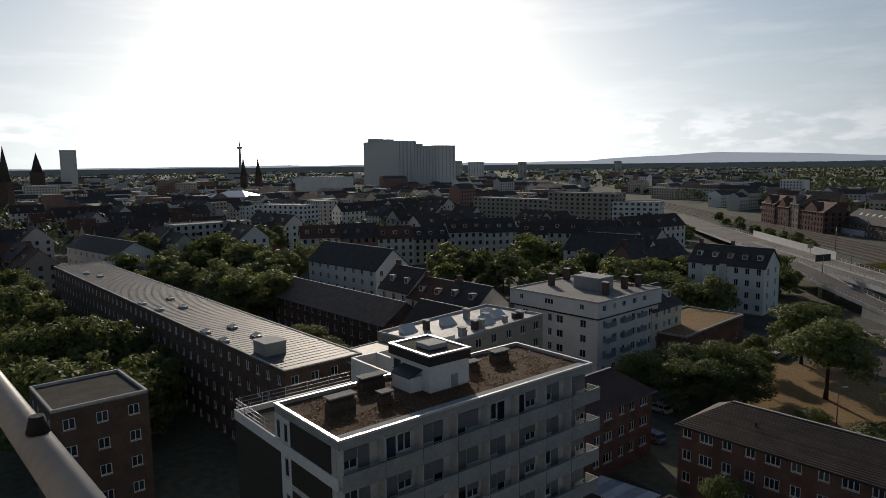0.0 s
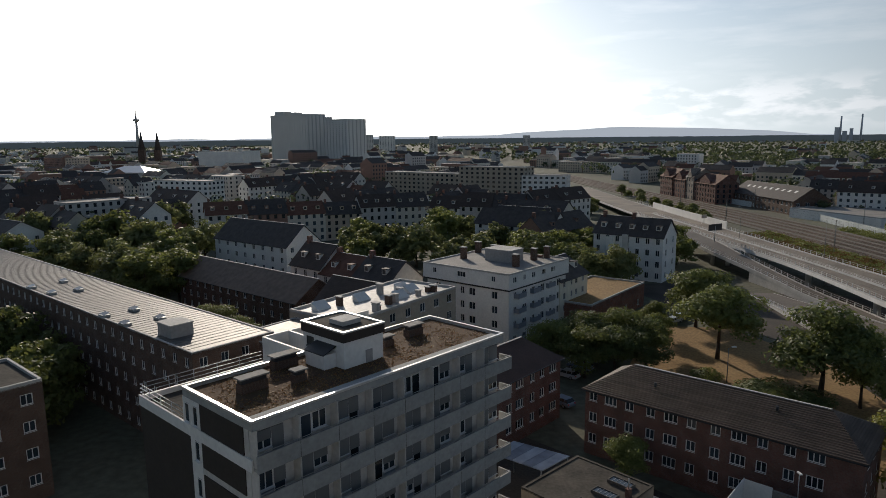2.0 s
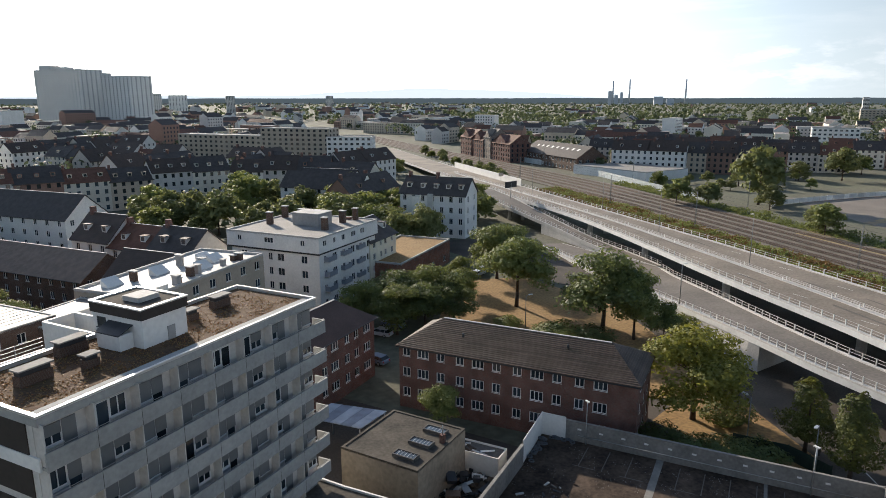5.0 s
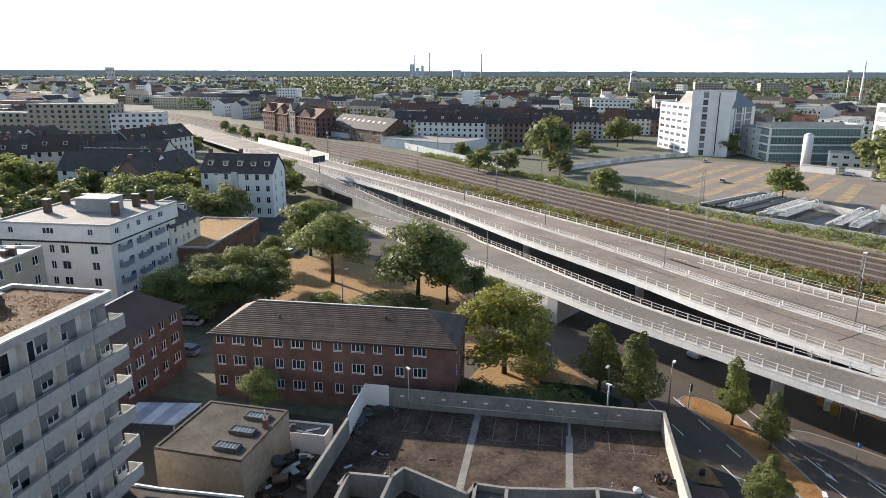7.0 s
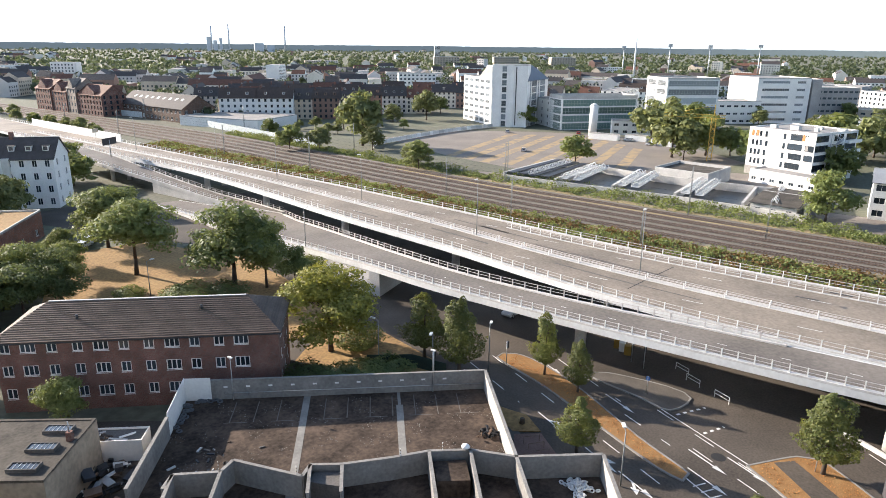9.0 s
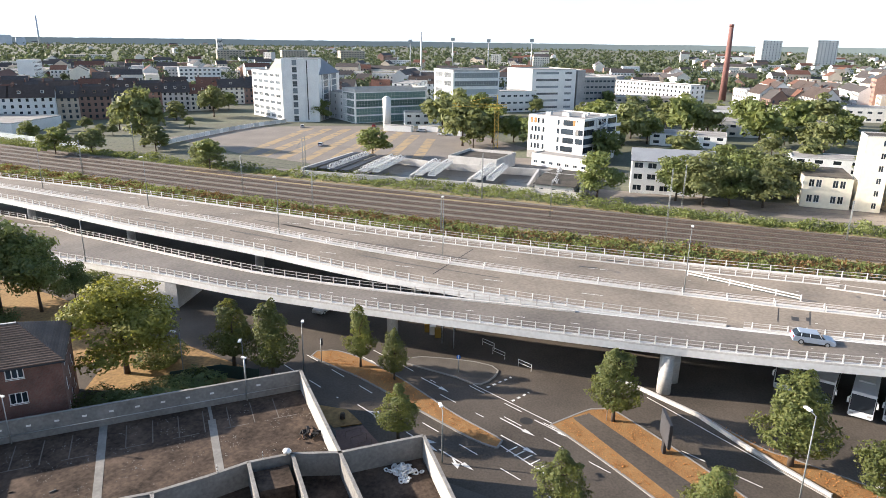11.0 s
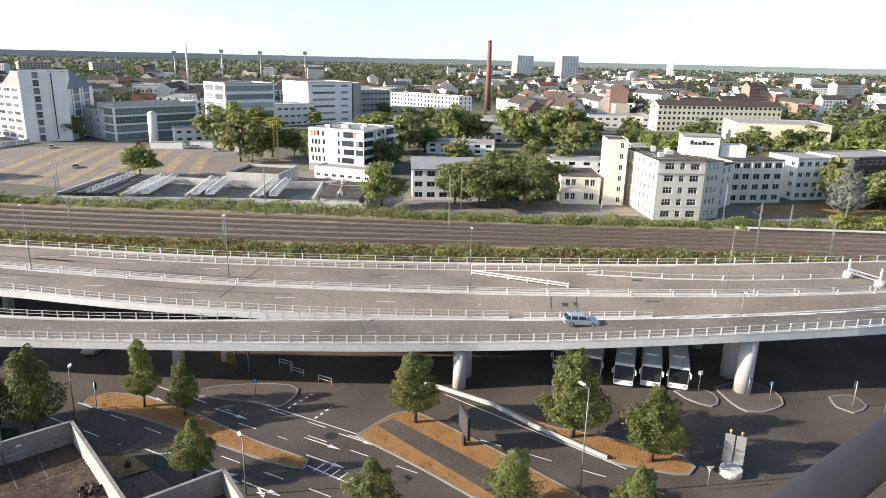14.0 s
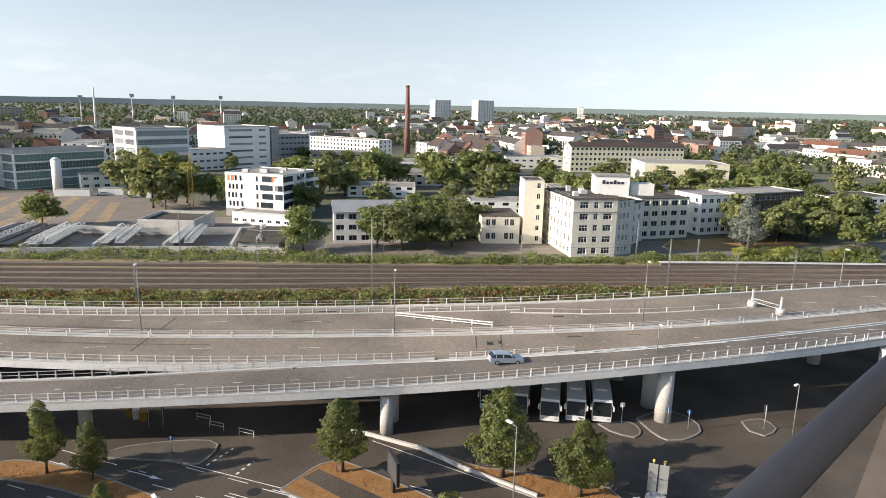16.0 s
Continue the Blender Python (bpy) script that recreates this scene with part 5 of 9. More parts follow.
rr = random.Random(41)
for i in range(15):
    a = rr.uniform(.12, .9)
    b = rr.uniform(.12, .88)
    px_, py_ = -10.8 + 9.3 * b + 20.0 * a, 102.0 - 8.5 * b + 18.2 * a
    if i % 3 == 0:
        sk = thing("roof_skylight", "tilted pale skylight on a flat roof", "skylight", pose(px_, py_, 15.0, 0, 0, 42), "roof skylights")
        bm = bmesh.new()
        vs = [(-1.3, -.8, .15), (1.3, -.8, .15), (1.3, .8, 1.2), (-1.3, .8, 1.2)]
        quad(bm, *vs)
        for q, w in zip(vs, vs[1:] + vs[:1]):
            quad(bm, (q[0], q[1], 0), (w[0], w[1], 0), w, q)
        part("shell", bm, white_paint, sk)
    else:
        roof_block("chimney_stack", "brick chimney stack on a flat roof", px_, py_, 15.0, rr.uniform(.6, 1.4), rr.uniform(.5, .8), rr.uniform(.8, 1.8), (brown_brick, grey_render)[i % 2], category="chimney")
for k, (x, y, l) in enumerate(((22.0, 142.0, 1.2), (26.5, 149.0, 1.2), (31.0, 131.0, 1.2), (36.5, 137.5, 1.2), (29.0, 143.5, 1.2), (40.0, 139.5, 1.0))):
    roof_block("chimney_stack", "dark chimney stack on the white apartment house", x, y, 14.9, l, .9, 2.6, brown_brick, category="chimney")
roof_block("lift_house", "grey roof-top lift house on the white apartment house", 27.0, 139.5, 14.9, 6.5, 5.0, 2.6, grey_render)
for f in range(4):
    for s_ in (3.2, 9.0, 15.0):
        b_ = thing("balcony", "small blue-grey balcony on the white apartment house", "balcony", pose(28.5 + .713 * s_, 123.1 + .701 * s_, 1.0 + 2.98 * f, 0, 0, 44.6), "apartment balconies")
        bm = bmesh.new()
        box(bm, -1.5, -1.2, 0, 1.5, 0, .15)
        part("floor", bm, concrete, b_)
        bm = bmesh.new()
        for q in ((-1.5, -1.2, 1.5, -1.12), (-1.5, -1.12, -1.42, 0), (1.42, -1.12, 1.5, 0)):
            box(bm, q[0], q[1], .15, q[2], q[3], 1.05)
        part("parapet", bm, mat("balcony_blue", (.22, .24, .28), .7, .1), b_)
# skylights and a hut on the long tin roof
for x, y in ((-58.7, 126.4), (-53.0, 120.9), (-55.1, 130.9), (-49.3, 122.7), (-38.2, 103.3), (-33.5, 97.8), (-34.9, 106.3), (-29.4, 100.4), (-90, 165), (-84, 160), (-24.0, 92.6)):
    sk = thing("roof_skylight", "low skylight with a raised dark frame on the tin roof", "skylight", pose(x, y, 15.02, 0, 0, -48), "tin roof skylights")
    bm = bmesh.new()
    box(bm, -.9, -.55, 0, .9, .55, .35)
    part("frame", bm, steel, sk)
    bm = bmesh.new()
    vs = [(-.85, -.5, .36), (.85, -.5, .36), (.85, .5, .62), (-.85, .5, .62)]
    quad(bm, *vs)
    part("pane", bm, pane_mat, sk)
roof_block("roof_hut", "white roof hut on the tin roof", -27.4, 92.2, 15.0, 3.6, 3.2, 1.7, grey_render, lid=concrete)

# standing seams of the long tin roof
bm = bmesh.new()
for i in range(1, 106):
    box(bm, 1.2 * i - .02, .35, 15.0, 1.2 * i + .02, 11.65, 15.05)
long_house = [o for o in bpy.data.objects if o.name == "long_house"][0]
tagged(part("roof_seam", bm, mat("seam_metal", (0.16, 0.15, 0.14), .5, .2), long_house), kind="stuff")
tent = thing("tent_hall", "hall with a bright white tent-like roof in the town", "hall", pose(-205.0, 655.0, 0, 0, 0, -20))
bm = bmesh.new()
box(bm, -22, -14, 0, 22, 14, 13)
part("wall", bm, white_far, tent)
bm = bmesh.new()
pk = [(-23, -15, 13.02), (23, -15, 13.02), (23, 15, 13.02), (-23, 15, 13.02)]
for a, b in zip(pk, pk[1:] + pk[:1]):
    f = bm.faces.new([bm.verts.new(a), bm.verts.new(b), bm.verts.new((b[0] * .35, 0, 18.5)), bm.verts.new((a[0] * .35, 0, 18.5))]) if a[1] == b[1] else bm.faces.new([bm.verts.new(a), bm.verts.new(b), bm.verts.new((a[0] * .35, 0, 18.5))])
part("roof", bm, mat("white_membrane", (.8, .8, .8), .35, .05, 1.0, .1, .0), tent)

for x, y, z, L, D, H in ((-140.0, 1232.0, 83.0, 26, 16, 6.5), (-112.0, 1200.0, 83.0, 18, 14, 4.0), (-62.0, 1190.0, 73.6, 20, 14, 5.0)):
    roof_block("roof_plant", "pale plant room on top of the far high-rise", x, y, z, L, D, H, white_far, lid=concrete)

# ---- trees ----
K_STREET = [tree_kind(11 + i, 9.0, 2.5, 1.9, 8000, 0.135, leaf_street, "cone") for i in range(3)]
K_PARK = [tree_kind(31 + i, 12.0, 5.2, 2.6, 11000, 0.23, (leaf_green, leaf_dark)[i % 2], "loose") for i in range(4)]
K_GOLD = tree_kind(51, 12.5, 5.2, 2.4, 15000, 0.21, leaf_gold, "loose")
K_MID = [tree_kind(61 + i, 12.0, 5.2, 1.3, 1900, 0.58, (leaf_mid, leaf_green, leaf_mid)[i], "loose") for i in range(3)]
K_NEAR = [tree_kind(65 + i, 12.0, 5.2, 1.3, 4300, 0.36, (leaf_mid, leaf_green)[i], "loose") for i in range(2)]
K_FAR = [tree_kind(81 + i, 12.0, 5.2, 1.3, 1250, 0.72, (leaf_mid, leaf_green)[i], "loose") for i in range(2)]
K_BUSH = [tree_kind(71 + i, 3.0, 2.0, 0.1, 3600, 0.13, (leaf_green, leaf_dark)[i], "round") for i in range(2)]
rng = random.Random(5)
for i, (x, y, h, w) in enumerate(((72.9, 32.6, 8.5, .8), (71.0, 27.2, 6.6, 1.0), (59.0, 22.2, 6.4, 1.25), (69.6, 0.2, 9.2, 1.1), (66.5, -17.6, 10.0, 1.4), (61.8, -25.1, 8.6, 1.35), (54.0, -9.0, 6.6, 1.3), (50.3, -19.8, 6.6, 1.3), (51.9, 4.0, 6.6, 1.3), (68.1, 48.4, 9.0, 1.2), (66.8, 41.9, 9.8, 1.15))):
    plant_tree(K_STREET[i % 3], x, y, h, "young street tree with a narrow green crown on a kerbed strip", "street_tree", rng.uniform(0, 360), "street trees", fat=w)
plant_tree(K_GOLD, 62.2, 60.2, 12.8, "broad yellowing tree beside the brick house", "tree", fat=1.3)
plant_tree(K_PARK[0], 30.6, 70.4, 6.6, "small bright green tree in a yard", "tree")
for i, (x, y, h, w) in enumerate(((65.5, 111.7, 14.5, 1.3), (72.2, 92.6, 15.4, 1.28), (74.6, 87.0, 12.0, .95), (76.4, 137.0, 12.0, 1.3), (72.0, 132.0, 13.0, 1.25), (50.0, 108.0, 9.5, 1.2), (47.0, 113.5, 10.0, 1.2), (43.5, 106.5, 9.0, 1.2), (56.0, 117.0, 8.0, 1.1), (46.0, 118.0, 8.0, 1.2), (38.0, 106.0, 9.0, 1.3), (40.0, 113.0, 10.0, 1.3), (60.5, 128.0, 7.5, 1.0), (78.5, 84.0, 7.5, .8), (33.5, 111.0, 9, 1.2))):
    plant_tree(K_PARK[i % 4], x, y, h, "leafy park tree with a dark green crown", "tree", rng.uniform(0, 360), "park trees", fat=w)
plant_tree(K_MID[0], 217.5, 187.0, 23.0, "very tall broad plane tree beside the railway yard", "tree", fat=1.05)
plant_tree(K_MID[2], 320.0, 226.4, 17.5, "tall broad tree beside the white office tower", "tree", fat=1.1)


def grove(spots, label, name="tree", group="", lo=9.0, hi=13.0, kinds=None, fat=1.0):
    for x, y in spots:
        plant_tree((kinds or K_MID)[rng.randrange(len(kinds or K_MID))], x + rng.uniform(-1, 1), y + rng.uniform(-1, 1), rng.uniform(lo, hi), label, name, rng.uniform(0, 360), group, fat=fat * rng.uniform(1.05, 1.35))


grove([(-63, 117), (-60, 122), (-50, 109), (-52, 98), (-46, 95), (-58, 91), (-46, 102), (-110, 171), (-87, 144), (-68, 120), (-59, 116), (-74, 116), (-98, 152), (-78, 132), (-66, 104), (-84, 126), (-100, 135), (-130, 195), (-120, 165)], "dense dark tree beside the long building", group="street grove", lo=11, hi=15, kinds=K_NEAR)
grove([(-116, 255), (-99, 238), (-92, 251), (-73, 220), (-57, 201), (-45, 172), (-52, 230), (-44, 242), (-53, 172), (-119, 241), (-65, 190), (-80, 205), (-60, 215), (-85, 235), (-35, 215), (-95, 215), (-70, 250), (-130, 270), (-48, 188), (-110, 225)], "dense green tree behind the long building", group="court grove", lo=11, hi=16, kinds=K_NEAR)
grove([(-32, 140), (-28, 137), (-23, 131)], "bright green tree between roofs", lo=7, hi=9, kinds=K_PARK)
grove([(-2, 228), (5, 220), (13, 207), (25, 223), (34, 222), (45, 234), (26, 194), (15, 230), (38, 205), (0, 210)], "green tree in a housing court", group="court grove", lo=9, hi=12)
grove([(52, 200), (60, 196), (64, 186), (60, 172), (68, 170), (102, 205), (68, 246), (56, 182), (98, 215), (48, 192), (54, 190)], "green tree beside the old corner house", lo=11, hi=14.5, kinds=K_NEAR)
grove([(279, 240), (270, 228), (210, 175), (255, 232), (346, 246), (356, 240), (185, 134), (190, 140), (196, 193), (212, 237), (189, 202), (325, 166), (229, 95), (300, 236), (285, 250)], "green tree beside the railway yard", lo=8, hi=12)
grove([(354, 98), (328, 78), (280, 62), (268, 71), (312, 94), (336, 92), (303, -1), (331, -17), (333, -29), (366, -47), (310, -48), (339, -66), (391, -87), (328, -84), (300, 20), (290, 8), (316, 5), (350, -10), (380, -20), (300, -70)], "broad green tree among the office buildings", group="office trees", lo=14, hi=20, kinds=K_FAR)
grove([(221, -25), (221, -33), (190, -10), (190, -32), (188, -24), (188, -16), (205, -28), (200, -18), (212, -20), (206, -38), (187, 10.8)], "leafy green tree beyond the railway", group="railway trees", lo=11, hi=15.5, kinds=K_NEAR)
grove([(344, -220), (379, -252), (423, -296), (321, -238), (274, -189), (342, -203), (207, -133), (196, -134), (197, -143), (226, -161), (266, -207), (288, -241), (415, -282), (375, -274), (420, -327), (194, -150), (205, -169), (183, -160), (240, -180), (300, -215), (250, -150), (260, -195)], "dense green tree in the works grounds", group="works trees", lo=9, hi=15, kinds=K_FAR)
grove([(66, 57), (56, 53.5), (53, 56), (60, 49), (58, 51), (57.5, 99), (61.5, 94), (63, 91.5), (66.0, 88.5), (84.5, 86)], "low dark green bush", "bush", lo=2.2, hi=3.6, kinds=K_BUSH, fat=1.2)

# ---- the railway's green edges ----


def scrub(name, label, lo_hi, y0, y1, n, hmin, hmax, seed, mat_, leaf=0.3):
    """Uneven low growth as one mass of leaf sprays along the railway."""
    r = random.Random(seed)
    verts, faces = [], []
    for _ in range(n):
        y = r.uniform(y0, y1)
        a, b = lo_hi(y)
        x = r.uniform(a, b)
        k = noise.noise(Vector((x * 0.15, y * 0.15, seed)))
        h = hmin + (hmax - hmin) * max(0.0, min(1.0, 0.45 + k))
        for _ in range(9):
            p = Vector((x + r.gauss(0, .5), y + r.gauss(0, .5), r.uniform(.1, 1) * h + 0.1))
            nrm = Vector((r.uniform(-1, 1), r.uniform(-1, 1), r.uniform(0.1, 1))).normalized()
            t1 = nrm.orthogonal().normalized()
            t1.rotate(Matrix.Rotation(r.uniform(0, 6.28), 3, nrm))
            t2 = nrm.cross(t1)
            s = leaf * r.uniform(.6, 1.4)
            i0 = len(verts)
            verts += [p - t1 * s, p + t2 * s * .6, p + t1 * s, p - t2 * s * .6]
            faces.append((i0, i0 + 1, i0 + 2, i0 + 3))
    return tagged(raw(name, verts, faces, mat_), label, "undergrowth", kind="stuff")


scrub("undergrowth", "low green scrub between flyover and tracks", lambda y: (float(np.interp(y, [-150, -90, 40, 90, 150, 300], [121, 128, 132, 137, 148, 168])), rx(y, -0.04)), -150, 260, 4200, 0.4, 1.7, 3, leaf_green)
scrub("dry_undergrowth", "dry brown scrub between flyover and tracks", lambda y: (float(np.interp(y, [-150, -90, 40, 90, 150, 300], [119, 126, 129, 135, 147, 167])), rx(y, -0.03)), -150, 260, 5200, 0.3, 1.3, 4, leaf_mat("leaf_dry", (0.22, 0.12, 0.05), (0.14, 0.11, 0.045), (0.26, 0.15, 0.05)))
scrub("undergrowth", "green scrub along the far edge of the tracks", lambda y: (rx(y, 1.06), rx(y, 1.06) + (14 if 8 < y < 105 else 7)), -150, 260, 4600, 0.3, 2.6, 5, leaf_green)

grove([(-117, 257), (-113, 271), (-109, 288), (-86, 251), (-67, 222), (-57, 209), (-71, 202), (-57, 183), (-89, 215), (-53, 219), (-78, 281), (-79, 311)], "dense green tree behind the long building", group="court grove", lo=13, hi=17)
grove([(-1, 241), (5, 226), (12, 219), (19, 211), (32, 242), (42, 248), (46, 225), (33, 262), (56, 216), (67, 235), (71, 220), (74, 207), (58, 192), (62, 180), (71.5, 171), (50, 186), (82, 248), (79, 262), (102, 201), (95, 191)], "green tree in a housing court", group="court grove", lo=11, hi=15)
grove([(121, 359), (118, 333), (124, 345), (95, 297), (99, 310), (104, 330), (90, 280)], "green tree beside the flyover", lo=9, hi=13)

# ---- the town beyond ----


def town_house(L, D, H, floors, cols, wall, roof, top, rise=4.0):
    """One plain town house to be repeated; it stands with its front's left corner at the origin."""
    flat = roof == "flat"
    root = building("town_house", "flat-roofed apartment house far off" if flat else "plastered town house with a dormered pitched roof far off", "house", (0, 0), (L, 0), D, H, floors, cols, 3, wall=wall, roof=roof, top=top,
                    rise=rise, hip=D * 0.4, win=(1.25, 1.55), far=True, sides="front right left back", group="town houses")
    if not flat:
        dormers(root, L, D, H, rise, max(1, int(L / 9)), wall, top)
    return root


PROTO = [town_house(16, 12, 11, 4, 5, WALLS[0], "gable", slate, 5), town_house(13, 11, 9.5, 3, 4, WALLS[1], "gable", tile_red, 5), town_house(20, 12, 12.5, 4, 6, WALLS[2], "gable", tile_brown, 5),
         town_house(24, 13, 13, 4, 8, white_far, "flat", flat_grey), town_house(34, 13, 17, 6, 11, white_far, "flat", flat_grey), town_house(14, 11, 8, 2, 4, WALLS[2], "hip", tile_red, 4),
         town_house(15, 11, 10.5, 3, 5, WALLS[3], "gable", slate, 5), town_house(17, 12, 12, 4, 6, WALLS[4], "gable", tile_brown, 5.5)]
LENS_ = [16, 13, 20, 24, 34, 14, 15, 17]


def clear_of(x, y, r):
    d = math.hypot(x, y)
    if d < 190 or x < 60 and d < 250:
        return False
    # road and railway
    if y > -400 and float(np.interp(y, [-300, 40, 150, 300, 511, 800], [75, 75, 78, 105, 128, 190])) - r < x < rx(y, 1.0) + 14 + r:
        return False
    # basins, car park, offices
    if 170 < x < 400 and -70 < y < 300:
        return False
    if 165 < x < 460 and -300 < y <= -70:
        return False
    if 360 < x < 570 and -60 < y < 130:
        return False
    # court blocks
    if -75 < x < 70 and y < 310:
        return False
    for ox, oy, orad in ((-112, 1190, 90), (-45, 1160, 90), (60, 450, 60), (-105, 415, 40), (-165, 890, 60), (510, 375, 40), (565, -55, 25), (105, 400, 40)):
        if math.hypot(x - ox, y - oy) < orad + r:
            return False
    return True


rng = random.Random(17)
made, far_boxes, woods = 0, [], []
d = 200.0
while d < 4600:
    pitch = 30 + d * 0.022
    n = int(math.radians(182) * d / pitch)
    for i in range(n):
        az = math.radians(-42 + 182 * (i + rng.uniform(.1, .9)) / n)
        r = d * rng.uniform(.97, 1.05)
        x, y = r * math.sin(az), r * math.cos(az)
        deg = math.degrees(az)
        if not clear_of(x, y, 16):
            continue
        # built-up share: dense to the north and east, woods on the horizon
        town = float(np.interp(deg, [-42, 20, 34, 60, 90, 100, 120, 140], [.62, .62, .62, .45, .34, .36, .28, .15]))
        town *= float(np.interp(d, [0, 1100, 1700, 3000, 4600], [1, 1, .75, .35, .12])) if deg < 25 or deg > 92 else float(np.interp(d, [0, 700, 1100, 1500], [1, .9, .3, .03]))
        town += 0.25 * noise.noise(Vector((x * .006, y * .006, 2)))
        if rng.random() < town:
            grid = (-49, 41)[rng.random() < .5] + rng.gauss(0, 4) if deg < 60 else (-80, 10)[rng.random() < .5] + rng.gauss(0, 8)
            if d < 620 and made < 150:
                w = [5, 4, 4, 1, 1, 2, 4, 4] if deg < 70 else [4, 2, 4, 5, 4, 1, 3, 3]
                run, m0 = 0.0, pose(x, y, 0, 0, 0, grid)
                for _ in range(rng.choice((1, 2, 2, 3))):
                    k = rng.choices(range(8), w)[0]
                    copy_thing(PROTO[k], m0 @ pose(run - 20, -6, 0))
                    run += LENS_[k] + .02
                    made += 1
            else:
                run, m0 = -24.0, pose(x, y, 0, 0, 0, grid)
                for _ in range(rng.choice((1, 2, 3))):
                    L = rng.uniform(12, 26) if rng.random() < .8 else rng.uniform(26, 50)
                    c = m0 @ Vector((run + L / 2, 0, 0))
                    far_boxes.append((c.x, c.y, grid, L, rng.uniform(10, 14), rng.choice((8, 9.5, 11, 12, 12.5, 14, 22 if rng.random() < .15 else 10)), rng.random()))
                    run += L
            for _ in range(2):
                woods.append((x + rng.uniform(-26, 26), y + rng.uniform(-26, 26), rng.uniform(7, 12)))
        else:
            for _ in range(5 if d < 1500 else 3):
                woods.append((x + rng.gauss(0, pitch * .45), y + rng.gauss(0, pitch * .45), rng.uniform(9, 16)))
    d *= 1.0 + 24 / d if d < 900 else 1.045
for p in PROTO:
    p.matrix_basis = pose(-900 + 60 * PROTO.index(p), 700 + 30 * (PROTO.index(p) % 3), 0, 0, 0, 40)

verts, faces, mids, panes, pane_f = [], [], [], [], []
for x, y, g_, L, D, H, c in far_boxes:
    m = pose(x, y, 0, 0, 0, g_)
    i0 = len(verts)
    for z in (0, H):
        verts += [m @ Vector(q) for q in ((-L / 2, -D / 2, z), (L / 2, -D / 2, z), (L / 2, D / 2, z), (-L / 2, D / 2, z))]
    verts += [m @ Vector((-L / 2, 0, H + (4 if c > .4 else .3))), m @ Vector((L / 2, 0, H + (4 if c > .4 else .3)))]
    faces += [tuple(i0 + q for q in f) for f in ((0, 1, 5, 4), (1, 2, 6, 5), (2, 3, 7, 6), (3, 0, 4, 7), (4, 5, 9, 8), (6, 7, 8, 9), (5, 6, 9), (7, 4, 8))]
    w = int(c * 997) % 5
    if math.hypot(x, y) < 1500:
        for sx, ln, dp in ((1, L, D), (-1, L, D)):
            for k in range(int(ln / 3.2)):
                for fz in range(int(H / 3)):
                    u, z = -ln / 2 + 3.2 * (k + .5), 3 * fz + .9
                    j0 = len(panes)
                    panes += [m @ Vector((u + a_, -sx * (dp / 2 + .02), z + b_)) for a_, b_ in ((-.65, 0), (.65, 0), (.65, 1.5), (-.65, 1.5))]
                    pane_f.append((j0, j0 + 1, j0 + 2, j0 + 3) if sx > 0 else (j0 + 3, j0 + 2, j0 + 1, j0))
    t = 5 if c < .4 else (6 if c < .52 else 7)
    mids += [w, w, w, w, t, t, w, w]
tagged(raw("distant_town", verts, faces, (*WALLS, flat_grey, tile_red, slate), mids=mids), "countless small houses of the distant town", "town", kind="stuff")
tagged(raw("distant_panes", panes, pane_f, pane_mat), "countless small windows of the distant town", "windows", kind="stuff")

rw = random.Random(23)
verts, faces = [], []
for x, y, h in woods:
    dist = math.hypot(x, y)
    if not clear_of(x, y, 2):
        continue
    n = 46 if dist < 500 else (23 if dist < 1100 else 10)
    s0 = (1.05 if dist < 500 else 1.6 if dist < 1100 else 2.9)
    rad = h * 0.45
    lobes = [(Vector((rw.gauss(0, .4) * rad, rw.gauss(0, .4) * rad, h * rw.uniform(.45, .72))), rad * rw.uniform(.5, .75)) for _ in range(4)]
    for k in range(n):
        c, lr = lobes[k % 4]
        dv = Vector((rw.gauss(0, 1), rw.gauss(0, 1), rw.gauss(0, 1))).normalized()
        p = Vector((x, y, 0)) + c + dv * lr * rw.uniform(.6, 1)
        nrm = (dv + Vector((rw.uniform(-.5, .5), rw.uniform(-.5, .5), rw.uniform(0, .6)))).normalized()
        t1 = nrm.orthogonal().normalized()
        t2 = nrm.cross(t1)
        s = s0 * rw.uniform(.7, 1.4)
        i0 = len(verts)
        verts += [p - t1 * s, p + t2 * s * .8, p + t1 * s, p - t2 * s * .8]
        faces.append((i0, i0 + 1, i0 + 2, i0 + 3))
tagged(raw("distant_woods", verts, faces, leaf_mat("leaf_woods", (0.068, 0.088, 0.047), (0.110, 0.132, 0.066), (0.16, 0.19, 0.085))), "countless green trees between the houses and on the horizon", "woods", kind="stuff")

# distant hills on the skyline
verts, faces = [], []
nh = 90
for i in range(nh + 1):
    deg = -45 + 90 * i / nh
    az = math.radians(deg)
    top = float(np.interp(deg, [-45, -20, 0, 12, 17, 22, 27, 33, 36, 45, 145], [40, 48, 52, 60, 88, 104, 96, 70, 45, 25, 20])) + 9 * noise.noise(Vector((deg * .25, 0, 0)))
    verts += [(4700 * math.sin(az), 4700 * math.cos(az), 0), (4750 * math.sin(az), 4750 * math.cos(az), top)]
    if i:
        faces.append((2 * i - 2, 2 * i, 2 * i + 1, 2 * i - 1))
# haze over the hills is put in as a pale emission
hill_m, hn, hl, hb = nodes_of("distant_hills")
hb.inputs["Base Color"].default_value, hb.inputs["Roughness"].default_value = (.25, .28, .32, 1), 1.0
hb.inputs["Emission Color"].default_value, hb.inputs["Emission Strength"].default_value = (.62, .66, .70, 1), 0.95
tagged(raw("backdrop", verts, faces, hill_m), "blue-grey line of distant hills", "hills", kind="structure")

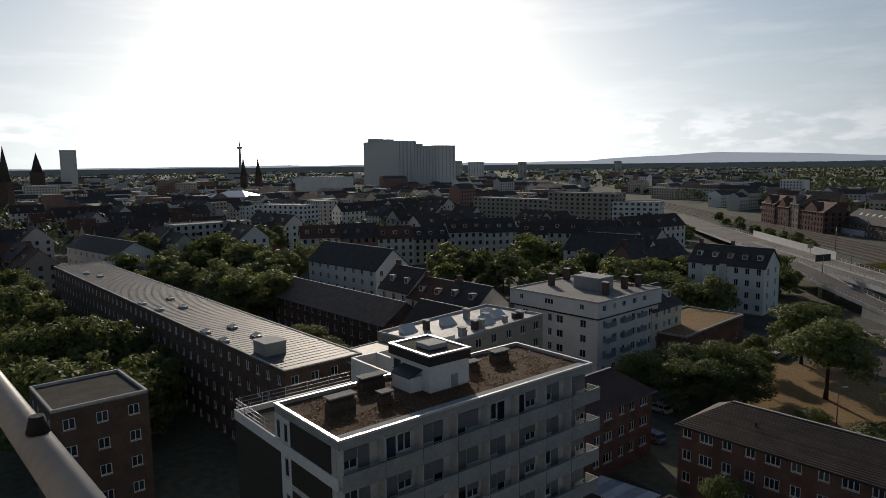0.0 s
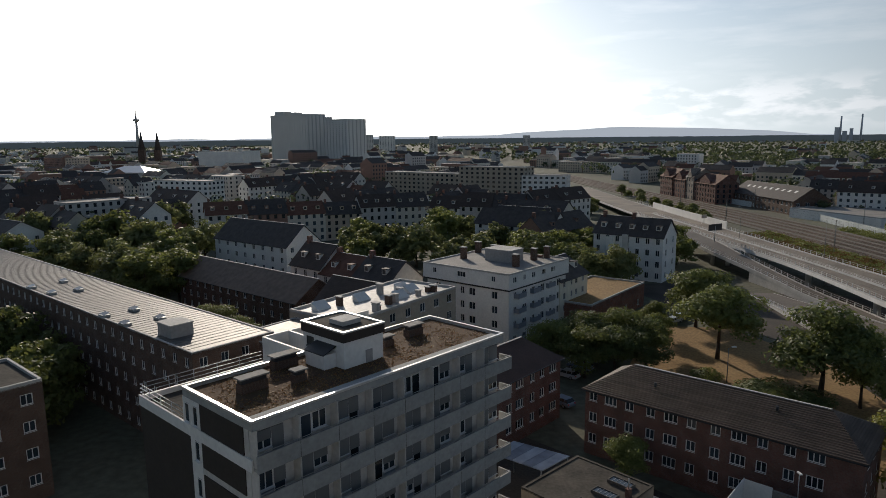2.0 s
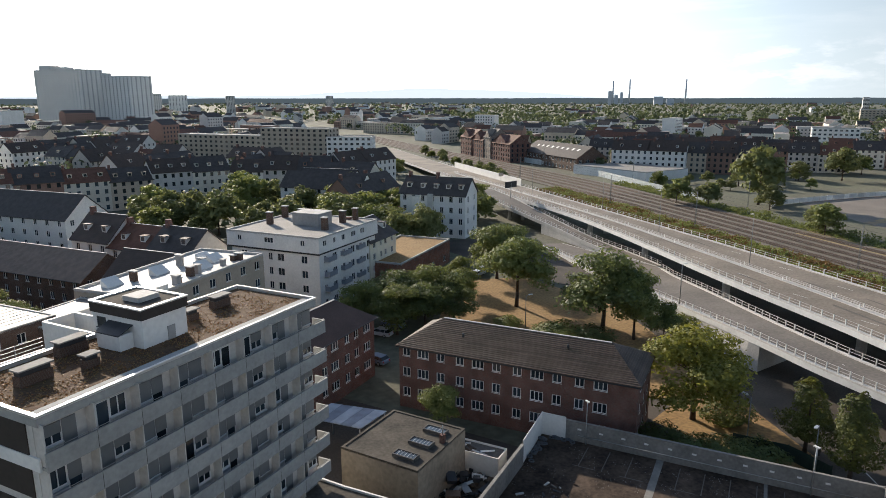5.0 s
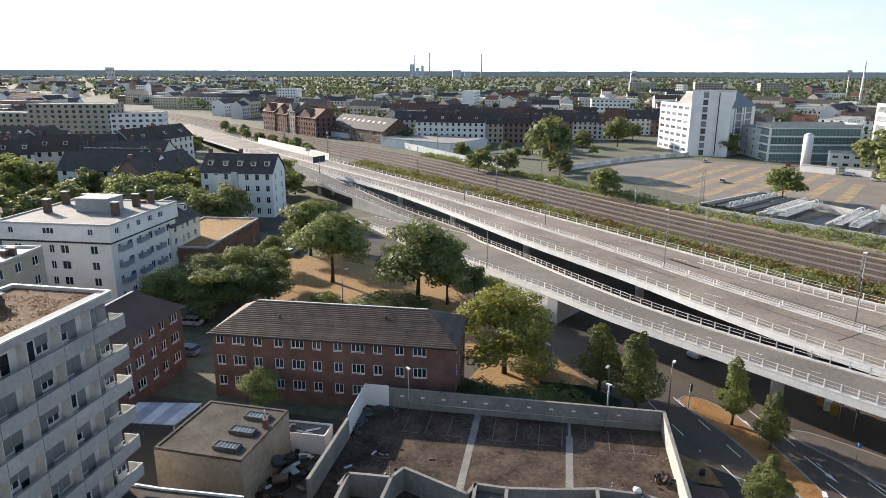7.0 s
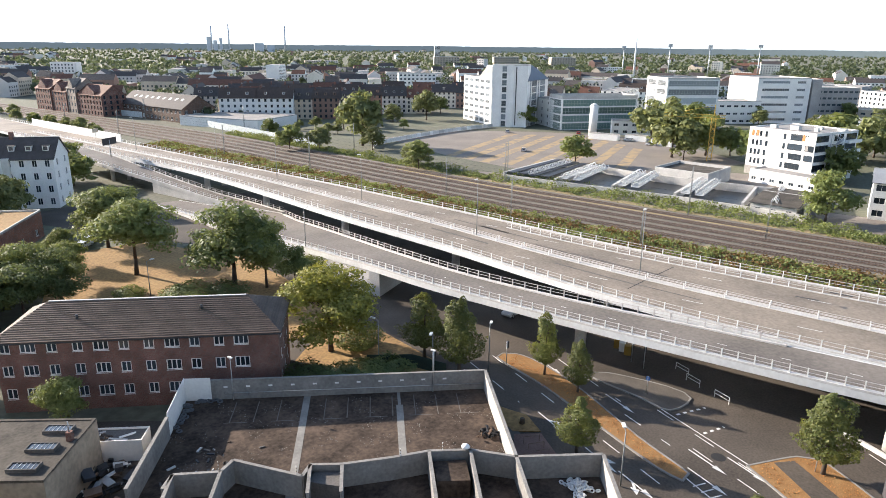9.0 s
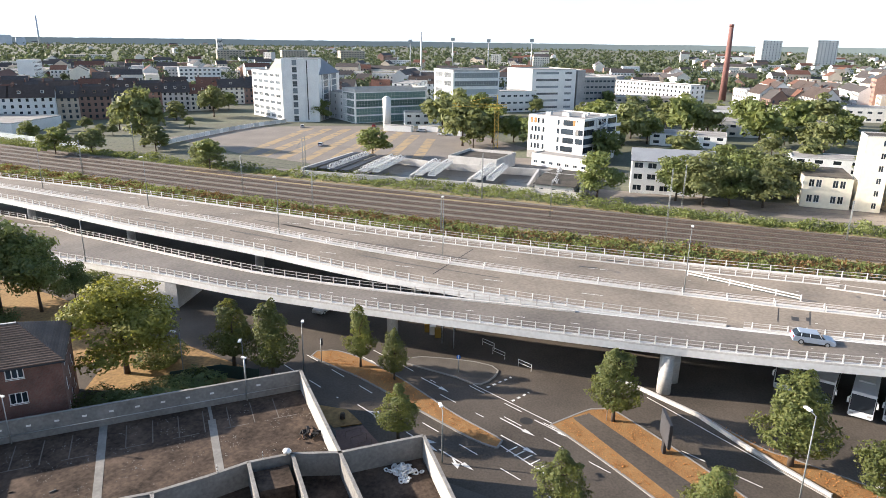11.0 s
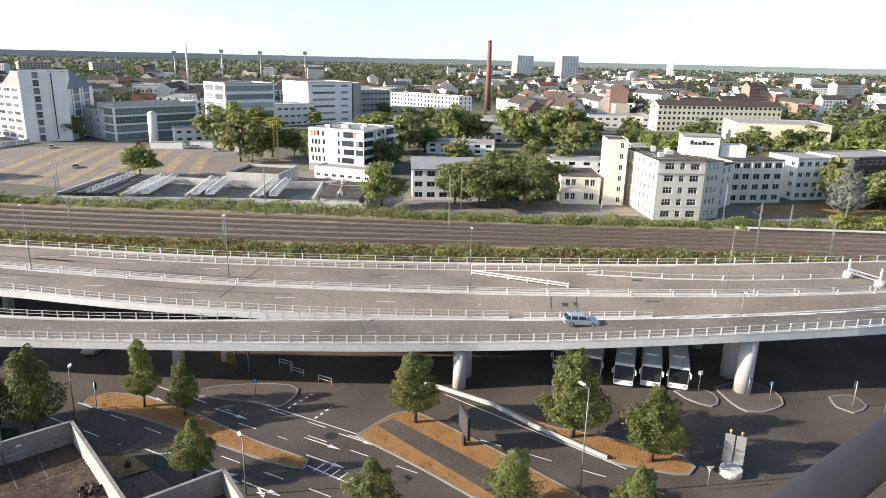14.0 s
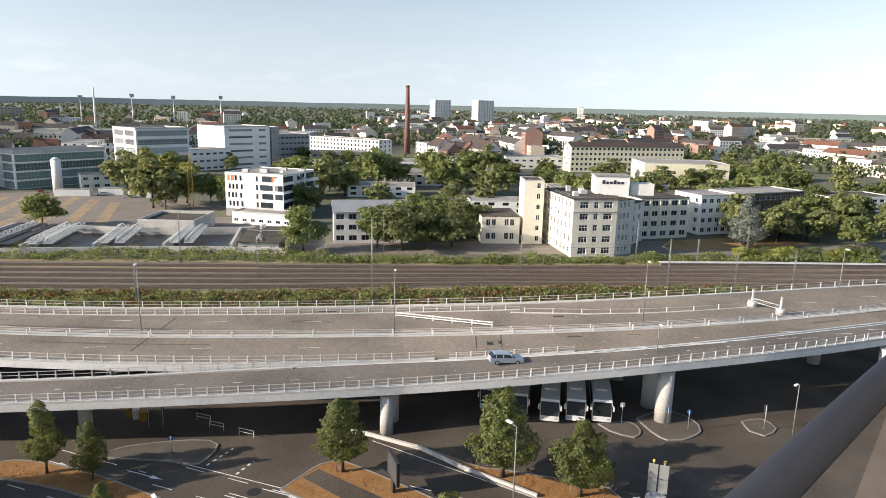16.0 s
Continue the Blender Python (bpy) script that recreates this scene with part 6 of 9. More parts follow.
# wooded ridge whose distance haze is a faint blue-grey emission
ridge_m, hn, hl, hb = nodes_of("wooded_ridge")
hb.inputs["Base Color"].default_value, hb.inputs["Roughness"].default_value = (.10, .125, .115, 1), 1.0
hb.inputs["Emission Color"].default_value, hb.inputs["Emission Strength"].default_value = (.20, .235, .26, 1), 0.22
verts, faces = [], []
for i in range(601):
    az = math.radians(-45 + 195 * i / 600)
    top = 38.5 + 3.0 * noise.noise(Vector((i * .06, 0, 4))) + 2.2 * noise.noise(Vector((i * .6, 0, 1)))
    verts += [(4640 * math.sin(az), 4640 * math.cos(az), 0), (4660 * math.sin(az), 4660 * math.cos(az), top)]
    if i:
        faces.append((2 * i - 2, 2 * i, 2 * i + 1, 2 * i - 1))
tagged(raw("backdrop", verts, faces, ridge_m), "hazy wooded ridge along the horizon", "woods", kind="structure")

# ---- the grey apartment block in front ----
dark_panel = mat("dark_brown_panel", (0.045, 0.036, 0.031), 0.7, 0.2, 3.0, 0.5, 0.1)
panel_grey = mat("balcony_panel", (0.36, 0.36, 0.345), 0.85, 0.18, 3.0, 0.5, 0.1, per_object=0.08)
wall_light = mat("balcony_wall", (0.60, 0.575, 0.54), 0.85, 0.15, 3.0, 0.4, 0.08)
blind_mat = ribbed_mat("roller_blind", (0.185, 0.19, 0.195), 0.06, 0.6, axis="Z", var=0.12, strength=0.4)
door_blue = mat("pale_blue_panel", (0.36, 0.40, 0.46), 0.6, 0.1, 3.0, 0.5, 0.05)
SL, SD, ST = 26.1, 9.5, 2.86
slab = thing("apartment_block", "eight-storey grey apartment block with balcony bands and a sedum roof", "apartment block", pose(-7.0, 41.5, 0, 0, 0, math.degrees(math.atan2(16.7, 20.1))))
ZT = 8 * ST            # floor of the roof
bm = bmesh.new()
box(bm, 0.0, 0.62, 0.0, SL - 0.3, 17.2, 7 * ST)
box(bm, 0.0, 0.62, 7 * ST, SL - 0.3, SD - 0.05, ZT)
part("wall", bm, wall_light, slab)
bm = bmesh.new()
quad(bm, (0.15, 0.2, ZT + .1), (SL - .2, 0.2, ZT + .1), (SL - .2, SD - .2, ZT + .1), (0.15, SD - .2, ZT + .1))
part("roof", bm, sedum, slab, "rusty brown sedum cover")
bm = bmesh.new()
out, inn = [(-.12, 0), (SL, 0), (SL, SD), (-.12, SD)], [(.16, .22), (SL - .22, .22), (SL - .22, SD - .22), (.16, SD - .22)]
for k in range(4):
    a, b, c, d = out[k], out[(k + 1) % 4], inn[(k + 1) % 4], inn[k]
    quad(bm, (*a, ZT + .42), (*b, ZT + .42), (*c, ZT + .42), (*d, ZT + .42))
    quad(bm, (*a, ZT + .25), (*b, ZT + .25), (*b, ZT + .42), (*a, ZT + .42))
    quad(bm, (*c, ZT), (*d, ZT), (*d, ZT + .42), (*c, ZT + .42))
part("roof_edge", bm, roof_metal, slab, "white metal roof edging")
bm = bmesh.new()
box(bm, -.06, 0.04, ZT - .32, SL - .04, 1.2, ZT + .249)
box(bm, -.06, 1.2, ZT - .32, .3, SD - .04, ZT + .249)
part("fascia", bm, panel_grey, slab)
# balconies: floor slab, parapet band, partitions; windows and doors behind
rs = random.Random(8)
BAY = SL / 8
win_f, win_p = window_mesh(1.25, 1.35, 2)
dor_f, dor_p = window_mesh(0.95, 2.15, 1)
wf = wp = df = dp = None
bl = fin = low = None
for f in range(8):
    z = f * ST
    bm = bmesh.new()
    box(bm, 0.0, -0.28, z - .2, SL + .5, 1.0, z)
    part("balcony_floor", bm, panel_grey, slab)
    bm = bmesh.new()
    box(bm, -0.05, -0.42, z - .22, SL + .62, -0.28, z + 0.98)
    box(bm, SL + .48, -0.28, z - .22, SL + .62, 0.98, z + 0.98)
    part("balcony_parapet", bm, panel_grey, slab, "weathered grey concrete parapet")
    bm = bmesh.new()
    for k in range(1, 8):
        box(bm, k * BAY - .015, -.427, z - .2, k * BAY + .015, -.419, z + .97)
    tagged(part("panel_joint", bm, dark_panel, slab), kind="stuff")
    bm = bmesh.new()
    tube(bm, (0, -.35, z + 1.12), (SL + .5, -.35, z + 1.12), .022, seg=6)
    part("balcony_rail", bm, steel, slab)
    for k in range(8):
        x0 = k * BAY
        # partition fin
        bm_m = pose(x0 + .05, 0, z)
        if fin is None:
            bm = bmesh.new()
            box(bm, 0, -.25, 0, .07, .62, ST - .2)
            fin = part("partition", bm, wall_light, slab)
            fin.matrix_basis = bm_m
        else:
            share(fin, slab, bm_m)
        slots = [(1.0, "w"), (2.12, "d")] if k % 2 == 0 else [(1.15, "d"), (2.27, "w")]
        for dx, what in slots:
            m = pose(x0 + dx, 0.58, z + (0.85 if what == "w" else 0.05))
            if what == "w":
                if wf is None:
                    wf = part("window", win_f, frame_white, slab)
                    wf.matrix_basis = m
                    wp = part("pane", win_p, pane_mat, wf)
                else:
                    share(wp, share(wf, slab, m), Matrix())
            else:
                if df is None:
                    df = part("balcony_door", dor_f, frame_white, slab)
                    df.matrix_basis = m
                    dp = part("pane", dor_p, pane_mat, df)
                else:
                    share(dp, share(df, slab, m), Matrix())
            if rs.random() < 0.86:
                full = 1.0 if rs.random() < .7 else 0.55
                mb = pose(x0 + dx, 0.53, z + (0.85 if what == "w" else 0.05) + (1.35 if what == "w" else 2.15) * (1 - full)) @ Matrix.Diagonal((1.2 if what == "w" else .92, 1, (1.35 if what == "w" else 2.15) * full, 1))
                if bl is None:
                    bm = bmesh.new()
                    box(bm, -.5, -.015, 0, .5, .015, 1)
                    bl = part("roller_blind", bm, blind_mat, slab, "grey closed roller blind")
                    bl.matrix_basis = mb
                else:
                    share(bl, slab, mb)
            if what == "w" and rs.random() < .3:
                mb = pose(x0 + dx, 0.56, z + .04)
                if low is None:
                    bm = bmesh.new()
                    box(bm, -.62, -.03, 0, .62, .04, .76)
                    low = part("apron_panel", bm, door_blue, slab, "pale blue panel under a window")
                    low.matrix_basis = mb
                else:
                    share(low, slab, mb)
# gable end towards the long building: dark panels, white bands, a strip of stair windows
bm = bmesh.new()
for f in range(8):
    z = f * ST
    box(bm, -.08, 1.2, z + .55, 0.0, 7.0, z + ST - .32 if f == 7 else z + ST + .0)
part("cladding", bm, dark_panel, slab, "dark brown facade panels")
bm = bmesh.new()
box(bm, -.14, 0.2, 7 * ST - .32, -.003, 17.3, 7 * ST + .55)
box(bm, -.1, 7.0, 0, -.004, 8.6, 7 * ST - .33)
box(bm, -.1, 7.0, 7 * ST + .56, -.004, SD - .05, ZT - .33)
part("white_band", bm, white_render, slab, "white rendered bands")
bm = bmesh.new()
box(bm, -.08, 8.62, 0, -.002, 17.2, 7 * ST - .34)
part("cladding", bm, dark_panel, slab)
sf, sp_ = window_mesh(0.7, 1.5, 1)
one = None
for f in range(8):
    for dy in ((7.6,) if f < 7 else (7.6, 8.8)):
        m = pose(-.11, dy, f * ST + (.9 if f < 7 else .7), 0, 0, -90)
        if one is None:
            one = part("stair_window", sf, frame_white, slab)
            one.matrix_basis = m
            one_p = part("pane", sp_, pane_mat, one)
        else:
            share(one_p, share(one, slab, m), Matrix())
# terrace behind the top storey
bm = bmesh.new()
quad(bm, (0.1, SD, 7 * ST + .03), (SL - .4, SD, 7 * ST + .03), (SL - .4, 17.1, 7 * ST + .03), (.1, 17.1, 7 * ST + .03))
part("terrace", bm, bitumen, slab)
bm = bmesh.new()
bar_along(bm, [Vector((0.0, 17.1, 7 * ST)), Vector((SL - .4, 17.1, 7 * ST))], 0.12, -.1, .5)
bar_along(bm, [Vector((11.4, 9.4, 7 * ST)), Vector((11.4, 16.9, 7 * ST))], 0.12, 0, 2.9)
bar_along(bm, [Vector((14.2, 9.4, 7 * ST)), Vector((14.2, 16.9, 7 * ST))], 0.12, 0, 2.9)
bar_along(bm, [Vector((11.4, 16.9, 7 * ST)), Vector((24.2, 16.9, 7 * ST))], 0.12, 0.5, 2.9)
part("terrace_wall", bm, white_paint, slab, "white parapets of the rear terrace")
for zz_ in (.45, .8, 1.15):
    bm = bmesh.new()
    for a, b in (((0, 9.6, 0), (0, 17.2, 0)), ((0, 17.2, 0), (11.3, 17.2, 0))):
        tube(bm, (a[0], a[1], 7 * ST + zz_ + .3), (b[0], b[1], 7 * ST + zz_ + .3), .03, seg=6)
    part("terrace_rail", bm, steel, slab)
for i in range(9):
    bm = bmesh.new()
    x, y = (0, 9.7 + 1.9 * i) if i < 4 else (0.2 + 2.2 * (i - 4), 17.2)
    tube(bm, (x, y, 7 * ST), (x, y, 7 * ST + 1.45), .03, seg=6)
    part("rail_post", bm, steel, slab)
# lift house on the roof
lift_h = thing("lift_house", "white roof-top lift house with a dark brown band", "roof house", slab.matrix_basis @ pose(10.6, 3.9, ZT + .1))
bm = bmesh.new()
box(bm, 0, 0, 0, 4.1, 5.4, 2.2)
part("wall", bm, white_render, lift_h)
bm = bmesh.new()
box(bm, -.12, -.12, 2.2, 4.22, 5.52, 2.95)
part("band", bm, dark_panel, lift_h, "dark brown fascia")
bm = bmesh.new()
for a in ((-.16, -.16, 4.26, .12), (-.16, 5.28, 4.26, 5.56), (-.16, .12, .12, 5.28), (3.98, .12, 4.26, 5.28)):
    box(bm, a[0], a[1], 2.951, a[2], a[3], 3.08)
part("roof_edge", bm, roof_metal, lift_h)
bm = bmesh.new()
quad(bm, (.1, .1, 2.97), (4.0, .1, 2.97), (4.0, 5.3, 2.97), (.1, 5.3, 2.97))
part("roof", bm, bitumen, lift_h)
bm = bmesh.new()
vs = [(-1.3, 1.0, 1.25), (0, 1.0, 1.75), (0, 3.6, 1.75), (-1.3, 3.6, 1.25)]
quad(bm, *vs)
quad(bm, *[(x, y, z - .08) for x, y, z in vs[::-1]])
for a, b in zip(vs, vs[1:] + vs[:1]):
    quad(bm, (a[0], a[1], a[2] - .08), (b[0], b[1], b[2] - .08), b, a)
part("porch_roof", bm, dark_metal, lift_h, "dark sloping porch roof")
bm = bmesh.new()
box(bm, -1.2, 1.05, 0, -.02, 3.5, 1.2)
part("porch", bm, white_render, lift_h)
f_, p_ = window_mesh(.9, .8, 1)
w_ = part("window", f_, dark_metal, lift_h)
w_.matrix_basis = pose(-.03, 4.4, 1.1, 0, 0, -90)
part("pane", p_, pane_mat, w_)
bm = bmesh.new()
box(bm, 2.2, -.06, 0, 2.9, -.005, 1.1)
part("hatch", bm, grey_render, lift_h)
bm = bmesh.new()
box(bm, 1.2, 1.6, 2.97, 3.1, 3.4, 3.35)
part("roof_hatch", bm, concrete, lift_h)


def roof_vent(x, y, L, D, H):
    v = thing("roof_vent", "brick roof vent with a white metal lid", "roof vent", slab.matrix_basis @ pose(x, y, ZT + .1), "roof vents")
    bm = bmesh.new()
    box(bm, 0, 0, 0, L, D, H * .55)
    part("body", bm, brown_brick, v)
    bm = bmesh.new()
    box(bm, .08, .08, H * .55, L - .08, D - .08, H * .82)
    part("louvre", bm, dark_metal, v, "dark louvred opening")
    bm = bmesh.new()
    box(bm, -.1, -.1, H * .82, L + .1, D + .1, H * .82 + .1)
    part("lid", bm, flat_grey, v)


for a in ((2.3, 5.2, 2.2, .8, 1.3), (6.7, 7.7, 2.2, .8, 1.3), (6.2, 4.2, 1.0, .7, 1.1), (20.0, 6.2, 1.8, .8, 1.2), (16.4, 5.6, 1.1, .7, 1.1)):
    roof_vent(*a)

# tufts of the sedum cover
rq = random.Random(4)
verts, faces = [], []
for _ in range(11000):
    x, y = rq.uniform(.5, SL - .5), rq.uniform(.5, SD - .5)
    if noise.noise(Vector((x * .5, y * .5, 1))) < -.12 and rq.random() < .8:
        continue
    p = Vector((x, y, ZT + .1 + rq.uniform(0, .07)))
    nrm = Vector((rq.uniform(-.8, .8), rq.uniform(-.8, .8), 1)).normalized()
    t1 = nrm.orthogonal().normalized()
    t1.rotate(Matrix.Rotation(rq.uniform(0, 6.28), 3, nrm))
    t2 = nrm.cross(t1)
    s = rq.uniform(.04, .10)
    i0 = len(verts)
    verts += [p - t1 * s, p + t2 * s * .7, p + t1 * s, p - t2 * s * .7]
    faces.append((i0, i0 + 1, i0 + 2, i0 + 3))
tagged(raw("sedum_growth", verts, faces, leaf_mat("leaf_sedum", (0.24, 0.095, 0.035), (0.24, 0.18, 0.07), (0.30, 0.16, 0.06)), slab), kind="stuff")

# ---- the roof-top parking deck ----
DZ = 2.15            # level of the deck


def on_slab(x, y):
    """Plan places drawn for a level 3.3 m up, carried down to the deck."""
    k_ = (41 - DZ) / (41 - 3.3)
    return x * k_, y * k_


deck = thing("parking_deck", "worn dark roof-top parking deck walled with grey concrete", "parking deck", kind="structure")
deck_top = mat("deck_surface", (0.040, 0.029, 0.022), 0.95, 0.7, 2.6, 0.35, 0.35, tint=(0.085, 0.061, 0.045), spec=.2)
pale_strip = mat("pale_strip", (0.21, 0.20, 0.18), 0.85, 0.25, 3.0, 0.4, 0.1)
bm = bmesh.new()
prism(bm, [(25.4, 49.3), (10, 37), (20, 12), (38, -2), (46.5, 12.9), (53.5, 17.8), (48.6, 24.3), (61.9, 35.3), (40.1, 61.7)], 0.0, DZ)
part("slab", bm, deck_top, deck)
wall_sunward = mat("pale_wall", (0.36, 0.345, 0.32), 0.85, 0.25, 2.5, 0.5, 0.15)


coping_m = mat("coping_concrete", (0.21, 0.20, 0.185), .85, .3, 4.0, .6, .2)


def deck_wall(a, b, z0=DZ, z1=4.5, w=0.12, material=None, cap=True):
    bm = bmesh.new()
    bar_along(bm, [Vector((*a, 0)), Vector((*b, 0))], w, z0, z1)
    wl_ = part("wall", bm, material or concrete_dark, deck)
    if cap:
        bm = bmesh.new()
        bar_along(bm, [Vector((*a, 0)), Vector((*b, 0))], w + .05, z1 + .001, z1 + .09)
        part("coping", bm, coping_m, wl_)


P_L, P_R, P_C, P_D, P_E = (40.1, 61.7), (62.0, 35.3), (48.7, 24.1), (53.7, 17.6), (44.0, 11.2)
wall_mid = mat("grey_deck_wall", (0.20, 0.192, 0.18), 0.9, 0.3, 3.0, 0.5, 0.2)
# sunlight put into colour: walls facing the sun paler, the others greyer
for a, b, m_ in ((P_L, P_R, wall_mid), (P_R, P_C, wall_sunward), (P_C, P_D, wall_mid), (P_D, P_E, wall_sunward), ((34.4, 56.6), (25.4, 49.3), wall_mid)):
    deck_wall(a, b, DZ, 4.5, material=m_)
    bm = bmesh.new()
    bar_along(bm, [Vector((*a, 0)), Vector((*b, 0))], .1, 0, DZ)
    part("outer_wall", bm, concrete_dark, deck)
# inner walls of the neighbouring ramps and light wells, stepping down to the near side
for a, b in (((27.2, 46.8), (28.9, 47.8)), ((28.9, 47.8), (31.6, 44.7)), ((31.6, 44.7), (33.4, 45.2)), ((33.4, 45.2), (35.3, 38.3)), ((35.3, 38.3), (36.9, 38.9)), ((36.9, 38.9), (38.6, 36.6)), ((38.6, 36.6), (41.9, 33.6)),
             ((41.9, 33.6), (44.8, 31.3)), ((44.8, 31.3), (47.2, 28.2)), ((47.2, 28.2), (48.7, 24.1)), ((44.8, 31.3), (39.0, 26.4)), ((47.2, 28.2), (41.2, 23.4)), ((48.7, 24.1), (42.0, 18.6)), ((36.9, 38.9), (33.8, 36.2)), ((38.6, 36.6), (35.6, 34.0)), ((31.6, 44.7), (26.5, 40.6)), ((28.9, 47.8), (23.6, 43.2))):
    deck_wall(a, b, DZ, 4.5, .11, wall_mid)
# raised sunken-bay floors
for pts, zf in ((((44.4, 30.6), (46.4, 28.2), (44.0, 26.2), (42.2, 28.6)), 3.9), (((35.5, 37.9), (36.9, 38.4), (38.2, 36.4), (36.6, 35.2)), 4.0)):
    bm = bmesh.new()
    q = list(pts)
    if (q[1][0] - q[0][0]) * (q[2][1] - q[1][1]) - (q[1][1] - q[0][1]) * (q[2][0] - q[1][0]) < 0:
        q = q[::-1]
    prism(bm, q, DZ, zf)
    part("bay_floor", bm, deck_top if zf < 4 else concrete_dark, deck)
# pale joints across the deck, painted bay lines and numbers as bars
for a, b, w in (((47.3, 49.7), (30.0, 35.2), .38), ((53.7, 41.8), (51.6, 40.0), .17), ((51.6, 40.0), (43.7, 33.5), .38)):
    bm = bmesh.new()
    bar_along(bm, [Vector((*on_slab(*a), DZ)), Vector((*on_slab(*b), DZ))], w, 0.002, 0.02)
    part("joint_strip", bm, pale_strip, deck, "pale screed strip")
ew, ed = (Vector(P_R) - Vector(P_L)).normalized(), None
ed = Vector((-ew.y, ew.x)) * -1
bay_paint = mat("faded_paint", (0.12, 0.108, 0.095), 0.8, 0.4, 10.0, 1.0, 0.1)
for i in range(11):
    p = Vector(P_L) + ew * (5.8 + 2.5 * i) + ed * 0.9
    q = p + ed * 4.4
    bm = bmesh.new()
    bar_along(bm, [Vector((p.x, p.y, DZ)), Vector((q.x, q.y, DZ))], .05, .002, .012)
    part("bay_line", bm, bay_paint, deck)
    if i % 2 == 0:
        t0, t1 = q - ew * .6, q + ew * 1.9
        bm = bmesh.new()
        bar_along(bm, [Vector((t0.x, t0.y, DZ)), Vector((t1.x, t1.y, DZ))], .05, .003, .013)
        part("bay_line", bm, bay_paint, deck)
    c = Vector(P_L) + ew * (4.5 + 2.5 * i) + ed * 0.13
    bm = bmesh.new()
    bar_along(bm, [Vector((c.x - ew.x * .22, c.y - ew.y * .22, 3.6)), Vector((c.x + ew.x * .22, c.y + ew.y * .22, 3.6))], .012, 0, .2)
    part("bay_plate", bm, white_paint, deck, "small white bay number plate")
# conduit along the back wall
bm = bmesh.new()
a, b = Vector(P_L) + ew * 4.4 + ed * .2, Vector(P_R) + ed * .2
tube(bm, (a.x, a.y, 2.95), (b.x, b.y, 2.95), .045, seg=6)
part("conduit", bm, steel, deck)
# white sheet panels in the far corner
hoarding = thing("hoarding", "white sheet-metal hoarding in the corner of the parking deck", "hoarding")
for a, b in ((P_L, (37.3, 59.2)), ((37.3, 59.2), (34.5, 56.7)), (tuple(Vector(P_L) + ed * .2), tuple(Vector(P_L) + ed * .2 + ew * 2.9))):
    bm = bmesh.new()
    bar_along(bm, [Vector((*a, 0)), Vector((*b, 0))], .04, DZ + .03, 4.95)
    part("panel", bm, white_paint, hoarding)
rs = random.Random(12)


def ring(bm, R_, r, seg=14, sub=7):
    vs = [[bm.verts.new(((R_ + r * math.cos(2 * math.pi * j / sub)) * math.cos(2 * math.pi * i / seg), (R_ + r * math.cos(2 * math.pi * j / sub)) * math.sin(2 * math.pi * i / seg), r * math.sin(2 * math.pi * j / sub))) for j in range(sub)] for i in range(seg)]
    for i in range(seg):
        for j in range(sub):
            bm.faces.new((vs[i][j], vs[(i + 1) % seg][j], vs[(i + 1) % seg][(j + 1) % sub], vs[i][(j + 1) % sub])).smooth = True


bm = bmesh.new()
ring(bm, .26, .09)
tyre = tagged(part("tyre", bm, mat("dusty_tyre", (.09, .095, .105), .7, .3, 6.0, 1.0, .1)), "old dusty grey car tyre lying on the deck", "tyre", "heap of tyres")
tyre.matrix_basis = pose(39.0, 59.3, DZ + .09)
bm = bmesh.new()
tube(bm, (0, 0, -.06), (0, 0, .06), .19, seg=12)
for i in range(24):
    u = rs.uniform(0, 1)
    base = Vector((40.3, 60.6)).lerp(Vector((42.2, 58.3)), u) if i < 9 else Vector((39.4, 60.3)).lerp(Vector((35.4, 56.6)), u)
    c = copy_thing(tyre, pose(base.x + rs.uniform(-.3, .3), base.y + rs.uniform(-.3, .3), DZ + .09 + (.17 if i % 4 == 3 else 0), rs.uniform(-8, 8), rs.uniform(-8, 8), 0))
bm.free()


def rolls(n):
    """White plastic-wrapped rolls and bags in a heap."""
    bm = bmesh.new()
    ring(bm, .19, .075, 12, 6)
    r0 = part("roll", bm, mat("white_plastic", (0.66, 0.66, 0.65), 0.35, 0.1, 8.0, 1.0, 0.2))
    tagged(r0, "white plastic-wrapped roll in a heap on the deck", "roll", "heap of white rolls")
    r0.matrix_basis = pose(50.9, 18.9, DZ + .09)
    for i in range(n):
        u_, v_ = rs.gauss(0, .62), rs.gauss(0, .62)
        copy_thing(r0, pose(50.6 + u_, 18.7 + v_, DZ + .1 + rs.random() * max(0, .75 - .6 * math.hypot(u_, v_)), rs.choice((0, 75, 25)), rs.uniform(-30, 30), rs.uniform(0, 360)))


rolls(64)
# burnt scrap by the wall
scrap = thing("scrap_heap", "charred heap of metal scrap against the wall", "scrap")
for i in range(30):
    bm = bmesh.new()
    s = rs.uniform(.12, .5)
    box(bm, -s, -s * rs.uniform(.1, .4), 0, s, s * rs.uniform(.1, .4), rs.uniform(.04, .22))
    o = part("piece", bm, (dark_metal, black, black, rust, black)[i % 5], scrap)
    o.matrix_basis = pose(53.4 + rs.gauss(0, .45), 29.9 + rs.gauss(0, .4), DZ + .1 + rs.uniform(0, .55), rs.uniform(-40, 40), rs.uniform(-40, 40), rs.uniform(0, 360))
sack = bmesh.new()
bmesh.ops.create_icosphere(sack, subdivisions=2, radius=.4)
for v in sack.verts:
    v.co *= 1 + .25 * noise.noise(v.co * 3)
    v.co.z = v.co.z * .7 + .26
o = part("sack", sack, white_paint, smooth=True)
tagged(o, "white rubble sack on the deck wall", "sack")
o.matrix_basis = pose(47.0, 28.6, 4.6)
